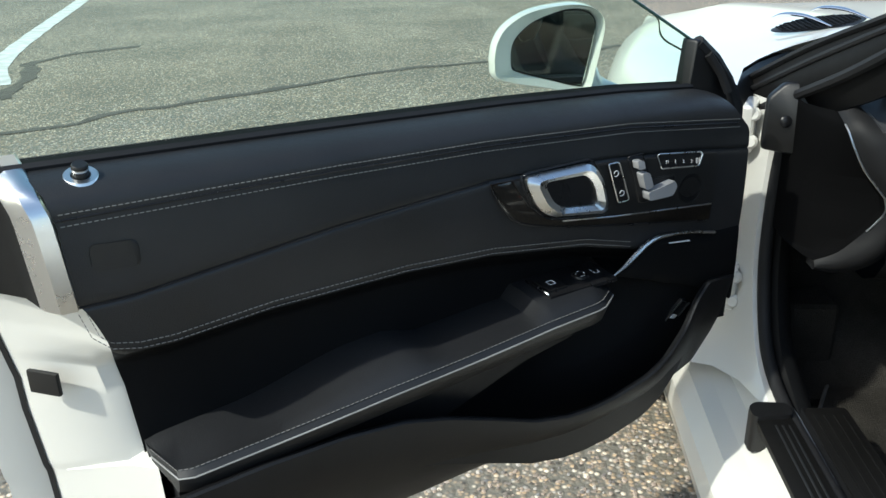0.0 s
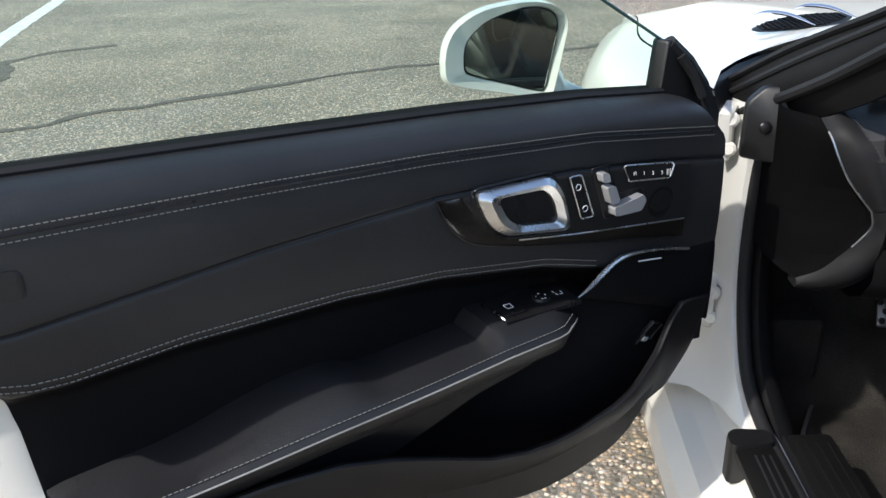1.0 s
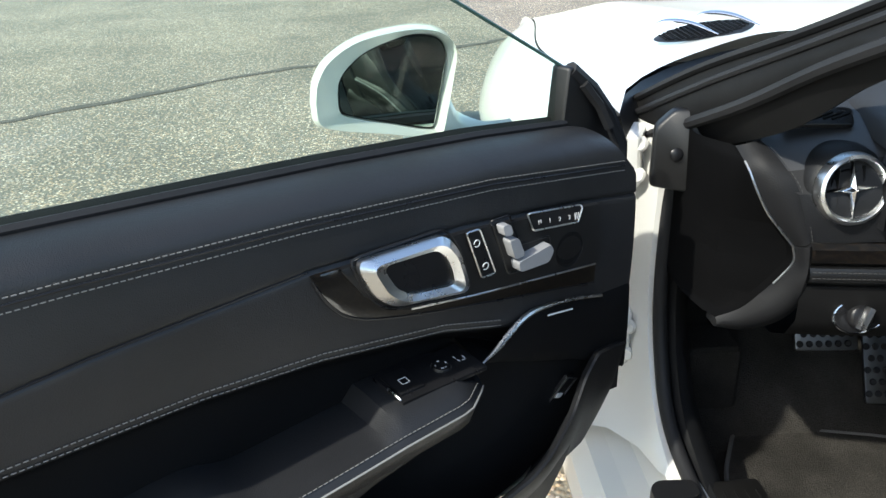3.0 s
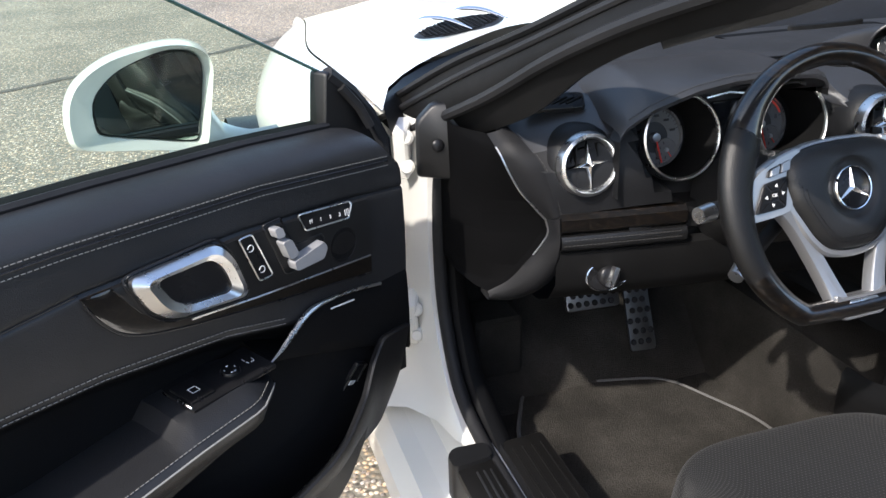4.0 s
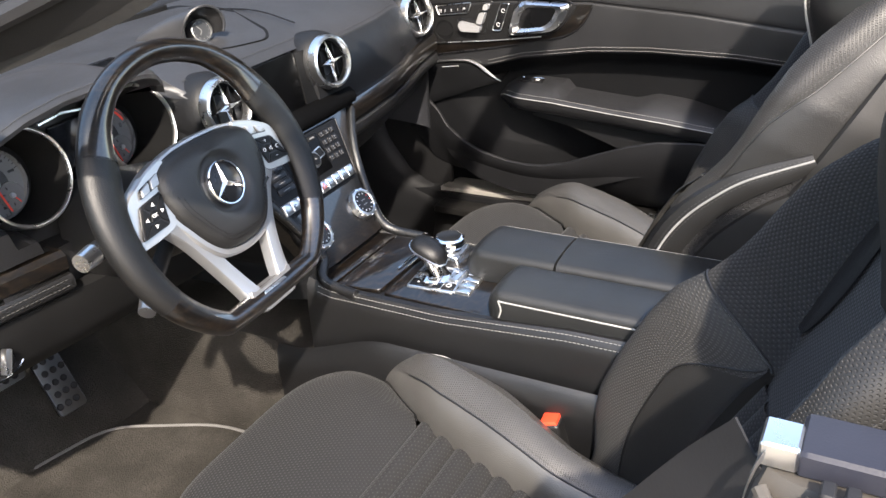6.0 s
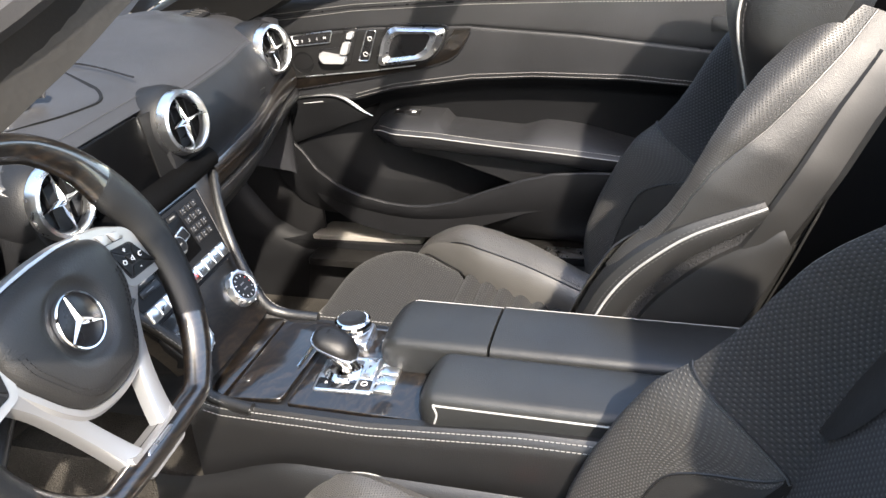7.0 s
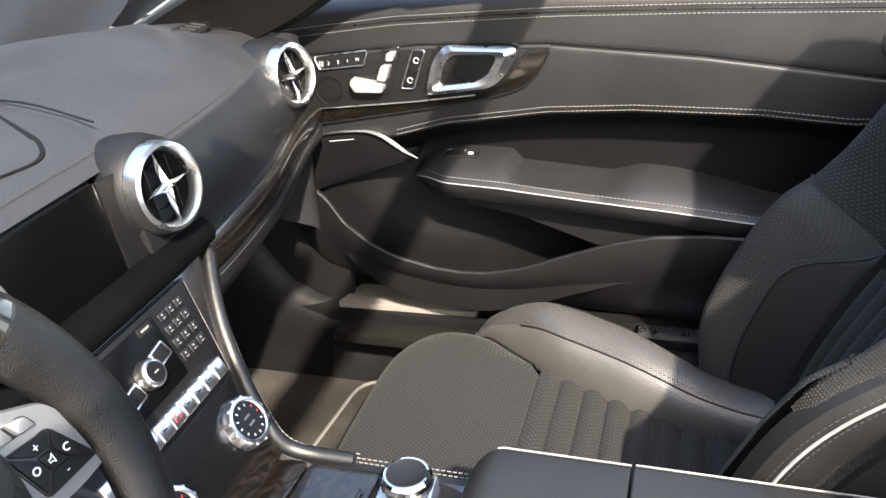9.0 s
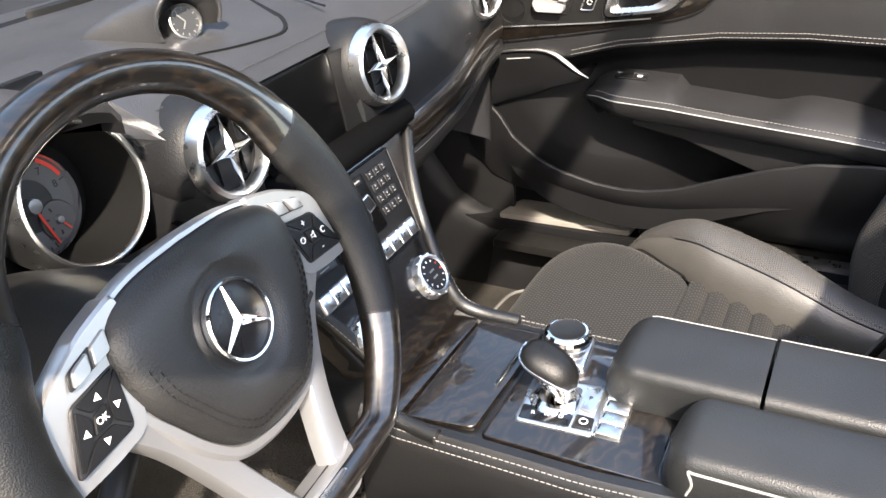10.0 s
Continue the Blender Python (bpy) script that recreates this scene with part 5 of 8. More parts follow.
    part("end_cheek", sheet(rows), CHEEK, dash, "black side panel of the dash, darkened for shade")
    # curved lower lip
    right_l = curve([(-0.598, 0.084, 0.776), (-0.597, 0.082, 0.745), (-0.597, 0.084, 0.718), (-0.600, 0.096, 0.678), (-0.622, 0.112, 0.648), (-0.655, 0.132, 0.630), (-0.690, 0.142, 0.632)], 30)
    rings = []
    for p, q in zip(low_l, right_l):
        p, q = Vector(p), Vector(q)
        mid, w = (p + q) / 2, (p - q).length
        rings.append([p, p * 0.75 + q * 0.25 + Vector((0, -0.16 * w - 0.003, 0)), mid + Vector((0, -0.22 * w - 0.004, 0)), p * 0.25 + q * 0.75 + Vector((0, -0.16 * w - 0.003, 0)), q, q + Vector((0, 0.03, 0)), p + Vector((0, 0.03, 0))])
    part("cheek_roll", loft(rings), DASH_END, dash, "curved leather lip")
    # demister outlets
    dm = basis((-0.572, 0.170, 0.9165), (-0.12, -0.36, 0.93))
    g = part("side_outlet", slab(rounded([(-0.042, -0.022), (0.042, -0.016), (0.042, 0.022), (-0.042, 0.016)], 0.008, 4), 0.006, dm, 0.002), SATIN_BLACK, dash, "small slotted side outlet")
    for k in range(6):
        part("slat", block(-0.0015, 0.0015, -0.014, 0.014, 0.004, 0.0085, 0.0005, 1, dm @ Matrix.Translation((-0.026 + 0.0105 * k, 0, 0)) @ pose(0, 0, 0, 0, 0, -55)), DARK, g)
    dm = basis((0.575, 0.245, 0.9185), (0.0, -0.25, 1.0), (0, 1, 0))
    g = part("side_outlet", slab([Vector((0.055 * math.cos(a), 0.019 * math.sin(a))) for a in np.linspace(0, math.tau, 24, endpoint=False)], 0.004, dm, 0.0015), SATIN_BLACK, dash, "small slotted side outlet")
    for k in range(5):
        part("slat", block(-0.001, 0.001, -0.011, 0.011, 0.002, 0.007, 0.0004, 1, dm @ Matrix.Translation((-0.028 + 0.014 * k, 0, 0)) @ pose(0, 0, 0, 0, 30, 25)), DARK, g)
    part("airbag_bars", block(0.435, 0.463, -0.0006, 0.0006, 0.815, 0.824, 0.0003, 1, Matrix.Translation((0, dash_front(0.45) + 0.001, 0.0))), BLACK, dash)


dashboard()


def air_vent(c, normal):
    """Round outlet: chrome ring, dark throat, cross of four blades."""
    m = basis(c, normal)
    v = thing("air_vent", "round air vent with chrome ring and cross-shaped blades", "air vent", "dash air vents")
    part("ring", turned([(0.036, -0.004), (0.0368, 0.006), (0.040, 0.0105), (0.044, 0.0085), (0.046, 0.002), (0.047, -0.012), (0.047, -0.025)], 48, m), SATIN, v, "polished satin ring")
    part("throat", turned([(0.0375, 0.004), (0.036, -0.012), (0.030, -0.026), (0, -0.03)], 40, m), SATIN_BLACK, v)
    part("throat_ring", turned([(0.021, -0.012), (0.0225, -0.008), (0.024, -0.012), (0.0225, -0.02), (0.021, -0.012)], 32, m), BLACK, v)
    for k in range(4):
        a = k * 90 + 4
        mm = m @ pose(0, 0, 0.004, 0, 0, a)
        ln = 0.0385
        rings = []
        for t in np.linspace(0, 1, 9):
            x = ln * t
            hw = 0.0052 * (1 - t) ** 1.6 + 0.0009
            z = 0.005 * (1 - t) ** 2 - 0.003 * t
            rings.append([mm @ Vector((x, -hw, z - 0.0035)), mm @ Vector((x, -hw * 0.55, z)), mm @ Vector((x, 0, z + 0.0018)), mm @ Vector((x, hw * 0.55, z)), mm @ Vector((x, hw, z - 0.0035))])
        part("blade", loft(rings), CHROME, v)
    for sx in (-1, 1):
        part("slat", block(sx * 0.016 - 0.0006, sx * 0.016 + 0.0006, -0.028, 0.028, -0.016, -0.002, 0, 1, m), BLACK, v)
    # leather collar behind the ring
    part("collar", turned([(0.047, -0.006), (0.052, -0.012), (0.056, -0.03), (0.056, -0.055)], 40, m), FASCIA, v)
    return v


air_vent((-0.560, 0.082, 0.850), (0.0, -0.98, 0.15))
air_vent((-0.102, 0.033, 0.869), (-0.06, -0.98, 0.17))
air_vent((0.160, 0.028, 0.870), (-0.13, -0.97, 0.17))
air_vent((0.566, 0.086, 0.861), (-0.20, -0.96, 0.15))


# ---- clock on the pad ----
def clock():
    t = thing("dash_clock", "small round analogue clock under a black hooded pod", "clock", at=pose(0.012, 0.165, 0.950))
    m = basis((0, 0, 0), (-0.32, -0.85, 0.30))
    part("bezel", turned([(0.0155, 0.0), (0.0165, 0.004), (0.018, 0.003), (0.019, -0.006), (0.018, -0.03)], 32, m), SATIN, t)
    # shade of the hood is put into the face colour
    face = part("face", turned([(0, 0.0005), (0.0158, 0.0005), (0.0158, -0.004)], 32, m), CLOCK_FACE, t, "grey clock face, darkened for the hood's shade")
    for a, ln in ((40, 0.011), (150, 0.008)):
        part("pointer", block(-0.0007, 0.0007, 0, ln, 0.0012, 0.002, 0, 1, m @ pose(0, 0, 0, 0, 0, a)), DIM_MARK, face)
    for k in range(12):
        part("hour_mark", block(-0.0005, 0.0005, 0.012, 0.0147, 0.0008, 0.0014, 0, 1, m @ pose(0, 0, 0, 0, 0, 30 * k)), DIM_MARK, face)
    # hood: open lip over the face, tail swept to the left and forward
    rings = []
    for k in range(22):
        s = k / 21
        r = 0.0300 * (1 - s ** 1.6) ** 0.6 + 0.002
        ctr = m @ Vector((0, 0.002, 0.024 * (1 - s))) + Vector((-0.060 * s ** 1.3, 0.085 * s, -0.014 * s))
        ring = []
        for a in np.linspace(-0.35, math.pi + 0.55, 22):
            lean = 0.020 * (1 - s) * (math.sin(a) - 0.55)
            ring.append(ctr + (m.to_3x3() @ Vector((r * 1.18 * math.cos(a), r * math.sin(a), lean))))
        rings.append(ring)
    part("hood", sheet(rings), DASH, t, "black hood over the clock")
    inner = [[p + (m.translation - p).normalized() * 0.0035 for p in r] for r in rings[:9]]
    part("hood_lining", sheet(inner), SATIN_BLACK, t)
    part("hood_lip", sweep([(a + b) / 2 for a, b in zip(rings[0], inner[0])], 0.0024, 8), DASH, t)


clock()


# ---- instruments ----
def instruments():
    t = thing("instrument_cluster", "two-dial instrument cluster with silver rings under a leather hood", "instruments")
    # hood: a visor rolled down at both ends, running forward into the pad
    LIP = [(-0.524, 0.892), (-0.515, 0.906), (-0.475, 0.927), (-0.407, 0.946), (-0.348, 0.954), (-0.26, 0.955), (-0.215, 0.952), (-0.196, 0.946), (-0.188, 0.934)]
    rows = []
    for k in range(49):
        x = -0.524 + 0.336 * k / 48
        zl = lerp_table(x, LIP)
        ends = min(1.0, (x + 0.524) / 0.045) ** 0.5 * min(1.0, (-0.188 - x) / 0.05) ** 0.5 if -0.524 < x < -0.188 else 0.0
        zt = max(0.905 + 0.058 * ends, zl)
        back = 0.935 - 0.015 * (1 - ends)
        rows.append([(x, 0.36, back - 0.012), (x, 0.29, back + 0.004 * ends), (x, 0.23, zt - 0.006 * ends), (x, 0.17, zt), (x, 0.12, zt * 0.8 + zl * 0.2), (x, 0.085, (zt + zl) / 2), (x, 0.066, zl + 0.003), (x, 0.059, zl - 0.003), (x, 0.061, zl - 0.009), (x, 0.085, zl - 0.012), (x, 0.15, zl - 0.030)])
    part("hood", sheet(rows), DASH, t, "leather instrument hood")
    part("stitching", dashes([[Vector(r[6]) + Vector((0, -0.0008, 0.0008)) for r in rows[2:-2]]]), DASH_THREAD, t)
    for e in (0, 48):
        p = [Vector(q) for q in rows[e][7:]]
        part("hood_side", sheet([p, [Vector((q.x, q.y, 0.80 if e == 0 else 0.915)) for q in p]]), FASCIA, t)
    part("back_panel", block(-0.48, -0.16, 0.176, 0.184, 0.76, 0.95, 0, 1), SCREEN, t)
    part("lower_panel", sheet([[(x, 0.155, 0.785) for x in (-0.50, -0.33, -0.15)], [(x, 0.07, 0.775) for x in (-0.50, -0.33, -0.15)], [(x, 0.06, 0.74) for x in (-0.50, -0.33, -0.15)]]), BLACK, t)
    for cx in (-0.405, -0.215):
        m = basis((cx, 0.112, 0.864), (0.0, -0.97, 0.22))
        rg = part("dial_ring", turned([(0.0585, 0.018), (0.0592, 0.0215), (0.0610, 0.0235), (0.0632, 0.0220), (0.0645, 0.016), (0.0650, -0.03)], 48, m), SATIN, t, "silver dial ring")
        part("dial_cone", turned([(0.049, -0.048), (0.0545, -0.020), (0.0587, 0.0185)], 48, m), TRIM, rg)
        off = -0.010 if cx < -0.3 else -0.014
        mm = m @ Matrix.Translation((off, -0.002, -0.044))
        part("dial_back", turned([(0, -0.006), (0.066, -0.006)], 32, mm), TRIM, rg)
        part("dial_face", turned([(0.0235, 0.0018), (0.0245, 0.0024), (0.043, 0.0024), (0.0455, 0.006), (0.047, 0.002), (0.047, -0.004)], 44, mm), DIAL, rg, "light grey dial with dark centre")
        part("dial_centre", turned([(0, 0.0012), (0.0240, 0.0012)], 32, mm), CLOCK_FACE, rg)
        part("inner_ring", turned([(0.0445, 0.0035), (0.0462, 0.0085), (0.0485, 0.0035)], 44, mm), CHROME, rg)
        ms = mm @ Matrix.Translation((0.019, -0.021, 0))
        part("sub_dial", turned([(0, 0.0036), (0.0165, 0.0036), (0.0175, 0.0045), (0.0182, 0.0026)], 28, ms), DIAL, rg)
        part("sub_hub", turned([(0, 0.0080), (0.0032, 0.0075), (0.0038, 0.0036)], 14, ms), SILVER, rg)
        part("sub_needle", block(-0.0007, 0.0007, 0, 0.013, 0.0058, 0.0066, 0, 1, ms @ pose(0, 0, 0, 0, 0, -150)), ORANGE, rg)
        for k in range(4):
            part("sub_mark", block(-0.0008, 0.0008, 0.0095, 0.0135, 0.0037, 0.0042, 0, 1, ms @ pose(0, 0, 0, 0, 0, 20 + 50 * k)), BLACK, rg)
        for k in range(33):
            a = 170 + 265 * k / 32
            part("scale_mark", block(-0.0005, 0.0005, 0.0395 if k % 4 else 0.038, 0.0430, 0.0026, 0.0032, 0, 1, mm @ pose(0, 0, 0, 0, 0, -a)), BLACK, rg)
        if cx > -0.3:
            part("red_band", sheet([[mm @ Vector((q * math.sin(radians(a)), q * math.cos(radians(a)), 0.0036)) for q in (0.0395, 0.0432)] for a in range(394, 436, 6)]), ORANGE, rg)
        part("needle", block(-0.0011, 0.0011, -0.006, 0.040, 0.0065, 0.008, 0, 1, mm @ pose(0, 0, 0, 0, 0, -168)), ORANGE, rg)
        part("needle_hub", turned([(0, 0.012), (0.0065, 0.011), (0.0078, 0.002)], 18, mm), SILVER, rg)
        for k in range(9):
            a = radians(170 + 265 * k / 8)
            spot = mm @ Matrix.Translation((0.0325 * math.sin(a), 0.0325 * math.cos(a), 0.0028))
            if cx > -0.3:
                letters("dial_number", str(k), 0.0095, spot, BLACK, rg)
            else:
                part("dial_bar", block(-0.0045, 0.0045, -0.0018, 0.0018, 0, 0.0006, 0, 1, spot), BLACK, rg)
    part("centre_display", block(-0.335, -0.285, 0.125, 0.132, 0.835, 0.905, 0.004, 2), SCREEN, t)
    part("display_frame", sweep([(-0.345, 0.128, 0.912), (-0.31, 0.124, 0.918), (-0.275, 0.128, 0.912)], 0.002, 6), SATIN, t)


instruments()


# ---- steering wheel ----
def steering_wheel():
    right = Vector((math.cos(0.052), math.sin(0.052), 0))
    back = Vector((math.sin(0.052), -math.cos(0.052), 0))
    up = Vector((0, 0, math.cos(0.385))) - back * math.sin(0.385)
    axis = right.cross(up)
    if axis.dot(back) < 0:
        axis = -axis
    m = Matrix.Translation(Vector((-0.3096, -0.1207, 0.8468)) + right * 0.006) @ Matrix((right, up, axis)).transposed().to_4x4()
    t = thing("steering_wheel", "three-spoke steering wheel of dark wood and black leather with silver spokes", "steering wheel")
    R = 0.186
    # half width across the rim by angle from the upper end of the wheel
    WIDE = [(0, 0.0145), (28, 0.0150), (45, 0.0185), (58, 0.0240), (64, 0.0255), (74, 0.0245), (90, 0.0225), (108, 0.0205), (120, 0.0185), (150, 0.0150), (180, 0.0145)]
    DEEP = [(0, 0.0150), (45, 0.0155), (62, 0.0165), (90, 0.0170), (118, 0.0165), (150, 0.0140), (180, 0.0140)]

    def ring(deg, grow=1.0):
        off = abs((deg - 90 + 180) % 360 - 180)
        a, b = lerp_table(off, WIDE), lerp_table(off, DEEP)
        th = radians(deg)
        out = Vector((math.cos(th), math.sin(th), 0))
        c = out * (R - a)
        flat = -0.1475
        if c.y < flat:
            c.y = flat + (c.y - flat) * 0.12
        pts = []
        for k in range(20):
            w = k * math.tau / 20
            # the inner side is drawn out a little thinner than the outer side
            thin = 1 - 0.22 * max(0.0, -math.cos(w))
            pts.append(m @ (c + out * (a * grow * math.cos(w)) + Vector((0, 0, b * grow * thin * math.sin(w)))))
        return pts

    def arc(a0, a1, n, mat, nm, lab):
        return part(nm, loft([ring(a0 + (a1 - a0) * k / (n - 1)) for k in range(n)]), mat, t, lab)
    arc(32, 148, 64, WOOD, "rim_top", "glossy dark wood rim section")
    for nm, a0, a1 in (("rim_grip", -30, 32), ("rim_grip", 148, 210)):
        arc(a0, a1, 40, GRIP, nm, "black leather rim grip")
    arc(210, 330, 64, WOOD, "rim_bottom", "glossy dark wood flattened rim section")
    for a in (32, 148, 210, -30):
        part("rim_joint", loft([ring(a - 0.35, 1.01), ring(a + 0.35, 1.01)]), SATIN_BLACK, t)
    # airbag pad: a shield with a soft crown
    half = [(0, 0.062), (0.045, 0.060), (0.076, 0.051), (0.089, 0.032), (0.086, -0.002), (0.071, -0.030), (0.054, -0.056), (0.034, -0.072), (0, -0.077)]
    o = [Vector((x, y)) for x, y in half] + [Vector((-x, y)) for x, y in reversed(half[1:-1])]
    sm = [Vector((p.x, p.y)) for p in curve([(*p, 0) for p in o] + [(*o[0], 0)], 81)][:-1]
    rings = []
    for k, h in ((1.0, -0.014), (1.005, 0.000), (0.99, 0.007), (0.95, 0.0125), (0.87, 0.0165), (0.72, 0.0190), (0.55, 0.0195), (0.46, 0.0192), (0.42, 0.0165), (0.36, 0.0140), (0.02, 0.0138)):
        q = smooth_step(0.72 - k, 0, 0.28)
        rings.append([m @ Vector(((p.x * k) * (1 - q) + q * 0.088 * k * math.cos(math.atan2(p.y, p.x)), (p.y * k - 0.005 * (1 - k)) * (1 - q) + q * 0.088 * k * math.sin(math.atan2(p.y, p.x)), h)) for p in sm])
    part("airbag_pad", loft(rings), PAD, t, "black leather airbag pad")
    for k, h in ((0.86, 0.0172), (0.80, 0.0184)):
        part("pad_stitching", dashes([[m @ Vector((p.x * k, p.y * k - 0.002, h)) for p in sm if -0.075 < p.y < 0.020]], 0.003, 0.0022, 0.0005), SATIN_BLACK, t)
    part("pad_lettering", block(0.028, 0.056, -0.0505, -0.0465, 0.0168, 0.0176, 0.0003, 1, m @ pose(0, 0, 0, 0, 0, 24)), BLACK, t, "embossed airbag lettering")
    # plain round emblem: ring and three tapering rays
    em = m @ Matrix.Translation((0, 0, 0.0155))
    e = part("emblem", turned([(0.0, 0.001), (0.026, 0.001), (0.030, -0.002)], 40, em), SATIN_BLACK, t, "round silver three-ray emblem")
    part("emblem_ring", turned([(0.0255, 0.000), (0.0260, 0.004), (0.0275, 0.0045), (0.0290, 0.003), (0.0295, -0.001)], 48, em), CHROME, e)
    for k in range(3):
        mm = em @ pose(0, 0, 0.001, 0, 0, 90 + 120 * k)
        rr = []
        for s in (0, 0.5, 1):
            x = 0.0260 * s
            h = 0.0036 * (1 - s) + 0.0005
            rr.append([mm @ Vector((x, -h, 0)), mm @ Vector((x, 0, 0.0035 * (1 - 0.6 * s))), mm @ Vector((x, h, 0))])
        part("emblem_ray", loft(rr), CHROME, e)
    # silver frame round the pad: a thin lip above, broader towards the spokes
    def lip(p, w):
        d = Vector((p.x, p.y)).normalized()
        k = w * (0.55 + 0.45 * smooth_step(-p.y, -0.05, 0.0))
        return p + d * k
    part("pad_frame", loft([[m @ Vector((p.x, p.y, -0.012)) for p in sm], [m @ Vector((*lip(p, 0.010), -0.008)) for p in sm], [m @ Vector((*lip(p, 0.010), 0.001)) for p in sm], [m @ Vector((*lip(p, 0.007), 0.0045)) for p in sm], [m @ Vector((*lip(p, 0.0015), 0.0050)) for p in sm], [m @ Vector((p.x * 0.99, p.y * 0.99, 0.001)) for p in sm]], caps=False), SILVER, t, "silver frame round the pad")
    for s in (-1, 1):
        # side spoke: a dished plate from the pad to the grip
        pod = [(s * x, y) for x, y in ((0.062, 0.063), (0.096, 0.054), (0.132, 0.036), (0.147, 0.008), (0.153, -0.024), (0.120, -0.021), (0.088, -0.017), (0.078, 0.010))]
        base = rounded(pod, 0.009, 4)

        def top(x, y):
            return 0.0055 - 0.006 * smooth_step(abs(x), 0.11, 0.155) + 0.002 * smooth_step(y, 0.0, 0.05)
        sp = part("spoke", loft([[m @ Vector((p.x, p.y, -0.010)) for p in base], [m @ Vector((p.x, p.y, top(p.x, p.y) - 0.002)) for p in base], [m @ Vector((p.x * 0.985 + s * 0.0018, p.y * 0.96, top(p.x, p.y))) for p in base]]), SILVER, t, "silver side spoke")
        kp = [(s * x, y) for x, y in ((0.087, 0.028), (0.122, 0.022), (0.139, -0.012), (0.096, -0.009))]
        c = sum((Vector(p) for p in kp), Vector((0, 0))) / 4
        kz = 0.0045
        part("key_seat", slab(rounded([c + (Vector(p) - c) * 1.05 for p in kp], 0.004, 3), 0.0026, m @ Matrix.Translation((0, 0, kz - 0.001)), 0.0006), SATIN_BLACK, sp)
        # four keys round a middle key
        mid = [c + (Vector(p) - c) * 0.36 for p in kp]
        for k in range(4):
            a, b = Vector(kp[k]), Vector(kp[(k + 1) % 4])
            quad = [a, b, mid[(k + 1) % 4], mid[k]]
            cc = sum(quad, Vector((0, 0))) / 4
            part("control_key", slab(rounded([cc + (q - cc) * 0.90 for q in quad], 0.0022, 3), 0.0030, m @ Matrix.Translation((0, 0, kz)), 0.0010), KEY, sp, "black control key")
            kc = c.lerp((a + b) / 2, 0.66)
            if s < 0:
                d = ((a + b) / 2 - c).normalized()
                ang = math.degrees(math.atan2(d.y, d.x))
                part("key_mark", slab([Vector((0.0026, 0)), Vector((-0.0018, 0.0024)), Vector((-0.0018, -0.0024))], 0.0004, m @ pose(kc.x, kc.y, kz + 0.0030, 0, 0, ang), 0.0001), MARKS, sp)
            elif k in (0, 2):
                letters("key_mark", "+" if k == 0 else "-", 0.0085, m @ Matrix.Translation((kc.x, kc.y, kz + 0.0032)), MARKS, sp)
            else:
                part("key_mark", sweep([m @ Vector((kc.x + 0.0026 * math.cos(w), kc.y + 0.0022 * math.sin(w), kz + 0.0032)) for w in np.linspace(0.6, 5.0 if k == 1 else 6.8, 10)], 0.0006, 4), MARKS, sp)
        part("control_key", slab(rounded([c + (q - c) * 0.86 for q in mid], 0.002, 3), 0.0034, m @ Matrix.Translation((0, 0, kz)), 0.0010), KEY, sp, "black middle key")
        if s < 0:
            letters("key_word", "OK", 0.0058, m @ Matrix.Translation((c.x, c.y, kz + 0.0036)), MARKS, sp)
        else:
            part("key_mark", sweep([m @ Vector((c.x + dx, c.y + dy, kz + 0.0036)) for dx, dy in ((-0.003, 0.001), (-0.001, 0.001), (0.001, 0.003), (0.001, -0.003), (-0.001, -0.001), (-0.003, -0.001))], 0.0005, 4, closed=True), MARKS, sp)
        # silver rocker pair above the keys, in its own slot
        rk = [(s * x, y) for x, y in ((0.079, 0.050), (0.114, 0.039), (0.118, 0.029), (0.083, 0.035))]
        part("rocker_slot", slab(rounded(rk, 0.003, 3), 0.0012, m @ Matrix.Translation((0, 0, 0.0058)), 0.0003), SATIN_BLACK, sp)
        for u0, u1 in ((0.04, 0.48), (0.52, 0.96)):
            q = [Vector(rk[0]).lerp(Vector(rk[1]), u0), Vector(rk[0]).lerp(Vector(rk[1]), u1), Vector(rk[3]).lerp(Vector(rk[2]), u1), Vector(rk[3]).lerp(Vector(rk[2]), u0)]
            cc = sum(q, Vector((0, 0))) / 4
            part("rocker", slab(rounded([cc + (p - cc) * 0.88 for p in q], 0.002, 3), 0.0040, m @ Matrix.Translation((0, 0, 0.0058)), 0.0012), SILVER, sp, "silver rocker key")
        # lower spoke: a rounded bar from the side spoke down to the foot
        line = curve([(s * 0.090, -0.012, -0.001), (s * 0.072, -0.040, -0.004), (s * 0.053, -0.080, -0.005), (s * 0.038, -0.118, -0.002), (s * 0.028, -0.148, 0.003)], 18)
        rr = []
        for k, p in enumerate(line):
            d = (line[min(k + 1, 17)] - line[max(k - 1, 0)]).normalized()
            side = Vector((d.y, -d.x, 0)).normalized()
            w = 0.0145 - 0.004 * math.sin(math.pi * k / 17) ** 0.7
            rr.append([m @ (p + side * (w * x) + Vector((0, 0, z))) for x, z in ((-1.0, -0.012), (-1.0, 0.001), (-0.82, 0.0042), (0, 0.0058), (0.82, 0.0042), (1.0, 0.001), (1.0, -0.012))])
        part("lower_spoke", loft(rr), SILVER, t, "silver lower spoke")
    bo = rounded([(-0.042, -0.130), (-0.030, -0.136), (0.030, -0.136), (0.042, -0.130), (0.038, -0.160), (0.030, -0.166), (-0.030, -0.166), (-0.038, -0.160)], 0.005, 4)
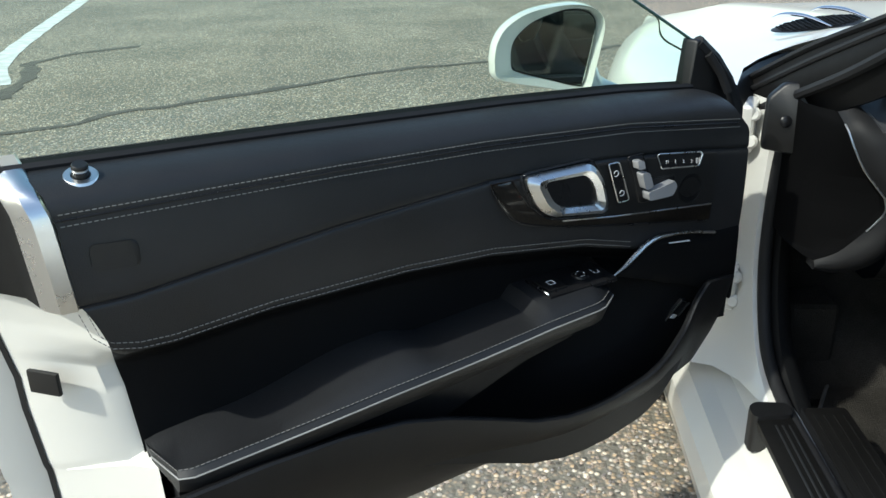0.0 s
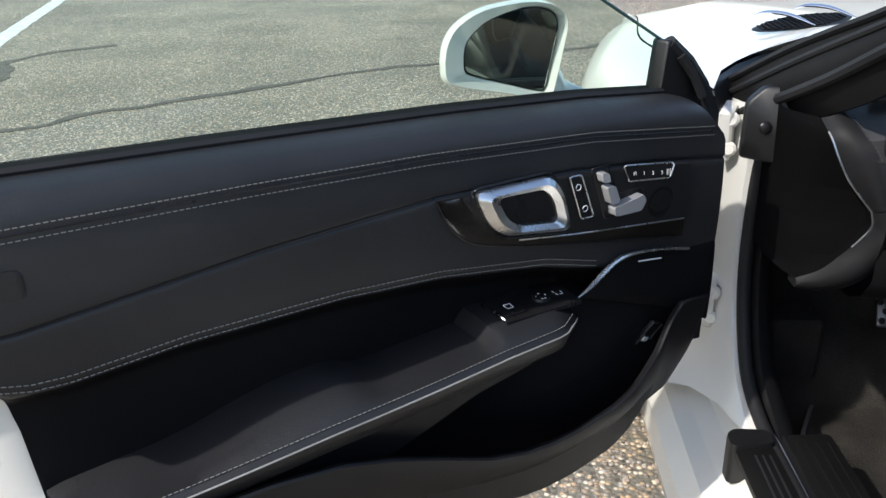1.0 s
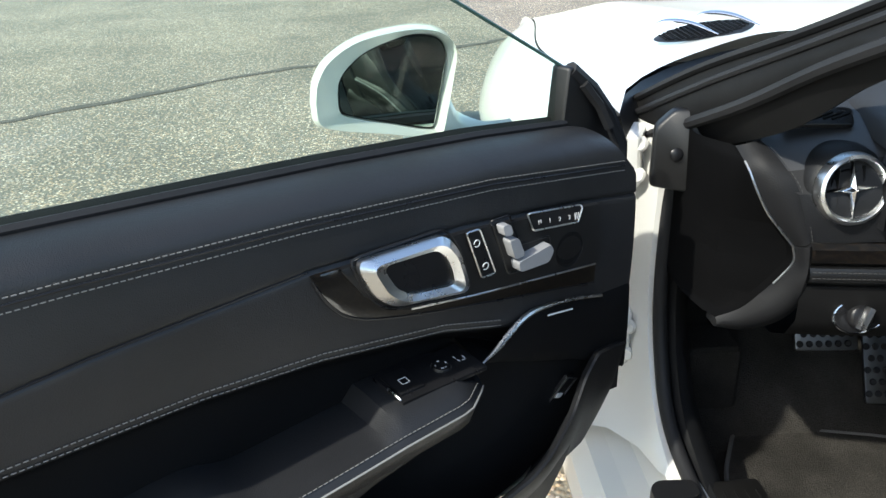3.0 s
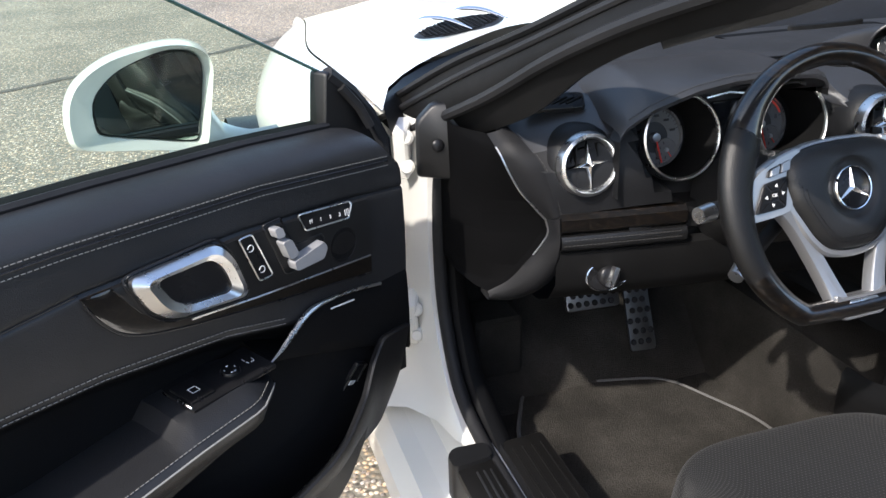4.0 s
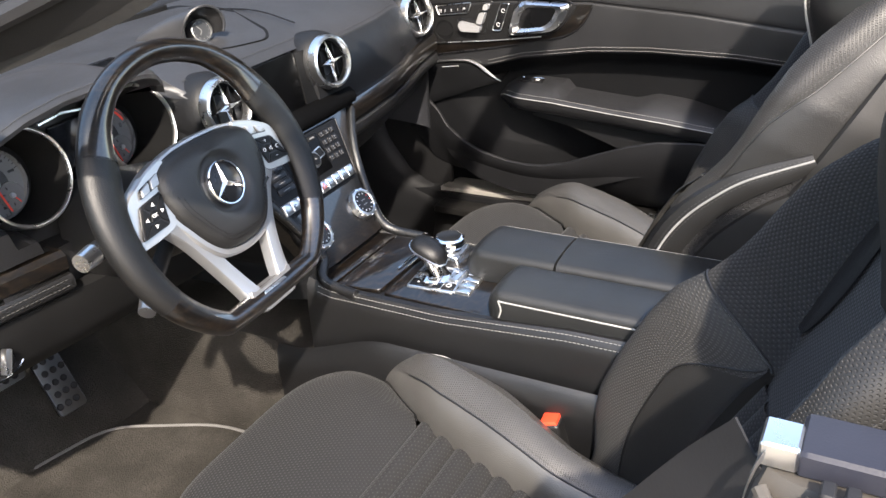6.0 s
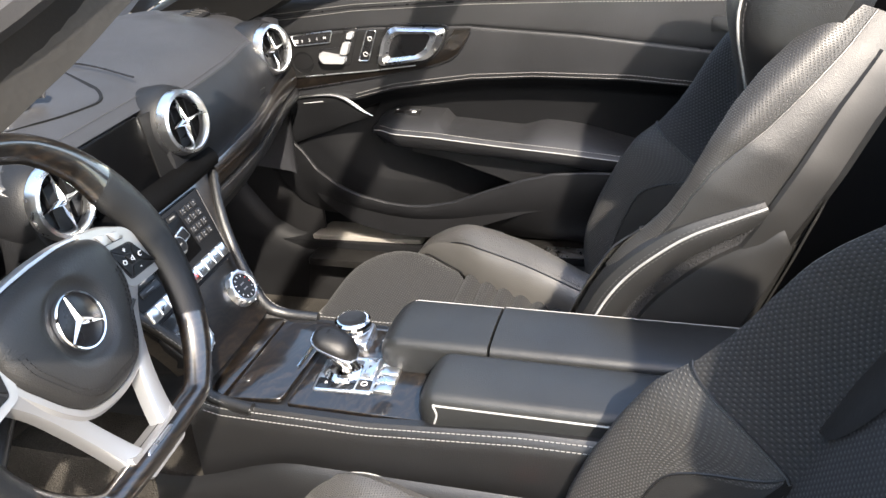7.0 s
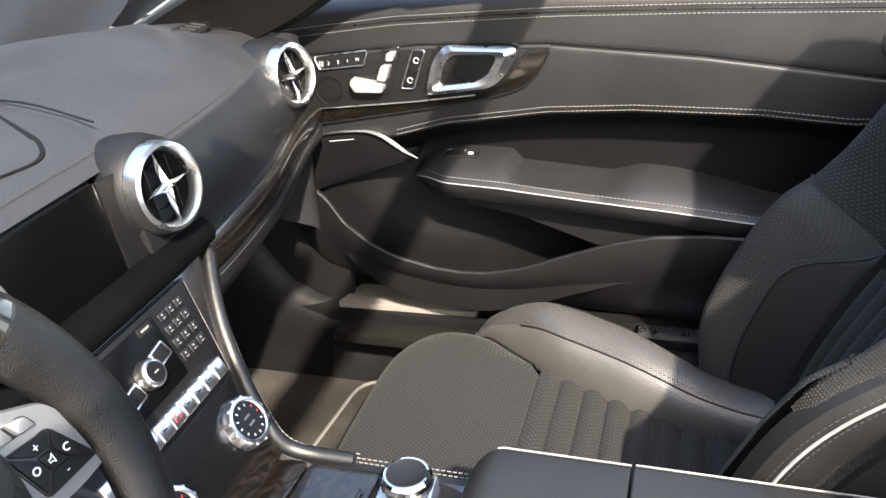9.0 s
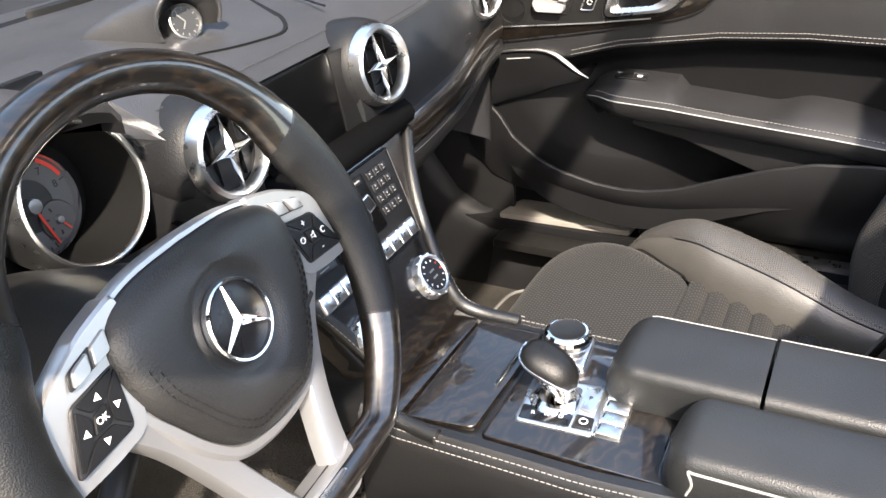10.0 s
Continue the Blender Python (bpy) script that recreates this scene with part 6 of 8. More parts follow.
    foot = part("spoke_foot", loft([[m @ Vector((p.x, p.y, z)) for p in bo] for z in (-0.014, 0.006)] + [[m @ Vector((p.x * 0.96, (p.y + 0.148) * 0.92 - 0.148, 0.0085)) for p in bo]]), SILVER, t, "silver foot of the spokes")
    bi = rounded([(-0.025, -0.141), (0.025, -0.141), (0.025, -0.158), (-0.025, -0.158)], 0.007, 4)
    part("foot_badge", slab(bi, 0.0035, m @ Matrix.Translation((0, 0, 0.0080)), 0.0015), SATIN, foot, "raised plain badge")
    part("badge_bar", block(-0.018, 0.018, -0.1515, -0.1475, 0.0112, 0.0120, 0.0003, 1, m), DARK, foot, "small unreadable script")
    part("column", sweep([m @ Vector((0, 0, -0.012)), m @ Vector((0, -0.005, -0.06)), m @ Vector((0, 0.0, -0.22))], [0.062, 0.058, 0.075], 24), BLACK, t, "black column cover")
    # stalks
    st = part("stalk", sweep([m @ Vector((-0.05, 0.005, -0.055)), m @ Vector((-0.130, 0.000, -0.052)), m @ Vector((-0.165, -0.002, -0.048))], [0.010, 0.010, 0.0125], 14), BLACK, t, "indicator stalk with a silver tip")
    part("stalk_tip", sweep([m @ Vector((-0.165, -0.002, -0.048)), m @ Vector((-0.187, -0.004, -0.045))], [0.0125, 0.0110], 16), SATIN, st)
    st = part("stalk", sweep([m @ Vector((-0.05, -0.03, -0.06)), m @ Vector((-0.11, -0.068, -0.055)), m @ Vector((-0.128, -0.080, -0.05))], [0.010, 0.010, 0.012], 14), BLACK, t, "cruise stalk with a silver tip")
    part("stalk_tip", sweep([m @ Vector((-0.125, -0.078, -0.052)), m @ Vector((-0.145, -0.090, -0.046))], [0.012, 0.010], 16), SATIN, st)


steering_wheel()


def light_switch():
    m = basis((-0.523, 0.082, 0.672), (0.05, -0.97, 0.22))
    t = thing("light_switch", "rotary headlamp switch with a chrome oval bezel", "switch", at=Matrix.Translation(m.translation))
    m = m.copy()
    m.translation = (0, 0, 0)
    o = [Vector((0.036 * math.cos(a), 0.023 * math.sin(a))) for a in np.linspace(0, math.tau, 32, endpoint=False)]
    part("plate", loft([[m @ Vector((p.x, p.y, 0)) for p in o], [m @ Vector((p.x * 0.96, p.y * 0.95, 0.006)) for p in o]]), SATIN_BLACK, t)
    part("bezel", sweep([m @ Vector((p.x, p.y, 0.005)) for p in o], 0.0015, 6, closed=True), CHROME, t)
    k = part("knob", turned([(0, 0.016), (0.013, 0.015), (0.0165, 0.012), (0.018, 0.004)], 28, m), SATIN_BLACK, t, "black rotary knob")
    part("grip", block(-0.004, 0.004, -0.016, 0.016, 0.014, 0.026, 0.002, 2, m @ pose(0, 0, 0, 0, 0, -28)), SATIN, k, "satin metal grip bar")
    part("brake_switch", block(0.045, 0.070, -0.004, 0.016, 0.0, 0.006, 0.002, 2, m), BLACK, t)
    part("key_mark", block(0.054, 0.060, 0.003, 0.0085, 0.006, 0.0066, 0, 1, m), MARKS, t)


light_switch()


# ---- pedals ----
def pedal(name, label, m, w, h, rows_n, cols_n):
    t = thing(name, label, "pedal", "pedals")
    part("plate", slab(rounded([(-w / 2, -h / 2), (w / 2, -h / 2), (w / 2 * 1.05, h / 2), (-w / 2 * 0.92, h / 2)], 0.008, 4), 0.006, m, 0.002), DIM_STEEL, t, "brushed steel pedal plate")
    for i in range(rows_n):
        for j in range(cols_n):
            x = (j + 0.5 + (0.25 if i % 2 else -0.25) * (cols_n > 2)) / cols_n * w * 0.9 - w * 0.45
            y = (i + 0.5) / rows_n * h * 0.92 - h * 0.46
            part("stud", turned([(0, 0.009), (0.0045, 0.009), (0.006, 0.0075), (0.0065, 0.005)], 12, m @ Matrix.Translation((x, y, 0))), RUBBER, t)
    part("arm", sweep([m @ Vector((0, 0.0, -0.004)), m @ Vector((0, h * 0.5, -0.03)), m @ Vector((0.0, h * 0.5 + 0.10, -0.03))], 0.009, 8), BLACK, t)


pedal("brake_pedal", "wide drilled steel brake pedal with rubber studs", basis((-0.383, 0.395, 0.463), (-0.05, -0.80, 0.60)), 0.112, 0.058, 3, 6)
pedal("accelerator_pedal", "long steel accelerator pedal with rubber studs", basis((-0.268, 0.412, 0.410), (-0.08, -0.86, 0.51)), 0.054, 0.185, 8, 3)
rest = part("foot_rest", block(-0.62, -0.52, 0.40, 0.50, 0.28, 0.44, 0.02, 3), CARPET)
tagged(rest, "carpeted foot rest in the driver's footwell", "foot rest")


# ---- centre stack ----
CX = 0.018


def centre_stack():
    t = thing("centre_stack", "centre stack with dark screen, radio keys and climate panel", "centre stack")
    # screen between the vents, with a fine grille beside it
    m = basis((0.030, 0.050, 0.862), (-0.02, -0.985, 0.17))
    part("screen", slab(rounded([(-0.074, -0.050), (0.060, -0.050), (0.063, 0.040), (-0.074, 0.040)], 0.003, 3), 0.004, m, 0.001), DULL_SCREEN, t, "dark unlit screen")
    gr = part("screen_side", slab(rounded([(0.0625, -0.050), (0.108, -0.050), (0.108, 0.036), (0.0655, 0.038)], 0.002, 3), 0.0035, m, 0.0005), TRIM, t, "fine grille beside the screen")
    holes = bmesh.new()
    for i in range(16):
        for j in range(32):
            x, y = 0.068 + i * 0.0024 + (j % 2) * 0.0012, -0.047 + j * 0.0026
            holes.faces.new([holes.verts.new(m @ Vector((x + 0.0006 * math.cos(a), y + 0.0006 * math.sin(a), 0.0037))) for a in (0, 1.57, 3.14, 4.71)])
    part("grille_dots", holes, KEY, gr, fix=False)
    # padded ledge under the screen, in the shade-darkened trim
    rows = []
    for x in np.linspace(-0.158, 0.215, 26):
        e = 0.006 * smooth_step(abs(x - 0.03), 0.10, 0.19)
        rows.append([Vector((x, y + e, z)) for y, z in ((0.062, 0.816), (0.040, 0.8145), (0.026, 0.811), (0.016, 0.803), (0.013, 0.794), (0.016, 0.785), (0.028, 0.777), (0.050, 0.772))])
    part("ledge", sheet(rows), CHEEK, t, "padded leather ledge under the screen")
    # sloping face: frame with y up the slope
    n = Vector((0, -0.855, 0.52)).normalized()
    f = basis((CX + 0.012, 0.026, 0.766), n)

    def F(x, y, z=0.0):
        return f @ Vector((x, y, z))
    HW = [(-0.200, 0.083), (-0.165, 0.086), (-0.131, 0.094), (-0.10, 0.105), (-0.075, 0.116), (-0.052, 0.129), (-0.028, 0.146), (-0.005, 0.166), (0.014, 0.184)]
    rows = []
    for y in np.linspace(0.014, -0.200, 30):
        w = lerp_table(y, HW)
        rows.append([F(-w, y, -0.05), F(-w, y, -0.006)] + [F(w * q, y, 0.004 * (1 - abs(q) ** 6) - 0.002) for q in np.linspace(-0.985, 0.985, 15)] + [F(w, y, -0.006), F(w, y, -0.05)])
    part("stack_panel", sheet(rows), WOOD, t, "glossy dark wood stack surround")
    radio = part("radio", slab(rounded([(-0.112, -0.099), (0.086, -0.099), (0.116, 0.006), (-0.116, 0.006)], 0.005, 3), 0.006, f @ Matrix.Translation((0, 0, 0.001)), 0.0015), KEY, t, "radio unit with number keys")
    part("radio_edge", sweep([F(p.x, p.y, 0.0062) for p in rounded([(-0.113, -0.100), (0.087, -0.100), (0.117, 0.007), (-0.117, 0.007)], 0.005, 3)], 0.0010, 6, closed=True), SATIN_BLACK, t)
    part("radio_display", slab(rounded([(-0.052, -0.066), (0.044, -0.066), (0.052, 0.000), (-0.056, 0.000)], 0.003, 3), 0.002, f @ Matrix.Translation((0, 0, 0.0058)), 0.0005), DULL_SCREEN, t, "dark radio display")
    part("clear_key", slab(rounded([(0.024, -0.010), (0.045, -0.010), (0.046, -0.001), (0.025, -0.001)], 0.0015, 2), 0.003, f @ Matrix.Translation((0, 0, 0.0058)), 0.0006), DARK, t)
    part("key_mark", block(0.029, 0.041, -0.0068, -0.0048, 0.0088, 0.0092, 0, 1, f), DIM_MARK, t)
    kf = f @ Matrix.Translation((0.003, -0.039, 0.003))
    kn = part("volume_knob", turned([(0, 0.018), (0.0110, 0.018), (0.0132, 0.0165), (0.0142, 0.013), (0.0142, 0.006), (0.0150, 0.003)], 40, kf), SATIN, t, "satin volume knob")
    part("knob_face", turned([(0, 0.0187), (0.0100, 0.0187), (0.0106, 0.0170)], 32, kf), KEY, kn)
    part("key_mark", block(-0.003, 0.003, -0.0008, 0.0008, 0.0187, 0.0190, 0, 1, kf), DIM_MARK, kn)
    for s in (-1, 1):
        q = f @ Matrix.Translation((0.003 + s * 0.027, -0.039 + s * 0.006, 0.0062)) @ pose(0, 0, 0, 0, 0, 8)
        sk = part("seek_key", slab(rounded([(-0.012, -0.009), (0.012, -0.009), (0.012, 0.009), (-0.012, 0.009)], 0.003, 3), 0.004, q, 0.001), SATIN, t)
        part("seek_face", slab(rounded([(-0.010, -0.007), (0.010, -0.007), (0.010, 0.007), (-0.010, 0.007)], 0.002, 3), 0.0047, q, 0.001), KEY, sk)
    # number keys at one side, wide function keys at the other
    for i in range(4):
        for j in range(3):
            x, y = 0.0620 + j * 0.0140 - i * 0.0024, -0.0085 - i * 0.0142
            q = f @ Matrix.Translation((x, y, 0.0058))
            ky = part("radio_key", slab(rounded([(-0.0058, -0.0052), (0.0058, -0.0052), (0.0062, 0.0052), (-0.0054, 0.0052)], 0.0014, 2), 0.0034, q, 0.0010), SATIN_BLACK, t)
            part("key_mark", block(-0.0022, 0.0022, -0.0028, -0.0020, 0.0034, 0.0037, 0, 1, q), DIM_MARK, ky)
            part("key_mark", block(-0.0008, 0.0008, 0.0002, 0.0026, 0.0034, 0.0037, 0, 1, q), DIM_MARK, ky)
    for i in range(5):
        q = f @ Matrix.Translation((-0.082 + 0.001 * i, -0.007 - i * 0.0125, 0.0058))
        ky = part("radio_key", slab(rounded([(-0.020, -0.0050), (0.020, -0.0050), (0.020, 0.0050), (-0.020, 0.0050)], 0.0014, 2), 0.0034, q, 0.0010), SATIN_BLACK, t)
        part("key_mark", block(-0.009, 0.007, -0.0006, 0.0006, 0.0034, 0.0037, 0, 1, q), DIM_MARK, ky)
    for k in range(10):
        q = f @ Matrix.Translation((0.0738 - k * 0.0195, -0.0845, 0.0045))
        ky = part("silver_key", slab(rounded([(-0.0094, -0.0095), (0.0090, -0.0095), (0.0094, 0.0095), (-0.0090, 0.0095)], 0.0016, 3), 0.0075, q, 0.0018), SATIN, t, "satin silver key")
        if k == 4:
            part("hazard_mark", sweep([q @ Vector((a, b, 0.0078)) for a, b in ((-0.0048, -0.004), (0.0048, -0.004), (0, 0.0045))], 0.0006, 5, closed=True), ORANGE, ky)
        elif 0 < k < 9:
            part("key_mark", block(-0.0026, 0.0026, -0.0007, 0.0007, 0.0075, 0.0078, 0, 1, q), DARK, ky)
    # climate panel
    n2 = Vector((0, -0.80, 0.60)).normalized()
    g = basis((0.024, -0.043, 0.636), n2)
    cp = [(-0.090, -0.036), (0.086, -0.036), (0.096, 0.034), (-0.100, 0.034)]
    part("climate_panel", slab(rounded(cp, 0.008, 4), 0.008, g @ Matrix.Translation((0, 0, -0.002)), 0.002), KEY, t, "climate panel with two dials")
    part("climate_display", slab(rounded([(-0.034, -0.005), (0.034, -0.005), (0.034, 0.010), (-0.034, 0.010)], 0.002, 2), 0.0012, g @ Matrix.Translation((0, 0, 0.006)), 0.0004), DULL_SCREEN, t)
    part("panel_line", sweep([g @ Vector((-0.034, 0.0295, 0.0068)), g @ Vector((0.036, 0.0295, 0.0068))], 0.0011, 5), CHROME, t, "thin chrome line")
    for row, y in enumerate((0.020, -0.0175)):
        for k in range(5):
            q = g @ Matrix.Translation((-0.0270 + k * 0.0138, y, 0.0055))
            ky = part("climate_key", slab(rounded([(-0.0060, -0.0058), (0.0060, -0.0058), (0.0060, 0.0058), (-0.0060, 0.0058)], 0.0012, 2), 0.0028, q, 0.0008), SATIN_BLACK, t)
            part("key_mark", block(-0.0032, 0.0032, -0.0009, 0.0009, 0.0028, 0.0031, 0, 1, q), DIM_MARK, ky)
    for x in (-0.064, 0.066):
        q = g @ Matrix.Translation((x, 0.001, 0.004))
        d = part("climate_dial", turned([(0.0200, 0.0165), (0.0215, 0.0185), (0.0245, 0.0180), (0.0262, 0.0150), (0.0268, 0.008), (0.0285, 0.0)], 44, q), SATIN, t, "knurled silver temperature dial")
        part("dial_face", turned([(0, 0.0168), (0.0200, 0.0168), (0.0208, 0.0150)], 36, q), SATIN_BLACK, d)
        for k in range(24):
            a = radians(15 * k)
            c = Vector((0.0255 * math.cos(a), 0.0255 * math.sin(a), 0.0135))
            if k % 2 == 0:
                part("knurl", block(-0.0012, 0.0012, -0.0018, 0.0018, -0.0050, 0.0040, 0.0005, 1, q @ Matrix.Translation(c) @ pose(0, 0, 0, 0, 0, 15 * k)), SATIN, d)
        for k in range(12):
            part("dial_mark", block(-0.0008, 0.0008, 0.0145, 0.0172, 0.0169, 0.0174, 0, 1, q @ pose(0, 0, 0, 0, 0, 30 * k)), ORANGE if k in (9, 10) else MARKS, d)
        for dy in (-0.004, 0.004):
            part("dial_word", block(-0.0048, 0.0048, dy - 0.0011, dy + 0.0011, 0.0168, 0.0172, 0, 1, q), DIM_MARK, d)
    # rounded leather edge beside the stack, running down on to the console, and the wall below it
    for s in (-1, 1):
        path = [F(s * lerp_table(y, HW), y, 0.000) for y in np.linspace(0.012, -0.185, 18)]
        path += [Vector((CX + s * 0.099, -0.082, 0.594)), Vector((CX + s * 0.104, -0.105, 0.585)), Vector((CX + s * 0.108, -0.15, 0.581))]
        path = curve(path, 60)
        part("edge_roll", sweep(path, 0.0085, 10), LEATHER, t, "leather edge of the stack")
        part("stitching", dashes([[p + Vector((s * 0.0065, -0.004, 0.004)) for p in path]]), THREAD, t)
        rows = [[p, p + Vector((s * 0.002, 0.012, -0.004)), p + Vector((0, 0.05, -0.02)), Vector((p.x - s * 0.004, p.y + 0.14, p.z - 0.04)), Vector((p.x - s * 0.006, max(p.y + 0.3, 0.35), p.z - 0.05))] for p in path]
        part("side_wall", sheet(rows), DARK, t, "dark side of the stack")
    # bright tip where the wood strip meets the stack
    part("strip_tip", block(-0.003, 0.003, -0.003, 0.005, -0.008, 0.008, 0.0015, 2, pose(0.236, 0.040, 0.773, 0, -28, 0)), CHROME, t, "chrome end of the wood strip")


centre_stack()


# ---- centre console ----
def console():
    t = thing("centre_console", "centre console with glossy wood top and stitched leather sides", "console")
    ys = np.linspace(-0.06, -0.95, 40)

    def top_z(y):
        return float(np.interp(-y, [0.06, 0.10, 0.3, 0.5, 0.95], [0.592, 0.580, 0.580, 0.600, 0.610]))
    rows = []
    for y in ys:
        z = top_z(y)
        hw = 0.108 + 0.006 * smooth_step(-y, 0.2, 0.6)
        rows.append([(CX - hw - 0.012, y, 0.40), (CX - hw - 0.010, y, z - 0.055), (CX - hw - 0.007, y, z - 0.025), (CX - hw - 0.004, y, z - 0.008), (CX - hw + 0.004, y, z + 0.001), (CX - hw + 0.014, y, z + 0.0015), (CX - hw + 0.018, y, z - 0.004), (CX + hw - 0.018, y, z - 0.004), (CX + hw - 0.014, y, z + 0.0015), (CX + hw - 0.004, y, z + 0.001), (CX + hw + 0.004, y, z - 0.008), (CX + hw + 0.007, y, z - 0.025), (CX + hw + 0.010, y, z - 0.055), (CX + hw + 0.012, y, 0.40)])
    part("console_body", sheet(rows), LEATHER, t, "leather clad console body")
    lines = []
    for s in (-1, 1):
        for off in (0.0, 0.009):
            lines.append([Vector((CX + s * (0.112 + 0.006 * smooth_step(-y, 0.2, 0.6)) + s * (0.001 + off * 0.35), y, top_z(y) + 0.0005 - off)) for y in ys[1:]])
    part("stitching", dashes(lines), THREAD, t)
    # lower side cushion, with its curved upper edge
    for s in (-1, 1):
        rows = []
        for y in np.linspace(0.0, -0.70, 30):
            ztop = 0.47 + 0.055 * smooth_step(-y, 0.02, 0.22)
            x = CX + s * 0.130
            rows.append([(x + s * 0.004, y, ztop), (x + s * 0.012, y, ztop - 0.008), (x + s * 0.016, y, ztop - 0.04), (x + s * 0.014, y, 0.36), (x, y, 0.27)])
        part("side_cushion", sheet(rows), LEATHER, t, "padded leather console side")
    # wood top plates
    def plate(pts, z, mat, nm, lab="", d=0.006, r=0.008, parent=None):
        return part(nm, slab(rounded(pts, r, 4), d, Matrix.Translation((0, 0, z)), 0.0015), mat, parent or t, lab)
    plate([(-0.078, -0.078), (0.112, -0.066), (0.112, -0.105), (-0.078, -0.100)], 0.578, WOOD, "wood_front", "glossy wood front piece")
    cover = plate([(-0.076, -0.104), (0.112, -0.108), (0.112, -0.186), (-0.066, -0.180)], 0.578, WOOD, "tray_cover", "glossy dark wood tray cover")
    part("cover_bar", sweep([Vector((0.000, -0.174, 0.5865)), Vector((0.082, -0.176, 0.5865))], 0.0022, 6), CHROME, cover, "chrome grip bar")
    plate([(-0.072, -0.188), (0.112, -0.193), (0.112, -0.44), (-0.072, -0.44)], 0.577, WOOD, "wood_plate", "glossy dark wood selector surround")
    gp = plate([(-0.042, -0.212), (0.030, -0.206), (0.041, -0.287), (-0.036, -0.292)], 0.582, SATIN, "selector_plate", "silver selector plate", 0.004, 0.006)
    plate([(-0.010, -0.214), (0.024, -0.211), (0.030, -0.262), (-0.006, -0.264)], 0.5857, DIM_STEEL, "lever_well", "", 0.0012, 0.006, gp)
    plate([(-0.038, -0.215), (-0.016, -0.212), (-0.014, -0.266), (-0.034, -0.267)], 0.5857, SCREEN, "selector_strip", "", 0.0012, 0.003, gp)
    plate([(-0.033, -0.269), (-0.013, -0.268), (-0.013, -0.287), (-0.031, -0.289)], 0.5857, SATIN_BLACK, "mode_key", "", 0.003, 0.002, gp)
    part("mode_mark", sweep([(-0.0225 + 0.0042 * math.cos(a), -0.2785 + 0.0042 * math.sin(a), 0.589) for a in np.linspace(0, math.tau, 9)[:-1]], 0.0006, 5, closed=True), MARKS, gp)
    for k, ch in enumerate("RND"):
        letters("gear_mark", ch, 0.0065, Matrix.Translation((-0.0265 + 0.0022 * k, -0.227 - 0.014 * k, 0.5873)) @ pose(0, 0, 0, 0, 0, -80), MARKS, gp)
    for j in range(4):
        x0 = 0.0385 - 0.0182 * j
        key = plate([(x0, -0.2885 - 0.001 * j), (x0 - 0.0170, -0.2893 - 0.001 * j), (x0 - 0.0162, -0.316 - 0.0008 * j), (x0 - 0.0008, -0.3155 - 0.0008 * j)], 0.582, SATIN, "plate_key", "", 0.0065, 0.0022, gp)
        part("key_mark", block(x0 - 0.011, x0 - 0.004, -0.2925 - 0.001 * j, -0.2913 - 0.001 * j, 0.5884, 0.5889, 0, 1), KEY, key)
    plate([(0.031, -0.265), (-0.006, -0.268), (-0.009, -0.285), (0.032, -0.2835)], 0.5857, SATIN, "park_key", "", 0.0045, 0.003, gp)
    letters("park_mark", "P", 0.008, Matrix.Translation((0.012, -0.275, 0.5904)) @ pose(0, 0, 0, 0, 0, -80), DARK, gp)
    return t


console()


def gear_lever():
    t = thing("gear_selector", "short gear selector with satin stem and leather-topped knob", "gear selector", at=pose(0.002, -0.241, 0.586))
    part("stem", sweep(curve([(0.004, -0.004, 0), (0.002, -0.002, 0.014), (-0.002, 0.003, 0.028), (-0.004, 0.007, 0.042)], 12), [0.019, 0.017, 0.0155, 0.0145, 0.0138, 0.0135, 0.0135, 0.014, 0.015, 0.016, 0.0165, 0.0165], 20), CHROME, t, "bright metal stem")
    d = Vector((0.10, 0.93, 0.34)).normalized()
    sd = d.cross(Vector((0, 0, 1))).normalized()
    upv = sd.cross(d)
    c = Vector((-0.005, 0.004, 0.047))

    def body(lo, hi, grow):
        rings = []
        for s in np.linspace(-1, 1, 19):
            k = max(0.0, 1 - abs(s) ** 2.6) ** 0.5 + 0.02
            wide = 0.0225 * (1 + 0.10 * s)
            droop = -0.007 * max(0.0, -s) ** 2
            rings.append([c + d * (0.033 * grow * s) + sd * (wide * grow * k * math.cos(a)) + upv * ((hi if math.sin(a) > 0 else lo) * k * math.sin(a) + droop) for a in np.linspace(0, math.tau, 28, endpoint=False)])
        return loft(rings)
    kn = part("knob", body(0.004, 0.016, 1.0), GRIP, t, "black leather knob")
    part("knob_base", body(0.011, 0.001, 1.03), SATIN, kn, "satin metal underside")
    for k in range(3):
        o = c + d * (0.014 - 0.006 * k) + upv * 0.0156
        part("knob_mark", sweep([o - sd * 0.004, o + sd * 0.004], 0.0005, 5), KEY, kn)
    part("boot_plate", turned([(0.017, 0.006), (0.023, 0.003), (0.027, 0.0)], 28), CHROME, t)


gear_lever()


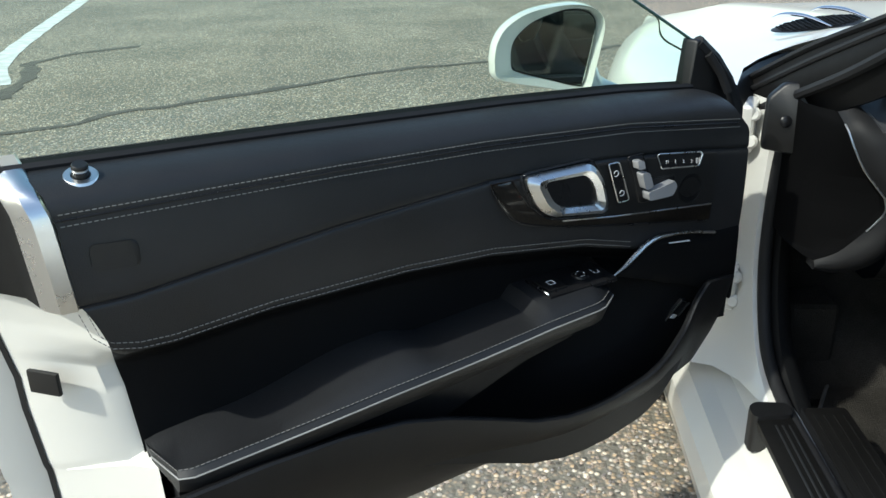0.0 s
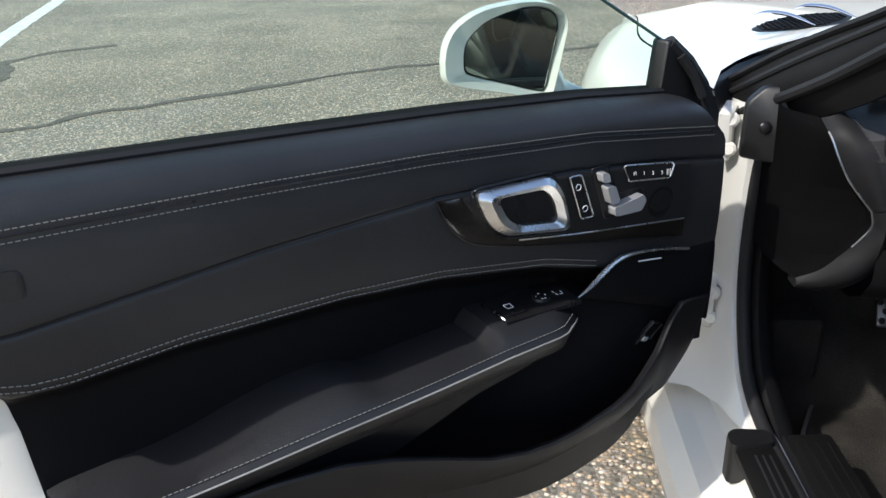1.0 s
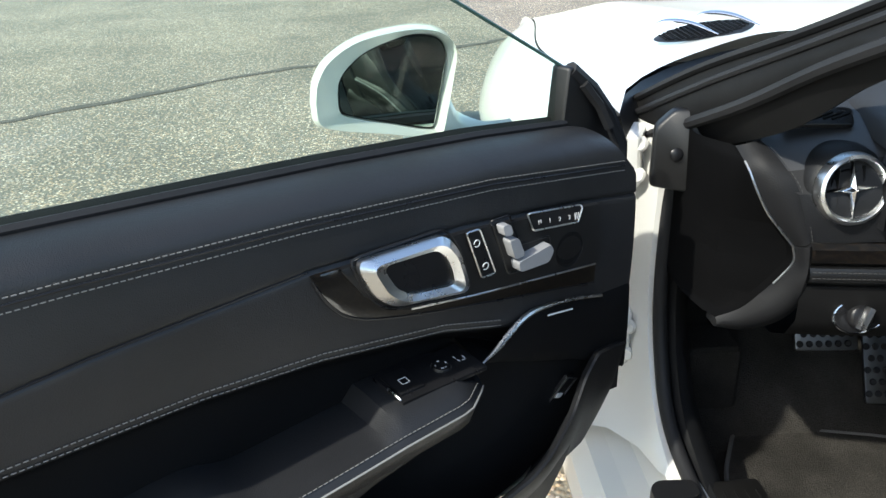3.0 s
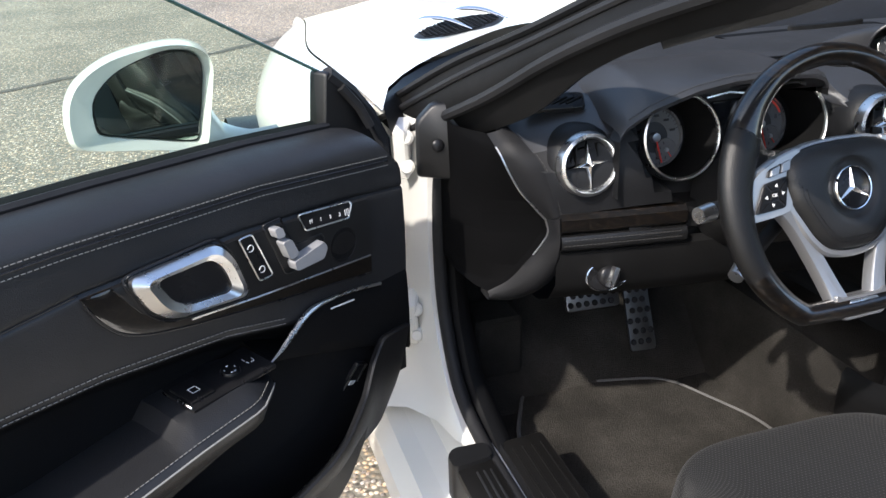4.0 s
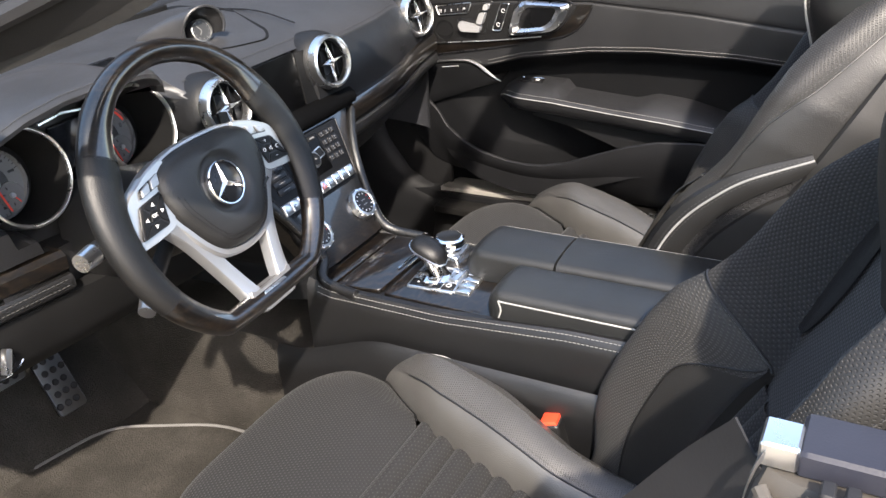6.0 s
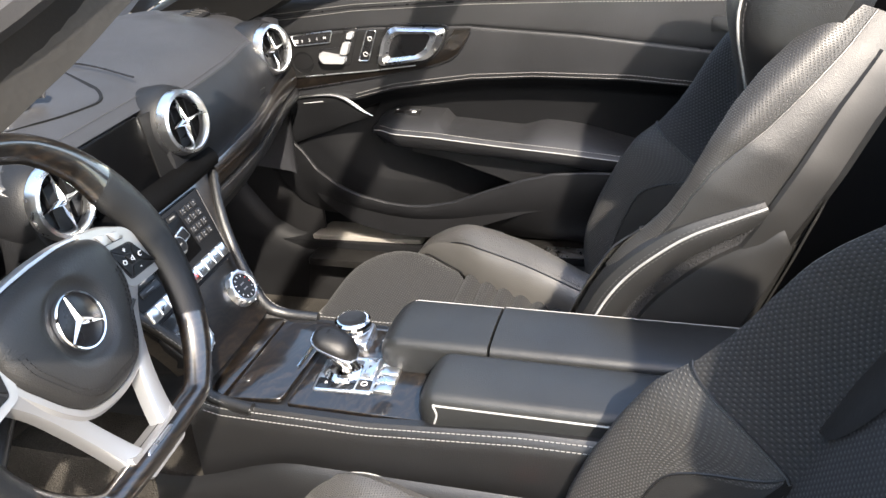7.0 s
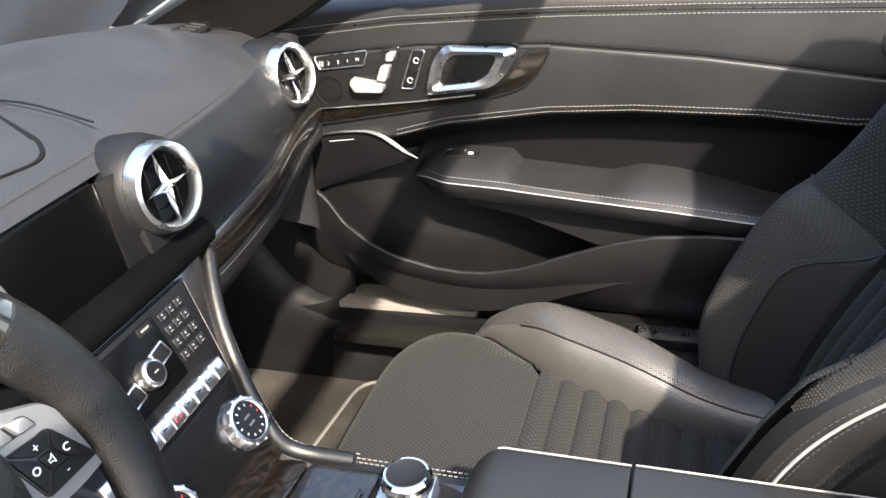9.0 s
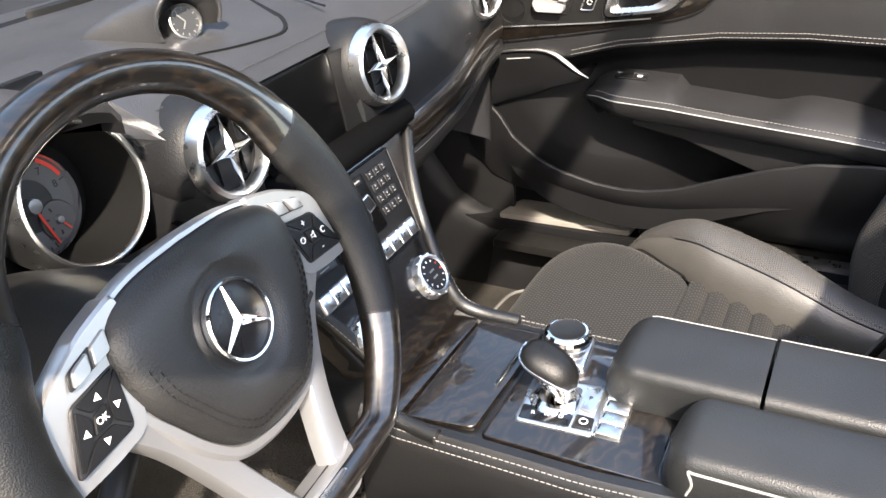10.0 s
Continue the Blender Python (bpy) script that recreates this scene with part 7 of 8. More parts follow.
def controller():
    t = thing("rotary_controller", "round chrome rotary controller on the console", "controller", at=pose(0.086, -0.224, 0.583))
    part("base", slab(rounded([(-0.028, -0.028), (0.032, -0.022), (0.030, 0.033), (-0.020, 0.030)], 0.008, 4), 0.006, None, 0.002), SATIN, t, "silver base plate")
    part("collar", turned([(0.021, 0.006), (0.021, 0.012), (0.018, 0.015)], 32), CHROME, t)
    k = part("knob", turned([(0.0195, 0.0315), (0.0225, 0.0312), (0.0255, 0.0285), (0.0268, 0.0235), (0.0262, 0.018), (0.0235, 0.014), (0.018, 0.013)], 22), CHROME, t, "faceted chrome knob", smooth=False)
    part("knob_top", turned([(0, 0.0302), (0.0175, 0.0305), (0.0198, 0.0318), (0.0205, 0.0308)], 36), BLACK, k)


controller()


def lid(name, x0, x1, y0, y1, z, h, label, tip, group):
    """A padded armrest lid; tip is the length of its rounded, drooping nose."""
    t = thing(name, label, "armrest", group)
    rings = []
    stops = sorted(set([round(y0 + (y1 - y0) * k / 24, 5) for k in range(25)] + [round(y0 - tip * (1 - math.cos(1.57 * k / 12)), 5) for k in range(13)]), reverse=True)
    for y in stops:
        q = min((y0 - y) / tip, 1) if tip else 1.0
        nose = math.sqrt(max(0.0, 1 - (1 - q) ** 2))
        zz = z - 0.004 + (h + 0.004) * (0.12 + 0.88 * nose)
        pull = 0.026 * (1 - nose) if tip else 0.0
        b = min(0.013, 0.6 * (zz - z + 0.006))
        a0, a1 = x0 + pull, x1 - pull
        ring = [(a0 + 0.004, z - 0.014), (a0, z - 0.004)]
        ring += [(a0 + b * (1 - math.cos(f)), zz - b + b * math.sin(f)) for f in (0, 0.4, 0.8, 1.2, 1.57)]
        ring += [(a0 + (a1 - a0) * g, zz + 0.0025 * math.sin(math.pi * g)) for g in (0.3, 0.5, 0.7)]
        ring += [(a1 - b * (1 - math.cos(f)), zz - b + b * math.sin(f)) for f in (1.57, 1.2, 0.8, 0.4, 0)]
        ring += [(a1, z - 0.004), (a1 - 0.004, z - 0.014)]
        rings.append([Vector((p, y, q2)) for p, q2 in ring])
    part("pad", loft(rings), LID, t, "dark grey leather pad")
    return t, rings


def lids():
    t, r = lid("armrest_lid", -0.086, 0.010, -0.366, -0.93, 0.597, 0.038, "long padded leather armrest lid with white piping", 0.030, "armrest lids")
    edge = [q[2] + Vector((-0.0008, 0, -0.001)) for q in r if q[2].y < -0.392]
    part("piping", sweep(curve([(-0.0865, -0.392, 0.594), (-0.0868, -0.396, 0.608)] + [tuple(p) for p in edge[:2]], 14) + edge[2:], 0.0013, 6), PIPING, t, "white piping")
    part("release", sheet([[Vector((x, -0.3635 - 14 * max(0.0, -0.045 - x) ** 2, zz)) for x in np.linspace(-0.076, 0.002, 12)] for zz in (0.597, 0.6005, 0.604, 0.6075)]), CHROME, t, "bright release strip")
    t, r = lid("armrest_lid", 0.016, 0.124, -0.282, -0.434, 0.597, 0.038, "short padded leather armrest lid with a rounded nose", 0.034, "armrest lids")
    part("piping", sweep([q[13] + Vector((0.0008, 0, 0.002)) for q in r if q[13].y < -0.305], 0.0011, 6), PIPING, t, "white piping")
    t, r = lid("armrest_lid", 0.016, 0.124, -0.438, -0.93, 0.597, 0.039, "rear padded leather armrest lid with white piping", 0, "armrest lids")
    part("piping", sweep([q[13] + Vector((0.0008, 0, 0.002)) for q in r], 0.0011, 6), PIPING, t, "white piping")


lids()


# ---- seats ----
def seat(at, label, flip, back, yaw=0.0, recline=20):
    """Sport seat facing +y, cushion nose at y = 0, height 0 at the cushion's top; flip mirrors its belt side, back is the foot of its backrest."""
    t = thing("bucket_seat", label, "car seat", "front seats", at=at)
    W = 0.215

    def base_z(a, y):
        return -0.6 * max(0, y + 0.045) ** 1.4 - 0.050 * smooth_step(-y, 0.16, 0.55) - 0.055 * smooth_step(abs(a), 0.185, 0.232)

    def a_in(y):
        return float(np.interp(-y, [0.135, 0.17, 0.205, 0.24, 0.28, 0.38, 0.46, 0.60], [0.204, 0.184, 0.160, 0.140, 0.122, 0.098, 0.082, 0.075]))

    def a_out(y):
        return float(np.interp(-y, [0.135, 0.16, 0.20, 0.30, 0.36, 0.42, 0.48, 0.60], [0.206, 0.217, 0.222, 0.218, 0.206, 0.184, 0.164, 0.150]))

    def rise(y):
        return 0.080 * smooth_step(-y, 0.11, 0.27) ** 0.8 * (1 - 0.42 * smooth_step(-y, 0.36, 0.58))

    def end_y(a):
        return float(np.interp(abs(a), [0, 0.118, 0.124, 0.140, 0.160, 0.184, 0.204, 0.232], [-0.255, -0.255, -0.250, -0.240, -0.205, -0.170, -0.135, -0.128]))
    # woven thigh section, rolled over the nose
    rows = []
    for j in range(33):
        r = []
        for i in range(49):
            a = W * 1.06 * (2 * i / 48 - 1)
            yf = -0.006 - 0.085 * (abs(a) / W) ** 4.5
            s = j / 32
            if s < 0.40:
                ang = s / 0.40 * 1.57
                r.append(Vector((a, yf + 0.032 * math.cos(ang) - 0.032, base_z(a, yf - 0.032) - 0.032 + 0.032 * math.sin(ang) - 0.085 * (1 - s / 0.40) ** 2)))
            else:
                k = (s - 0.40) / 0.60
                y = (yf - 0.032) * (1 - k) + end_y(a) * k
                puff = 0.006 * math.sin(math.pi * min(1, k)) ** 0.6
                r.append(Vector((a, y, base_z(a, y) + puff - 0.003 * k)))
        rows.append(r)
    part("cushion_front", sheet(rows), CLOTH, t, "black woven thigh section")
    # pleated centre
    ny = 150
    y0, y1 = -0.250, -0.62
    rows = []
    for j in range(ny + 1):
        y = y0 + (y1 - y0) * j / ny
        ph = ((y0 - y) / 0.0335) % 1.0
        pl = 0.0150 * (math.sin(math.pi * ph) ** 0.6) - 0.009
        w = a_in(y) + 0.014
        rows.append([Vector((a, y, base_z(a, y) + pl)) for a in np.linspace(-w, w, 21)])
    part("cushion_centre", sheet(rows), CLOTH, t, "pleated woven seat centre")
    # cushion bolsters: top panel and inner band, both paled for sunlight
    for s in (-1, 1):
        top, band = [], []
        for y in np.linspace(-0.132, -0.62, 52):
            ai, ao, hg = a_in(y), a_out(y), rise(y)
            ac = ai + (ao - ai) * 0.66
            z0 = base_z(ai, y) - 0.004
            ring = []
            for q in np.linspace(0, 1, 17):
                ring.append(Vector((s * (ai + (ac - ai) * (1 - math.cos(q * math.pi / 2) ** 1.15 if q < 1 else 1)), y, z0 + (hg + 0.004) * math.sin(q * math.pi / 2) ** 0.9)))
            band.append(ring[:9])
            rest = ring[8:]
            for q in np.linspace(0.12, 1, 9):
                rest.append(Vector((s * (ac + (ao - ac) * math.sin(q * math.pi / 2)), y, z0 + hg - 0.045 * (1 - math.cos(q * math.pi / 2)))))
            rest.append(Vector((s * (ao - 0.012), y, -0.15)))
            top.append(rest)
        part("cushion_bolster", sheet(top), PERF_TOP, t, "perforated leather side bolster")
        part("bolster_band", sheet(band), SUNLIT_LEATHER, t, "smooth leather bolster band")
        lift = Vector((0, 0, 0.0012))
        part("bolster_seam", sweep([r[-1] - Vector((0, 0, 0.0006)) for r in band[9:]], 0.0016, 6), LEATHER, t)
        part("bolster_stitching", dashes([[r[1] + lift for r in top[9:]]], 0.0038, 0.0026, 0.00045), DASH_THREAD, t)
        part("corner_piping", sweep([Vector((s * a, end_y(a) - 0.001, base_z(a, end_y(a)) + 0.0015)) for a in np.linspace(0.128, 0.222, 24)], 0.0016, 6), LEATHER, t)
        part("edge_piping", sweep([r[11] + lift * 0.4 for r in top[1:20]], 0.0011, 6), PIPING if flip < 0 else LEATHER, t)
    # seat base
    rows = []
    for y in np.linspace(-0.06, -0.62, 10):
        rows.append([Vector((a * W * k, y, z)) for a, z, k in ((-1, -0.075, 0.72), (-1, -0.16, 0.70), (1, -0.16, 0.70), (1, -0.075, 0.72))])
    part("seat_base", loft(rows), BLACK, t)
    part("side_skirt", block(-W * 0.96 if flip > 0 else W * 0.86, -W * 0.86 if flip > 0 else W * 0.96, -0.56, -0.16, -0.19, -0.07, 0.02, 3), SHELL, t, "plastic seat side cover")
    for s in (-1, 1):
        part("seat_rail", block(s * 0.17 - 0.018, s * 0.17 + 0.018, -0.62, -0.08, -0.235, -0.165, 0.006, 2), SATIN, t, "steel seat rail")
    # backrest: h along a reclined line, n forwards from it
    tilt = radians(recline)
    B = Vector((0, back, -0.06))
    hd = Vector((0, -math.sin(tilt), math.cos(tilt)))
    nd = Vector((0, math.cos(tilt), math.sin(tilt)))
    HALF = [(0, 0.200), (0.05, 0.207), (0.12, 0.213), (0.36, 0.214), (0.42, 0.209), (0.48, 0.196), (0.555, 0.165), (0.61, 0.138), (0.66, 0.105)]
    CREST = [(-0.03, 0.092), (0.01, 0.100), (0.06, 0.124), (0.10, 0.134), (0.164, 0.134), (0.236, 0.128), (0.285, 0.118), (0.33, 0.098), (0.37, 0.084), (0.405, 0.077), (0.464, 0.071), (0.51, 0.063), (0.555, 0.048), (0.605, 0.022), (0.655, -0.002)]
    STITCH = [(0.26, 0.090), (0.33, 0.082), (0.363, 0.0735), (0.40, 0.067), (0.4375, 0.057), (0.47, 0.040), (0.5025, 0.020), (0.552, -0.003), (0.604, -0.025), (0.66, -0.045)]

    def W_at(h):
        return lerp_table(h, HALF)

    def at_hn(a, h, n):
        return B + hd * h + nd * n + Vector((a, yaw * a, 0))

    def hollow(h):
        return 0.012 * math.sin(min(max(h, 0) / 0.3, 1) * math.pi) + 0.004 * smooth_step(h, 0.3, 0.5)

    def inner(s, q, h, lift=0.0):
        """Front face from the middle panel's edge (q = 0) to the crest of the wing (q = 1)."""
        w = W_at(h)
        a0, a1 = 0.53 * w, w - 0.014
        k = smooth_step(q, 0, 1) ** 0.85
        n0, n1 = hollow(h), lerp_table(h, CREST)
        puff = 0.010 * math.sin(math.pi * q) * (1 - smooth_step(h, 0.28, 0.36))
        return at_hn(s * (a0 + (a1 - a0) * q), h, n0 + (n1 - n0) * k + puff + lift)
    # upright ribs in the lower back, mesh above
    rows = []
    for j in range(25):
        h = 0.285 * j / 24
        rows.append([at_hn(W_at(h) * q * 0.56, h, hollow(h) + 0.010 * (math.sin(math.pi * ((q + 1) * 3.5 % 1.0)) ** 0.55) - 0.005) for q in np.linspace(-1, 1, 85)])
    part("back_lower", sheet(rows), CLOTH, t, "ribbed woven lower back")
    rows = []
    for j in range(37):
        h = 0.275 + 0.38 * j / 36
        w = W_at(h)
        lift = 0.003 * smooth_step(h, 0.285, 0.30)
        r = [inner(-1, q, h, lift) for q in np.linspace(1, 0, 12)] + [at_hn(w * q, h, hollow(h) + lift) for q in np.linspace(-0.45, 0.45, 9)] + [inner(1, q, h, lift) for q in np.linspace(0, 1, 12)]
        rows.append(r)
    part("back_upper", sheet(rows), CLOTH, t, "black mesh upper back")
    for s in (-1, 1):
        # lower front bolster: smooth inner band and perforated panel, rounded off at the top
        def top_h(q):
            return 0.298 + 0.040 * q - 0.010 * q * q

        def panel(q0, q1, lift, mat, nm, lab, lo=-0.03):
            rows = []
            for k in np.linspace(0, 1, 30):
                r = []
                if q0 == 0.0:
                    hb = lo + (top_h(0.0) - lo) * k
                    r.append(at_hn(s * (0.53 * W_at(hb) - 0.001), hb, hollow(hb) - 0.010))
                for v in np.linspace(0, 1, 12):
                    hh = lo + (top_h(0.5) - lo) * k
                    b0 = q0(hh) if callable(q0) else q0
                    b1 = q1(hh) if callable(q1) else q1
                    q = b0 + (b1 - b0) * v
                    h = lo + (top_h(q) - lo) * k
                    r.append(inner(s, q, h, lift + 0.004 * smooth_step(k, 1.0, 0.90) + 0.006 * (1 - smooth_step(q, 0.0, 0.12))))
                rows.append(r)
            return part(nm, sheet(rows), mat, t, lab)

        def split(h):
            return 0.46 * (1 - smooth_step(h, 0.19, 0.315) ** 1.5) + 0.001
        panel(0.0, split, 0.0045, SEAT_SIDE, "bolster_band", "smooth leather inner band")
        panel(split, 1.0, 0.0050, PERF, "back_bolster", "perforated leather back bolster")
        part("back_seam", sweep([inner(s, split(h), h, 0.0085) for h in np.linspace(-0.02, 0.30, 40)], 0.0016, 6), LEATHER, t)
        part("back_seam", sweep([inner(s, q, top_h(q), 0.0050) for q in np.linspace(0, 1, 20)], 0.0018, 6), LEATHER, t)
        part("back_stitching", dashes([[inner(s, split(h) + 0.04, h, 0.0095) for h in np.linspace(-0.02, 0.27, 40)]], 0.0034, 0.003, 0.0004), DASH_THREAD, t)
        # upper wing: perforated outer shoulder down to a stitched line, then smooth side leather
        cap, side = [], []
        for h in np.linspace(0.262, 0.655, 46):
            w = W_at(h)
            nc, ns = lerp_table(h, CREST) + 0.003, lerp_table(h, STITCH)
            bow = 0.010 * smooth_step(nc - ns, 0.005, 0.05)
            c0, c1 = Vector((w - 0.014, nc)), Vector((w + 0.002, ns))
            row = []
            for v in np.linspace(0, 1, 9):
                p = c0.lerp(c1, v) + Vector((bow * math.sin(math.pi * v), bow * 0.7 * math.sin(math.pi * v)))
                row.append(at_hn(s * p.x, h, p.y))
            cap.append(row)
            side.append([row[-1], at_hn(s * (w + 0.0045), h, ns - 0.012), at_hn(s * (w + 0.004), h, ns - 0.035), at_hn(s * (w - 0.002), h, min(ns - 0.06, -0.03)), at_hn(s * (w - 0.022), h, min(ns - 0.09, -0.085))])
        part("wing", sheet(cap), PERF_PALE, t, "perforated leather shoulder wing")
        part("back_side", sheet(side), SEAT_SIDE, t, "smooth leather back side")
        part("back_seam", sweep([r[-1] + Vector((s * 0.0008, 0, 0)) for r in cap], 0.0013, 6), LEATHER, t)
        part("back_stitching", dashes([[r[-2] + Vector((s * 0.0012, 0, 0.0006)) for r in cap]], 0.0034, 0.0030, 0.00045), DASH_THREAD, t)
        # lower outer bolster: padded band with piping, felt strip and hard shell below it
        T = curve([(h, n, 0) for h, n in ((-0.04, 0.090), (0.03, 0.116), (0.10, 0.133), (0.17, 0.133), (0.236, 0.127), (0.285, 0.112), (0.33, 0.088), (0.362, 0.066), (0.395, 0.030), (0.428, -0.012))], 44)
        L = curve([(h, n, 0) for h, n in ((-0.04, 0.020), (0.03, 0.050), (0.10, 0.074), (0.17, 0.082), (0.22, 0.079), (0.27, 0.066), (0.32, 0.042), (0.355, 0.018), (0.385, -0.008), (0.415, -0.030))], 44)
        band, felt, shell = [], [], []
        for k, (p, q) in enumerate(zip(T, L)):
            w = W_at(p.x)
            fat = 0.012 + 0.006 * math.sin(math.pi * k / 43)
            row = [at_hn(s * (w - 0.016), p.x - 0.004, p.y - 0.006), at_hn(s * (w - 0.010), p.x, p.y + 0.003)]
            for v in np.linspace(0.08, 1, 10):
                e = p.lerp(q, v)
                row.append(at_hn(s * (w - 0.002 + fat * math.sin(math.pi * min(v * 0.62 + 0.12, 1)) ** 0.7), e.x, e.y))
            band.append(row)
            g = q + (q - p).normalized() * 0.019
            felt.append([row[-1] - Vector((s * 0.002, 0, 0)), at_hn(s * (w + 0.004), q.x, q.y).lerp(at_hn(s * (w + 0.004), g.x, g.y), 0.5), at_hn(s * (w + 0.003), g.x, g.y)])
            r = Vector((max(g.x - 0.02 - 0.05 * (1 - k / 43), -0.09), -0.066))
            shell.append([at_hn(s * (w + 0.001), g.x, g.y), at_hn(s * (w + 0.009), g.x, g.y - 0.003)] + [at_hn(s * (w + 0.010 + 0.004 * math.sin(math.pi * v)), g.x + (r.x - g.x) * v, g.y - 0.004 + (r.y - g.y) * v) for v in (0.1, 0.3, 0.5, 0.7, 0.9)] + [at_hn(s * (w + 0.004), r.x, r.y), at_hn(s * (w - 0.016), r.x, r.y - 0.014)])
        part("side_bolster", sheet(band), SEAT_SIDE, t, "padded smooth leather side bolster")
        part("felt_strip", sheet(felt), FELT, t, "dark felt strip")
        part("side_shell", sheet(shell), SHELL, t, "dark plastic side shell")
        pipe = [r[5] + Vector((s * 0.0012, 0, 0)) for r in band]
        part("back_piping", sweep(pipe, 0.0017, 6), PIPING, t, "white piping")
        part("back_stitching", dashes([[r[4] + Vector((s * 0.0008, 0, 0.0012)) for r in band], [r[6] + Vector((s * 0.0012, 0, 0)) for r in band]], 0.0036, 0.0028, 0.00045), DASH_THREAD, t)
        # upper side shell behind the side leather
        rows = []
        for h in np.linspace(0.36, 0.62, 20):
            w = W_at(h)
            n0 = float(np.interp(h, [0.36, 0.42, 0.55, 0.62], [-0.010, -0.020, -0.042, -0.060]))
            rows.append([at_hn(s * (w + 0.003), h, n0), at_hn(s * (w + 0.0085), h, n0 - 0.004), at_hn(s * (w + 0.009), h, n0 - 0.02), at_hn(s * (w + 0.003), h, n0 - 0.045), at_hn(s * (w - 0.02), h, n0 - 0.06)])
        part("side_shell", sheet(rows), SHELL, t, "dark plastic side shell")
        # smooth shoulder wedge between mesh and headrest
        rows = []
        for k in np.linspace(0, 1, 16):
            h = 0.36 + 0.20 * k
            w = W_at(h)
            a0 = w * (0.52 - 0.16 * math.sin(math.pi * k) ** 0.8)
            rows.append([at_hn(s * (a0 + (w * 0.60 - a0) * v), h, hollow(h) + 0.007 + 0.22 * max(0.0, (a0 + (w * 0.60 - a0) * v) / w - 0.53) * W_at(h)) for v in np.linspace(0, 1, 6)])
        part("shoulder_wedge", sheet(rows), LEATHER, t)
    # headrest in one piece with the back: a deep shield, narrow below
    rings = []
    for k in range(30):
        g = k / 29
        h = 0.475 + 0.330 * g
        lowt = math.sqrt(min(1.0, g / 0.30))
        roof = math.sqrt(max(0.02, 1 - (max(0.0, g - 0.70) / 0.31) ** 2.2))
        wf = (0.040 + 0.066 * lowt) * (0.35 + 0.65 * roof)
        nf = (0.022 if flip > 0 else -0.014) + 0.082 * smooth_step(g, -0.1, 0.45) - 0.05 * (1 - roof)
        nb = nf - (0.060 + 0.085 * lowt) * (0.4 + 0.6 * roof)
        ring = []
        for a, n in ((-0.80, 0.004), (-0.4, 0.009), (0, 0.011), (0.4, 0.009), (0.80, 0.004), (1.0, -0.003), (1.10, -0.016), (1.20, -0.05), (1.22, None), (0.9, None), (0, None), (-0.9, None), (-1.22, None), (-1.20, -0.05), (-1.10, -0.016), (-1.0, -0.003)):
            nn = nf + n if n is not None else (nb if abs(a) < 1 else nb + 0.03)
            ring.append(at_hn(wf * a, h, nn))
        rings.append(ring)
    part("headrest", loft(rings), LEATHER, t, "leather headrest with white piping")
    for idx in (5, 15):
        part("headrest_piping", sweep([r[idx] + nd * 0.0010 for r in rings[:-3]], 0.0017, 6), PIPING, t, "white piping")
        part("headrest_stitching", dashes([[r[idx + (-1 if idx == 5 else -15)].lerp(r[idx], 0.7) + nd * 0.0012 for r in rings[:-3]], [r[idx + (1 if idx == 5 else -1)].lerp(r[idx], 0.5) + nd * 0.0012 for r in rings[:-3]]], 0.0034, 0.003, 0.0004), DASH_THREAD, t)
    # hard back shell
    rows = []
    for j in range(21):
        h = -0.06 + 0.70 * j / 20
        hw = W_at(max(h, 0)) * 0.96
        rows.append([at_hn(hw * q, h, -0.078 - 0.035 * (1 - q * q)) for q in np.linspace(-1, 1, 13)])
    part("back_shell", sheet(rows), SHELL, t, "dark plastic back shell")
    return t


seat(pose(0.358, -0.025, 0.462), "black leather passenger sport seat with woven centre and white piping", 1, -0.570)
seat(pose(-0.318, -0.055, 0.462), "black leather driver sport seat with woven centre and white piping", -1, -0.622, 0.14, 22.5)


# ---- belt parts ----
def buckle():
    t = thing("belt_buckle", "black seat belt buckle with a bright red release button", "belt buckle", at=pose(-0.135, -0.500, 0.442, -14, 6, 8))
    part("case", block(-0.024, 0.024, -0.014, 0.014, -0.06, 0.040, 0.006, 3), BLACK, t)
    part("button", block(-0.021, 0.021, -0.012, 0.012, 0.036, 0.045, 0.003, 2), RED, t, "red release button")
    part("strap", sweep([(0, 0, -0.05), (0.004, -0.006, -0.10), (0.008, -0.01, -0.16)], 0.020, 8, flat=0.25), FELT, t)


buckle()


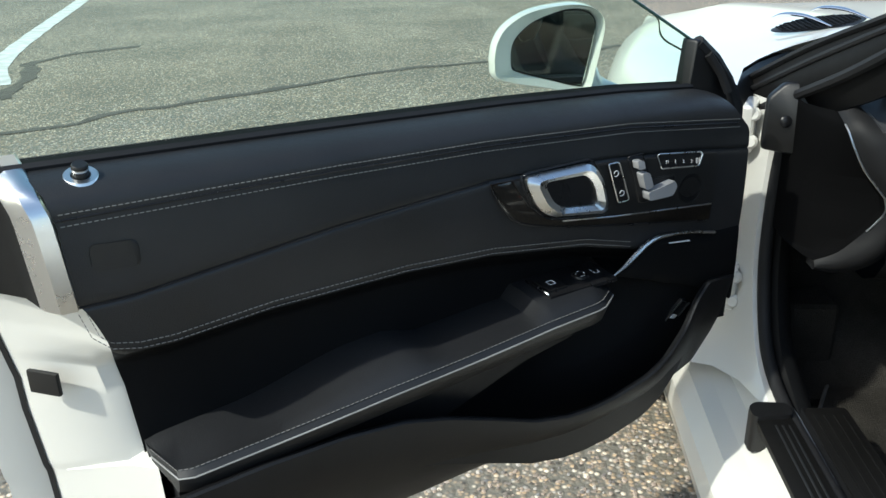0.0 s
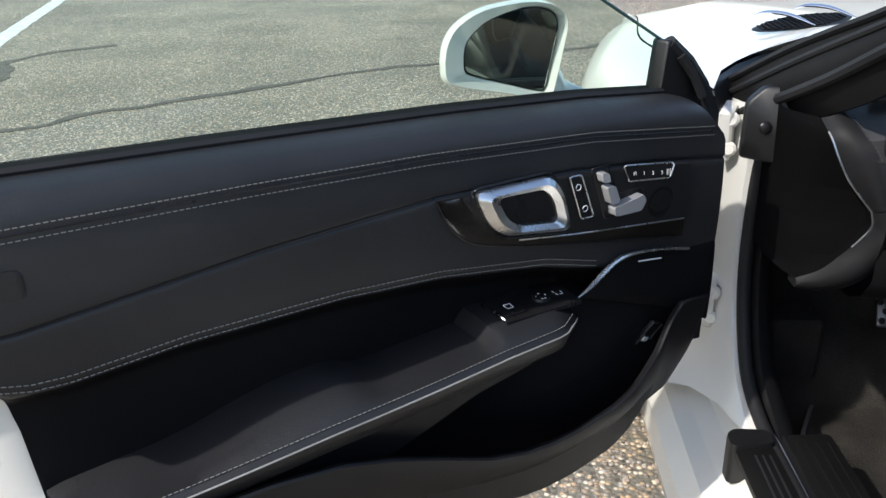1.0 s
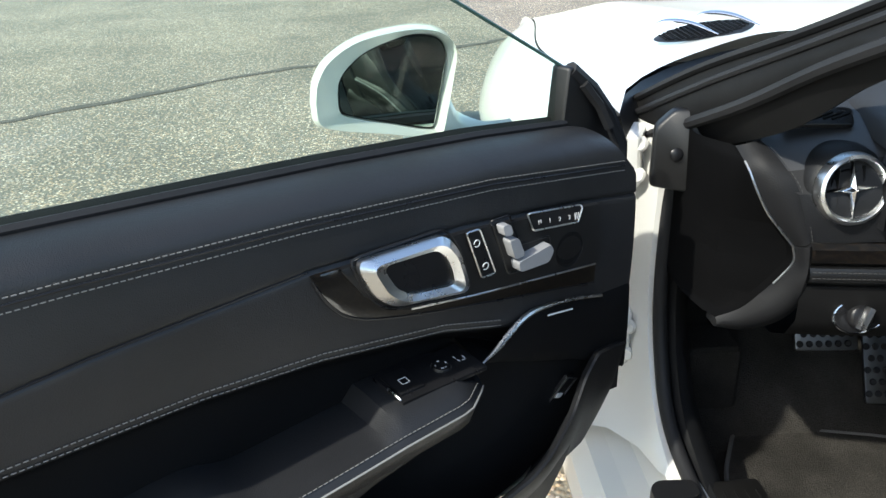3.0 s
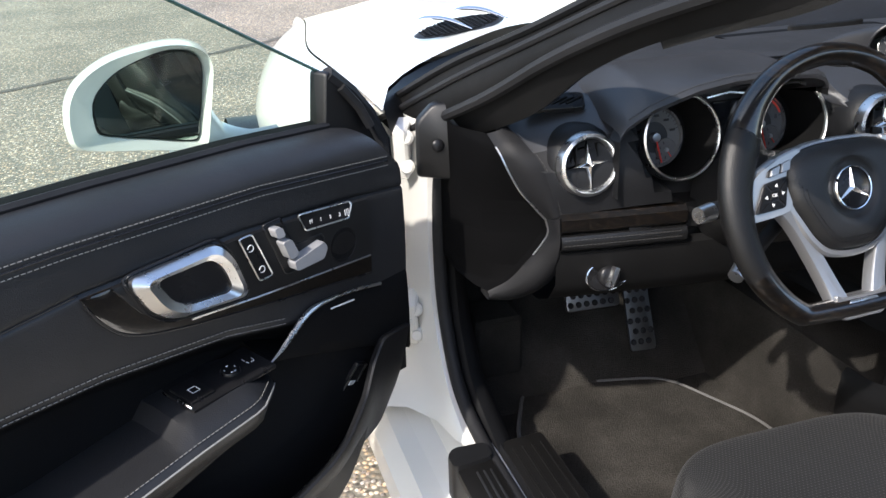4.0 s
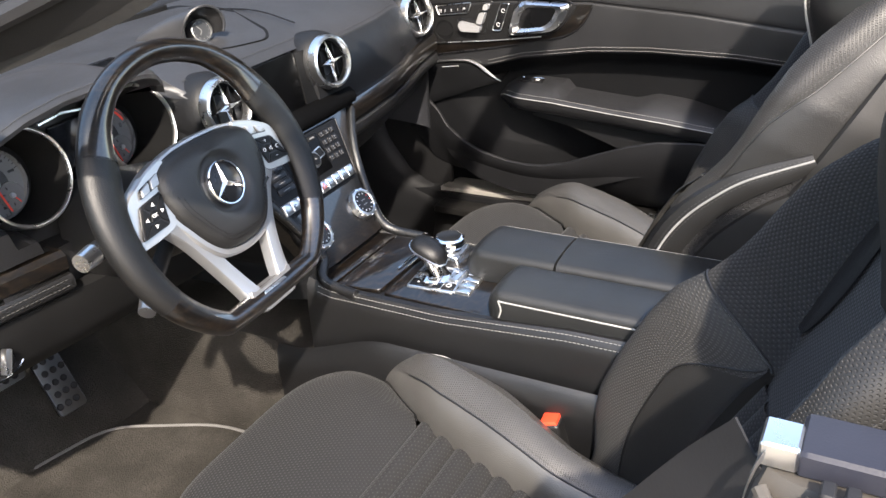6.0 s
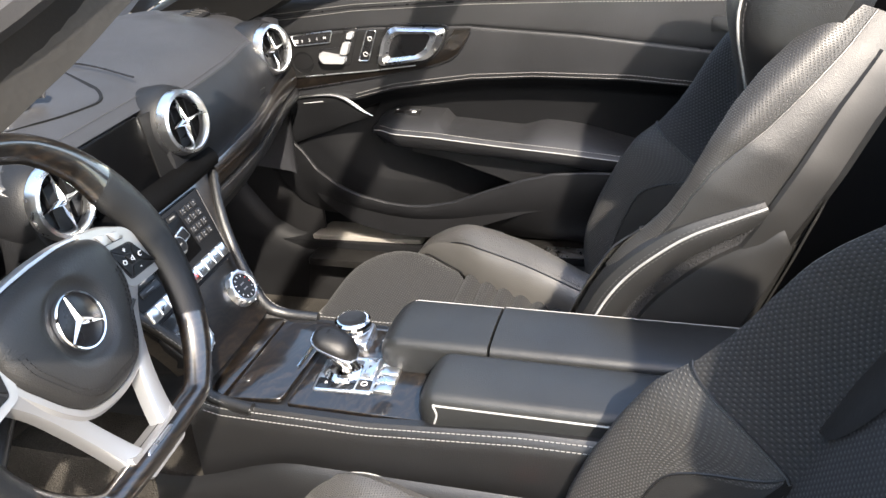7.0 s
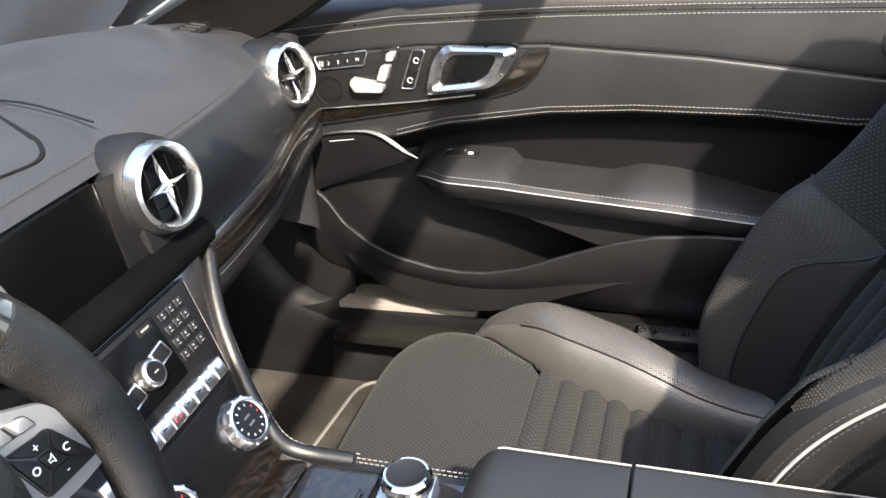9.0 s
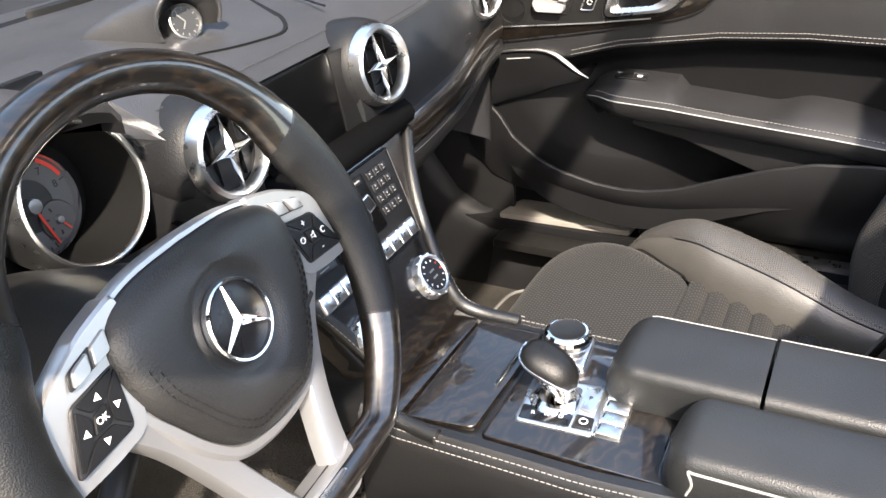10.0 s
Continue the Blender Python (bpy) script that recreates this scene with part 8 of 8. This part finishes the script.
def belt_guide():
    t = thing("belt_guide", "seat belt guide with satin cap and dark bluish top", "belt guide", at=pose(-0.600, -0.812, 0.912))
    navy = plastic("navy_cover", (0.016, 0.017, 0.024), 0.45)
    body = plastic("taupe_plastic", (0.045, 0.041, 0.036), 0.6)
    part("top_cover", block(-0.014, 0.026, -0.26, -0.010, -0.016, 0.002, 0.006, 3), navy, t, "dark bluish top cover")
    part("satin_cap", block(-0.014, 0.012, -0.0115, 0.010, -0.014, 0.003, 0.004, 3), SATIN, t, "satin metal cap")
    part("satin_leg", loft([[Vector((x + dx, y, z + dz)) for dx, dz in ((0.003, 0.003), (-0.003, 0.003), (-0.003, -0.003), (0.003, -0.003)) for y in (yc,)] for x, yc, z in ((-0.012, 0.006, -0.004), (-0.017, 0.009, -0.009), (-0.021, 0.0115, -0.018), (-0.024, 0.0135, -0.030))]), SATIN, t, "thin satin leg")
    # trim housing, leaning forwards towards its foot, with folds on the outer face
    rings = []
    for z, f, o in ((-0.016, 0.006, 0.020), (-0.028, 0.010, 0.027), (-0.06, 0.016, 0.031), (-0.12, 0.030, 0.034), (-0.20, 0.044, 0.036), (-0.32, 0.055, 0.040), (-0.50, 0.060, 0.044)):
        ring = [Vector((0.008, -0.26, z)), Vector((0.008, f - 0.012, z)), Vector((-0.006, f, z)), Vector((-o + 0.010, f - 0.002, z))]
        ring += [Vector((-o - 0.004 * math.sin(k * 2.1 + z * 40), f - 0.014 - 0.026 * k, z)) for k in range(9)]
        rings.append(ring + [Vector((-o, -0.26, z))])
    part("housing", loft(rings), body, t, "grey-brown trim housing")
    part("hook", sweep(curve([(-0.024, 0.006, -0.020), (-0.032, -0.002, -0.026), (-0.034, -0.014, -0.024), (-0.030, -0.022, -0.016)], 12), 0.0045, 8), body, t)
    for y in (-0.028, -0.040):
        part("guide_post", block(-0.036, -0.022, y - 0.004, y + 0.004, -0.034, -0.004, 0.003, 3), RUBBER, t, "dark rubber guide post")
    part("side_box", block(-0.044, -0.020, -0.105, -0.058, -0.052, -0.022, 0.004, 3), navy, t, "dark bluish latch box")
    # webbing drawn down over the side of the seat to its tongue
    path = [Vector(p) for p in curve([(-0.004, 0.012, -0.016), (0.012, 0.040, -0.060), (0.028, 0.075, -0.120), (0.040, 0.105, -0.174), (0.042, 0.120, -0.25), (0.042, 0.125, -0.42)], 28)]
    nrm = Vector((-0.80, 0.15, 0.58))
    rings = []
    for k, p in enumerate(path):
        d = path[min(k + 1, 27)] - path[max(k - 1, 0)]
        w = d.cross(nrm).normalized() * 0.0235
        up = w.cross(d).normalized() * 0.0008
        rings.append([p - w - up, p + w - up, p + w + up, p - w + up])
    part("webbing", loft(rings), RUBBER, t, "black belt webbing")
    c = path[16]
    part("tongue", block(-0.004, 0.004, -0.026, 0.026, -0.012, 0.012, 0.0035, 3, Matrix.Translation(c + nrm * 0.003) @ pose(0, 0, 0, 35, -40, 0)), body, t, "grey-brown belt tongue")


belt_guide()


# ---- rear-view mirror ----
def inside_mirror():
    m = basis((0.012, -0.185, 1.150), (-0.30, -0.93, -0.20))
    t = thing("inside_mirror", "black framed inside mirror below the header", "mirror")
    o = rounded([(-0.125, -0.036), (0.120, -0.034), (0.122, 0.034), (-0.125, 0.036)], 0.02, 6)
    part("case", loft([[m @ Vector((p.x * k, p.y * k, z)) for p in o] for z, k in ((-0.035, 0.7), (-0.02, 0.95), (-0.002, 1.03), (0.003, 1.03), (0.004, 1.0), (0.002, 0.95))]), BLACK, t)
    part("glass", loft([[m @ Vector((p.x * 0.955, p.y * 0.93, z)) for p in o] for z in (0.0025, 0.0035)]), MIRROR, t, "mirror glass")
    part("stem", sweep([m @ Vector((0, 0.0, -0.03)), Vector((0.005, -0.16, 1.20)), Vector((0.0, -0.22, 1.225))], 0.014, 10), BLACK, t)


inside_mirror()


# ---- the other car beyond the passenger side ----
def parked_car():
    t = thing("parked_car", "white parked car seen end-on beyond the passenger door", "car", at=pose(5.15, -0.13, 0))
    prof = [(0.0, 0.20), (-0.06, 0.28), (-0.08, 0.45), (-0.05, 0.62), (0.15, 0.78), (0.9, 0.95), (1.6, 1.40), (3.2, 1.42), (4.3, 0.95), (4.45, 0.4), (4.3, 0.2)]
    rings = []
    for y, k in ((-0.93, 0.55), (-0.90, 0.88), (-0.80, 0.97), (-0.4, 1.0), (0.4, 1.0), (0.80, 0.97), (0.90, 0.88), (0.93, 0.55)):
        rings.append([Vector((x + (1 - k) * 0.5, y, 0.2 + (z - 0.2) * k)) for x, z in prof])
    part("body", loft(rings), WHITE, t, "white car body")
    part("bumper_trim", sweep(curve([(-0.03, -0.62, 0.235), (-0.085, -0.3, 0.225), (-0.09, 0.3, 0.225), (-0.03, 0.62, 0.235)], 20), 0.014, 8), CHROME, t, "silver lower bumper trim")
    part("underside", block(0.02, 4.2, -0.80, 0.80, 0.12, 0.22, 0.02), BLACK, t)
    for x in (0.55, 3.6):
        for y in (-0.82, 0.82):
            w = part("wheel", turned([(0.19, -0.11), (0.31, -0.115), (0.325, -0.09), (0.33, 0), (0.325, 0.09), (0.31, 0.115), (0.19, 0.11)], 36, pose(x - 0.25, y, 0.33, 90, 0, 0)), TYRE, t, "black tyre")
            part("rim", turned([(0, 0.06), (0.18, 0.09), (0.2, 0.1), (0.2, -0.1)], 24, pose(x - 0.25, y, 0.33, 90, 0, 0)), SILVER, w)


parked_car()
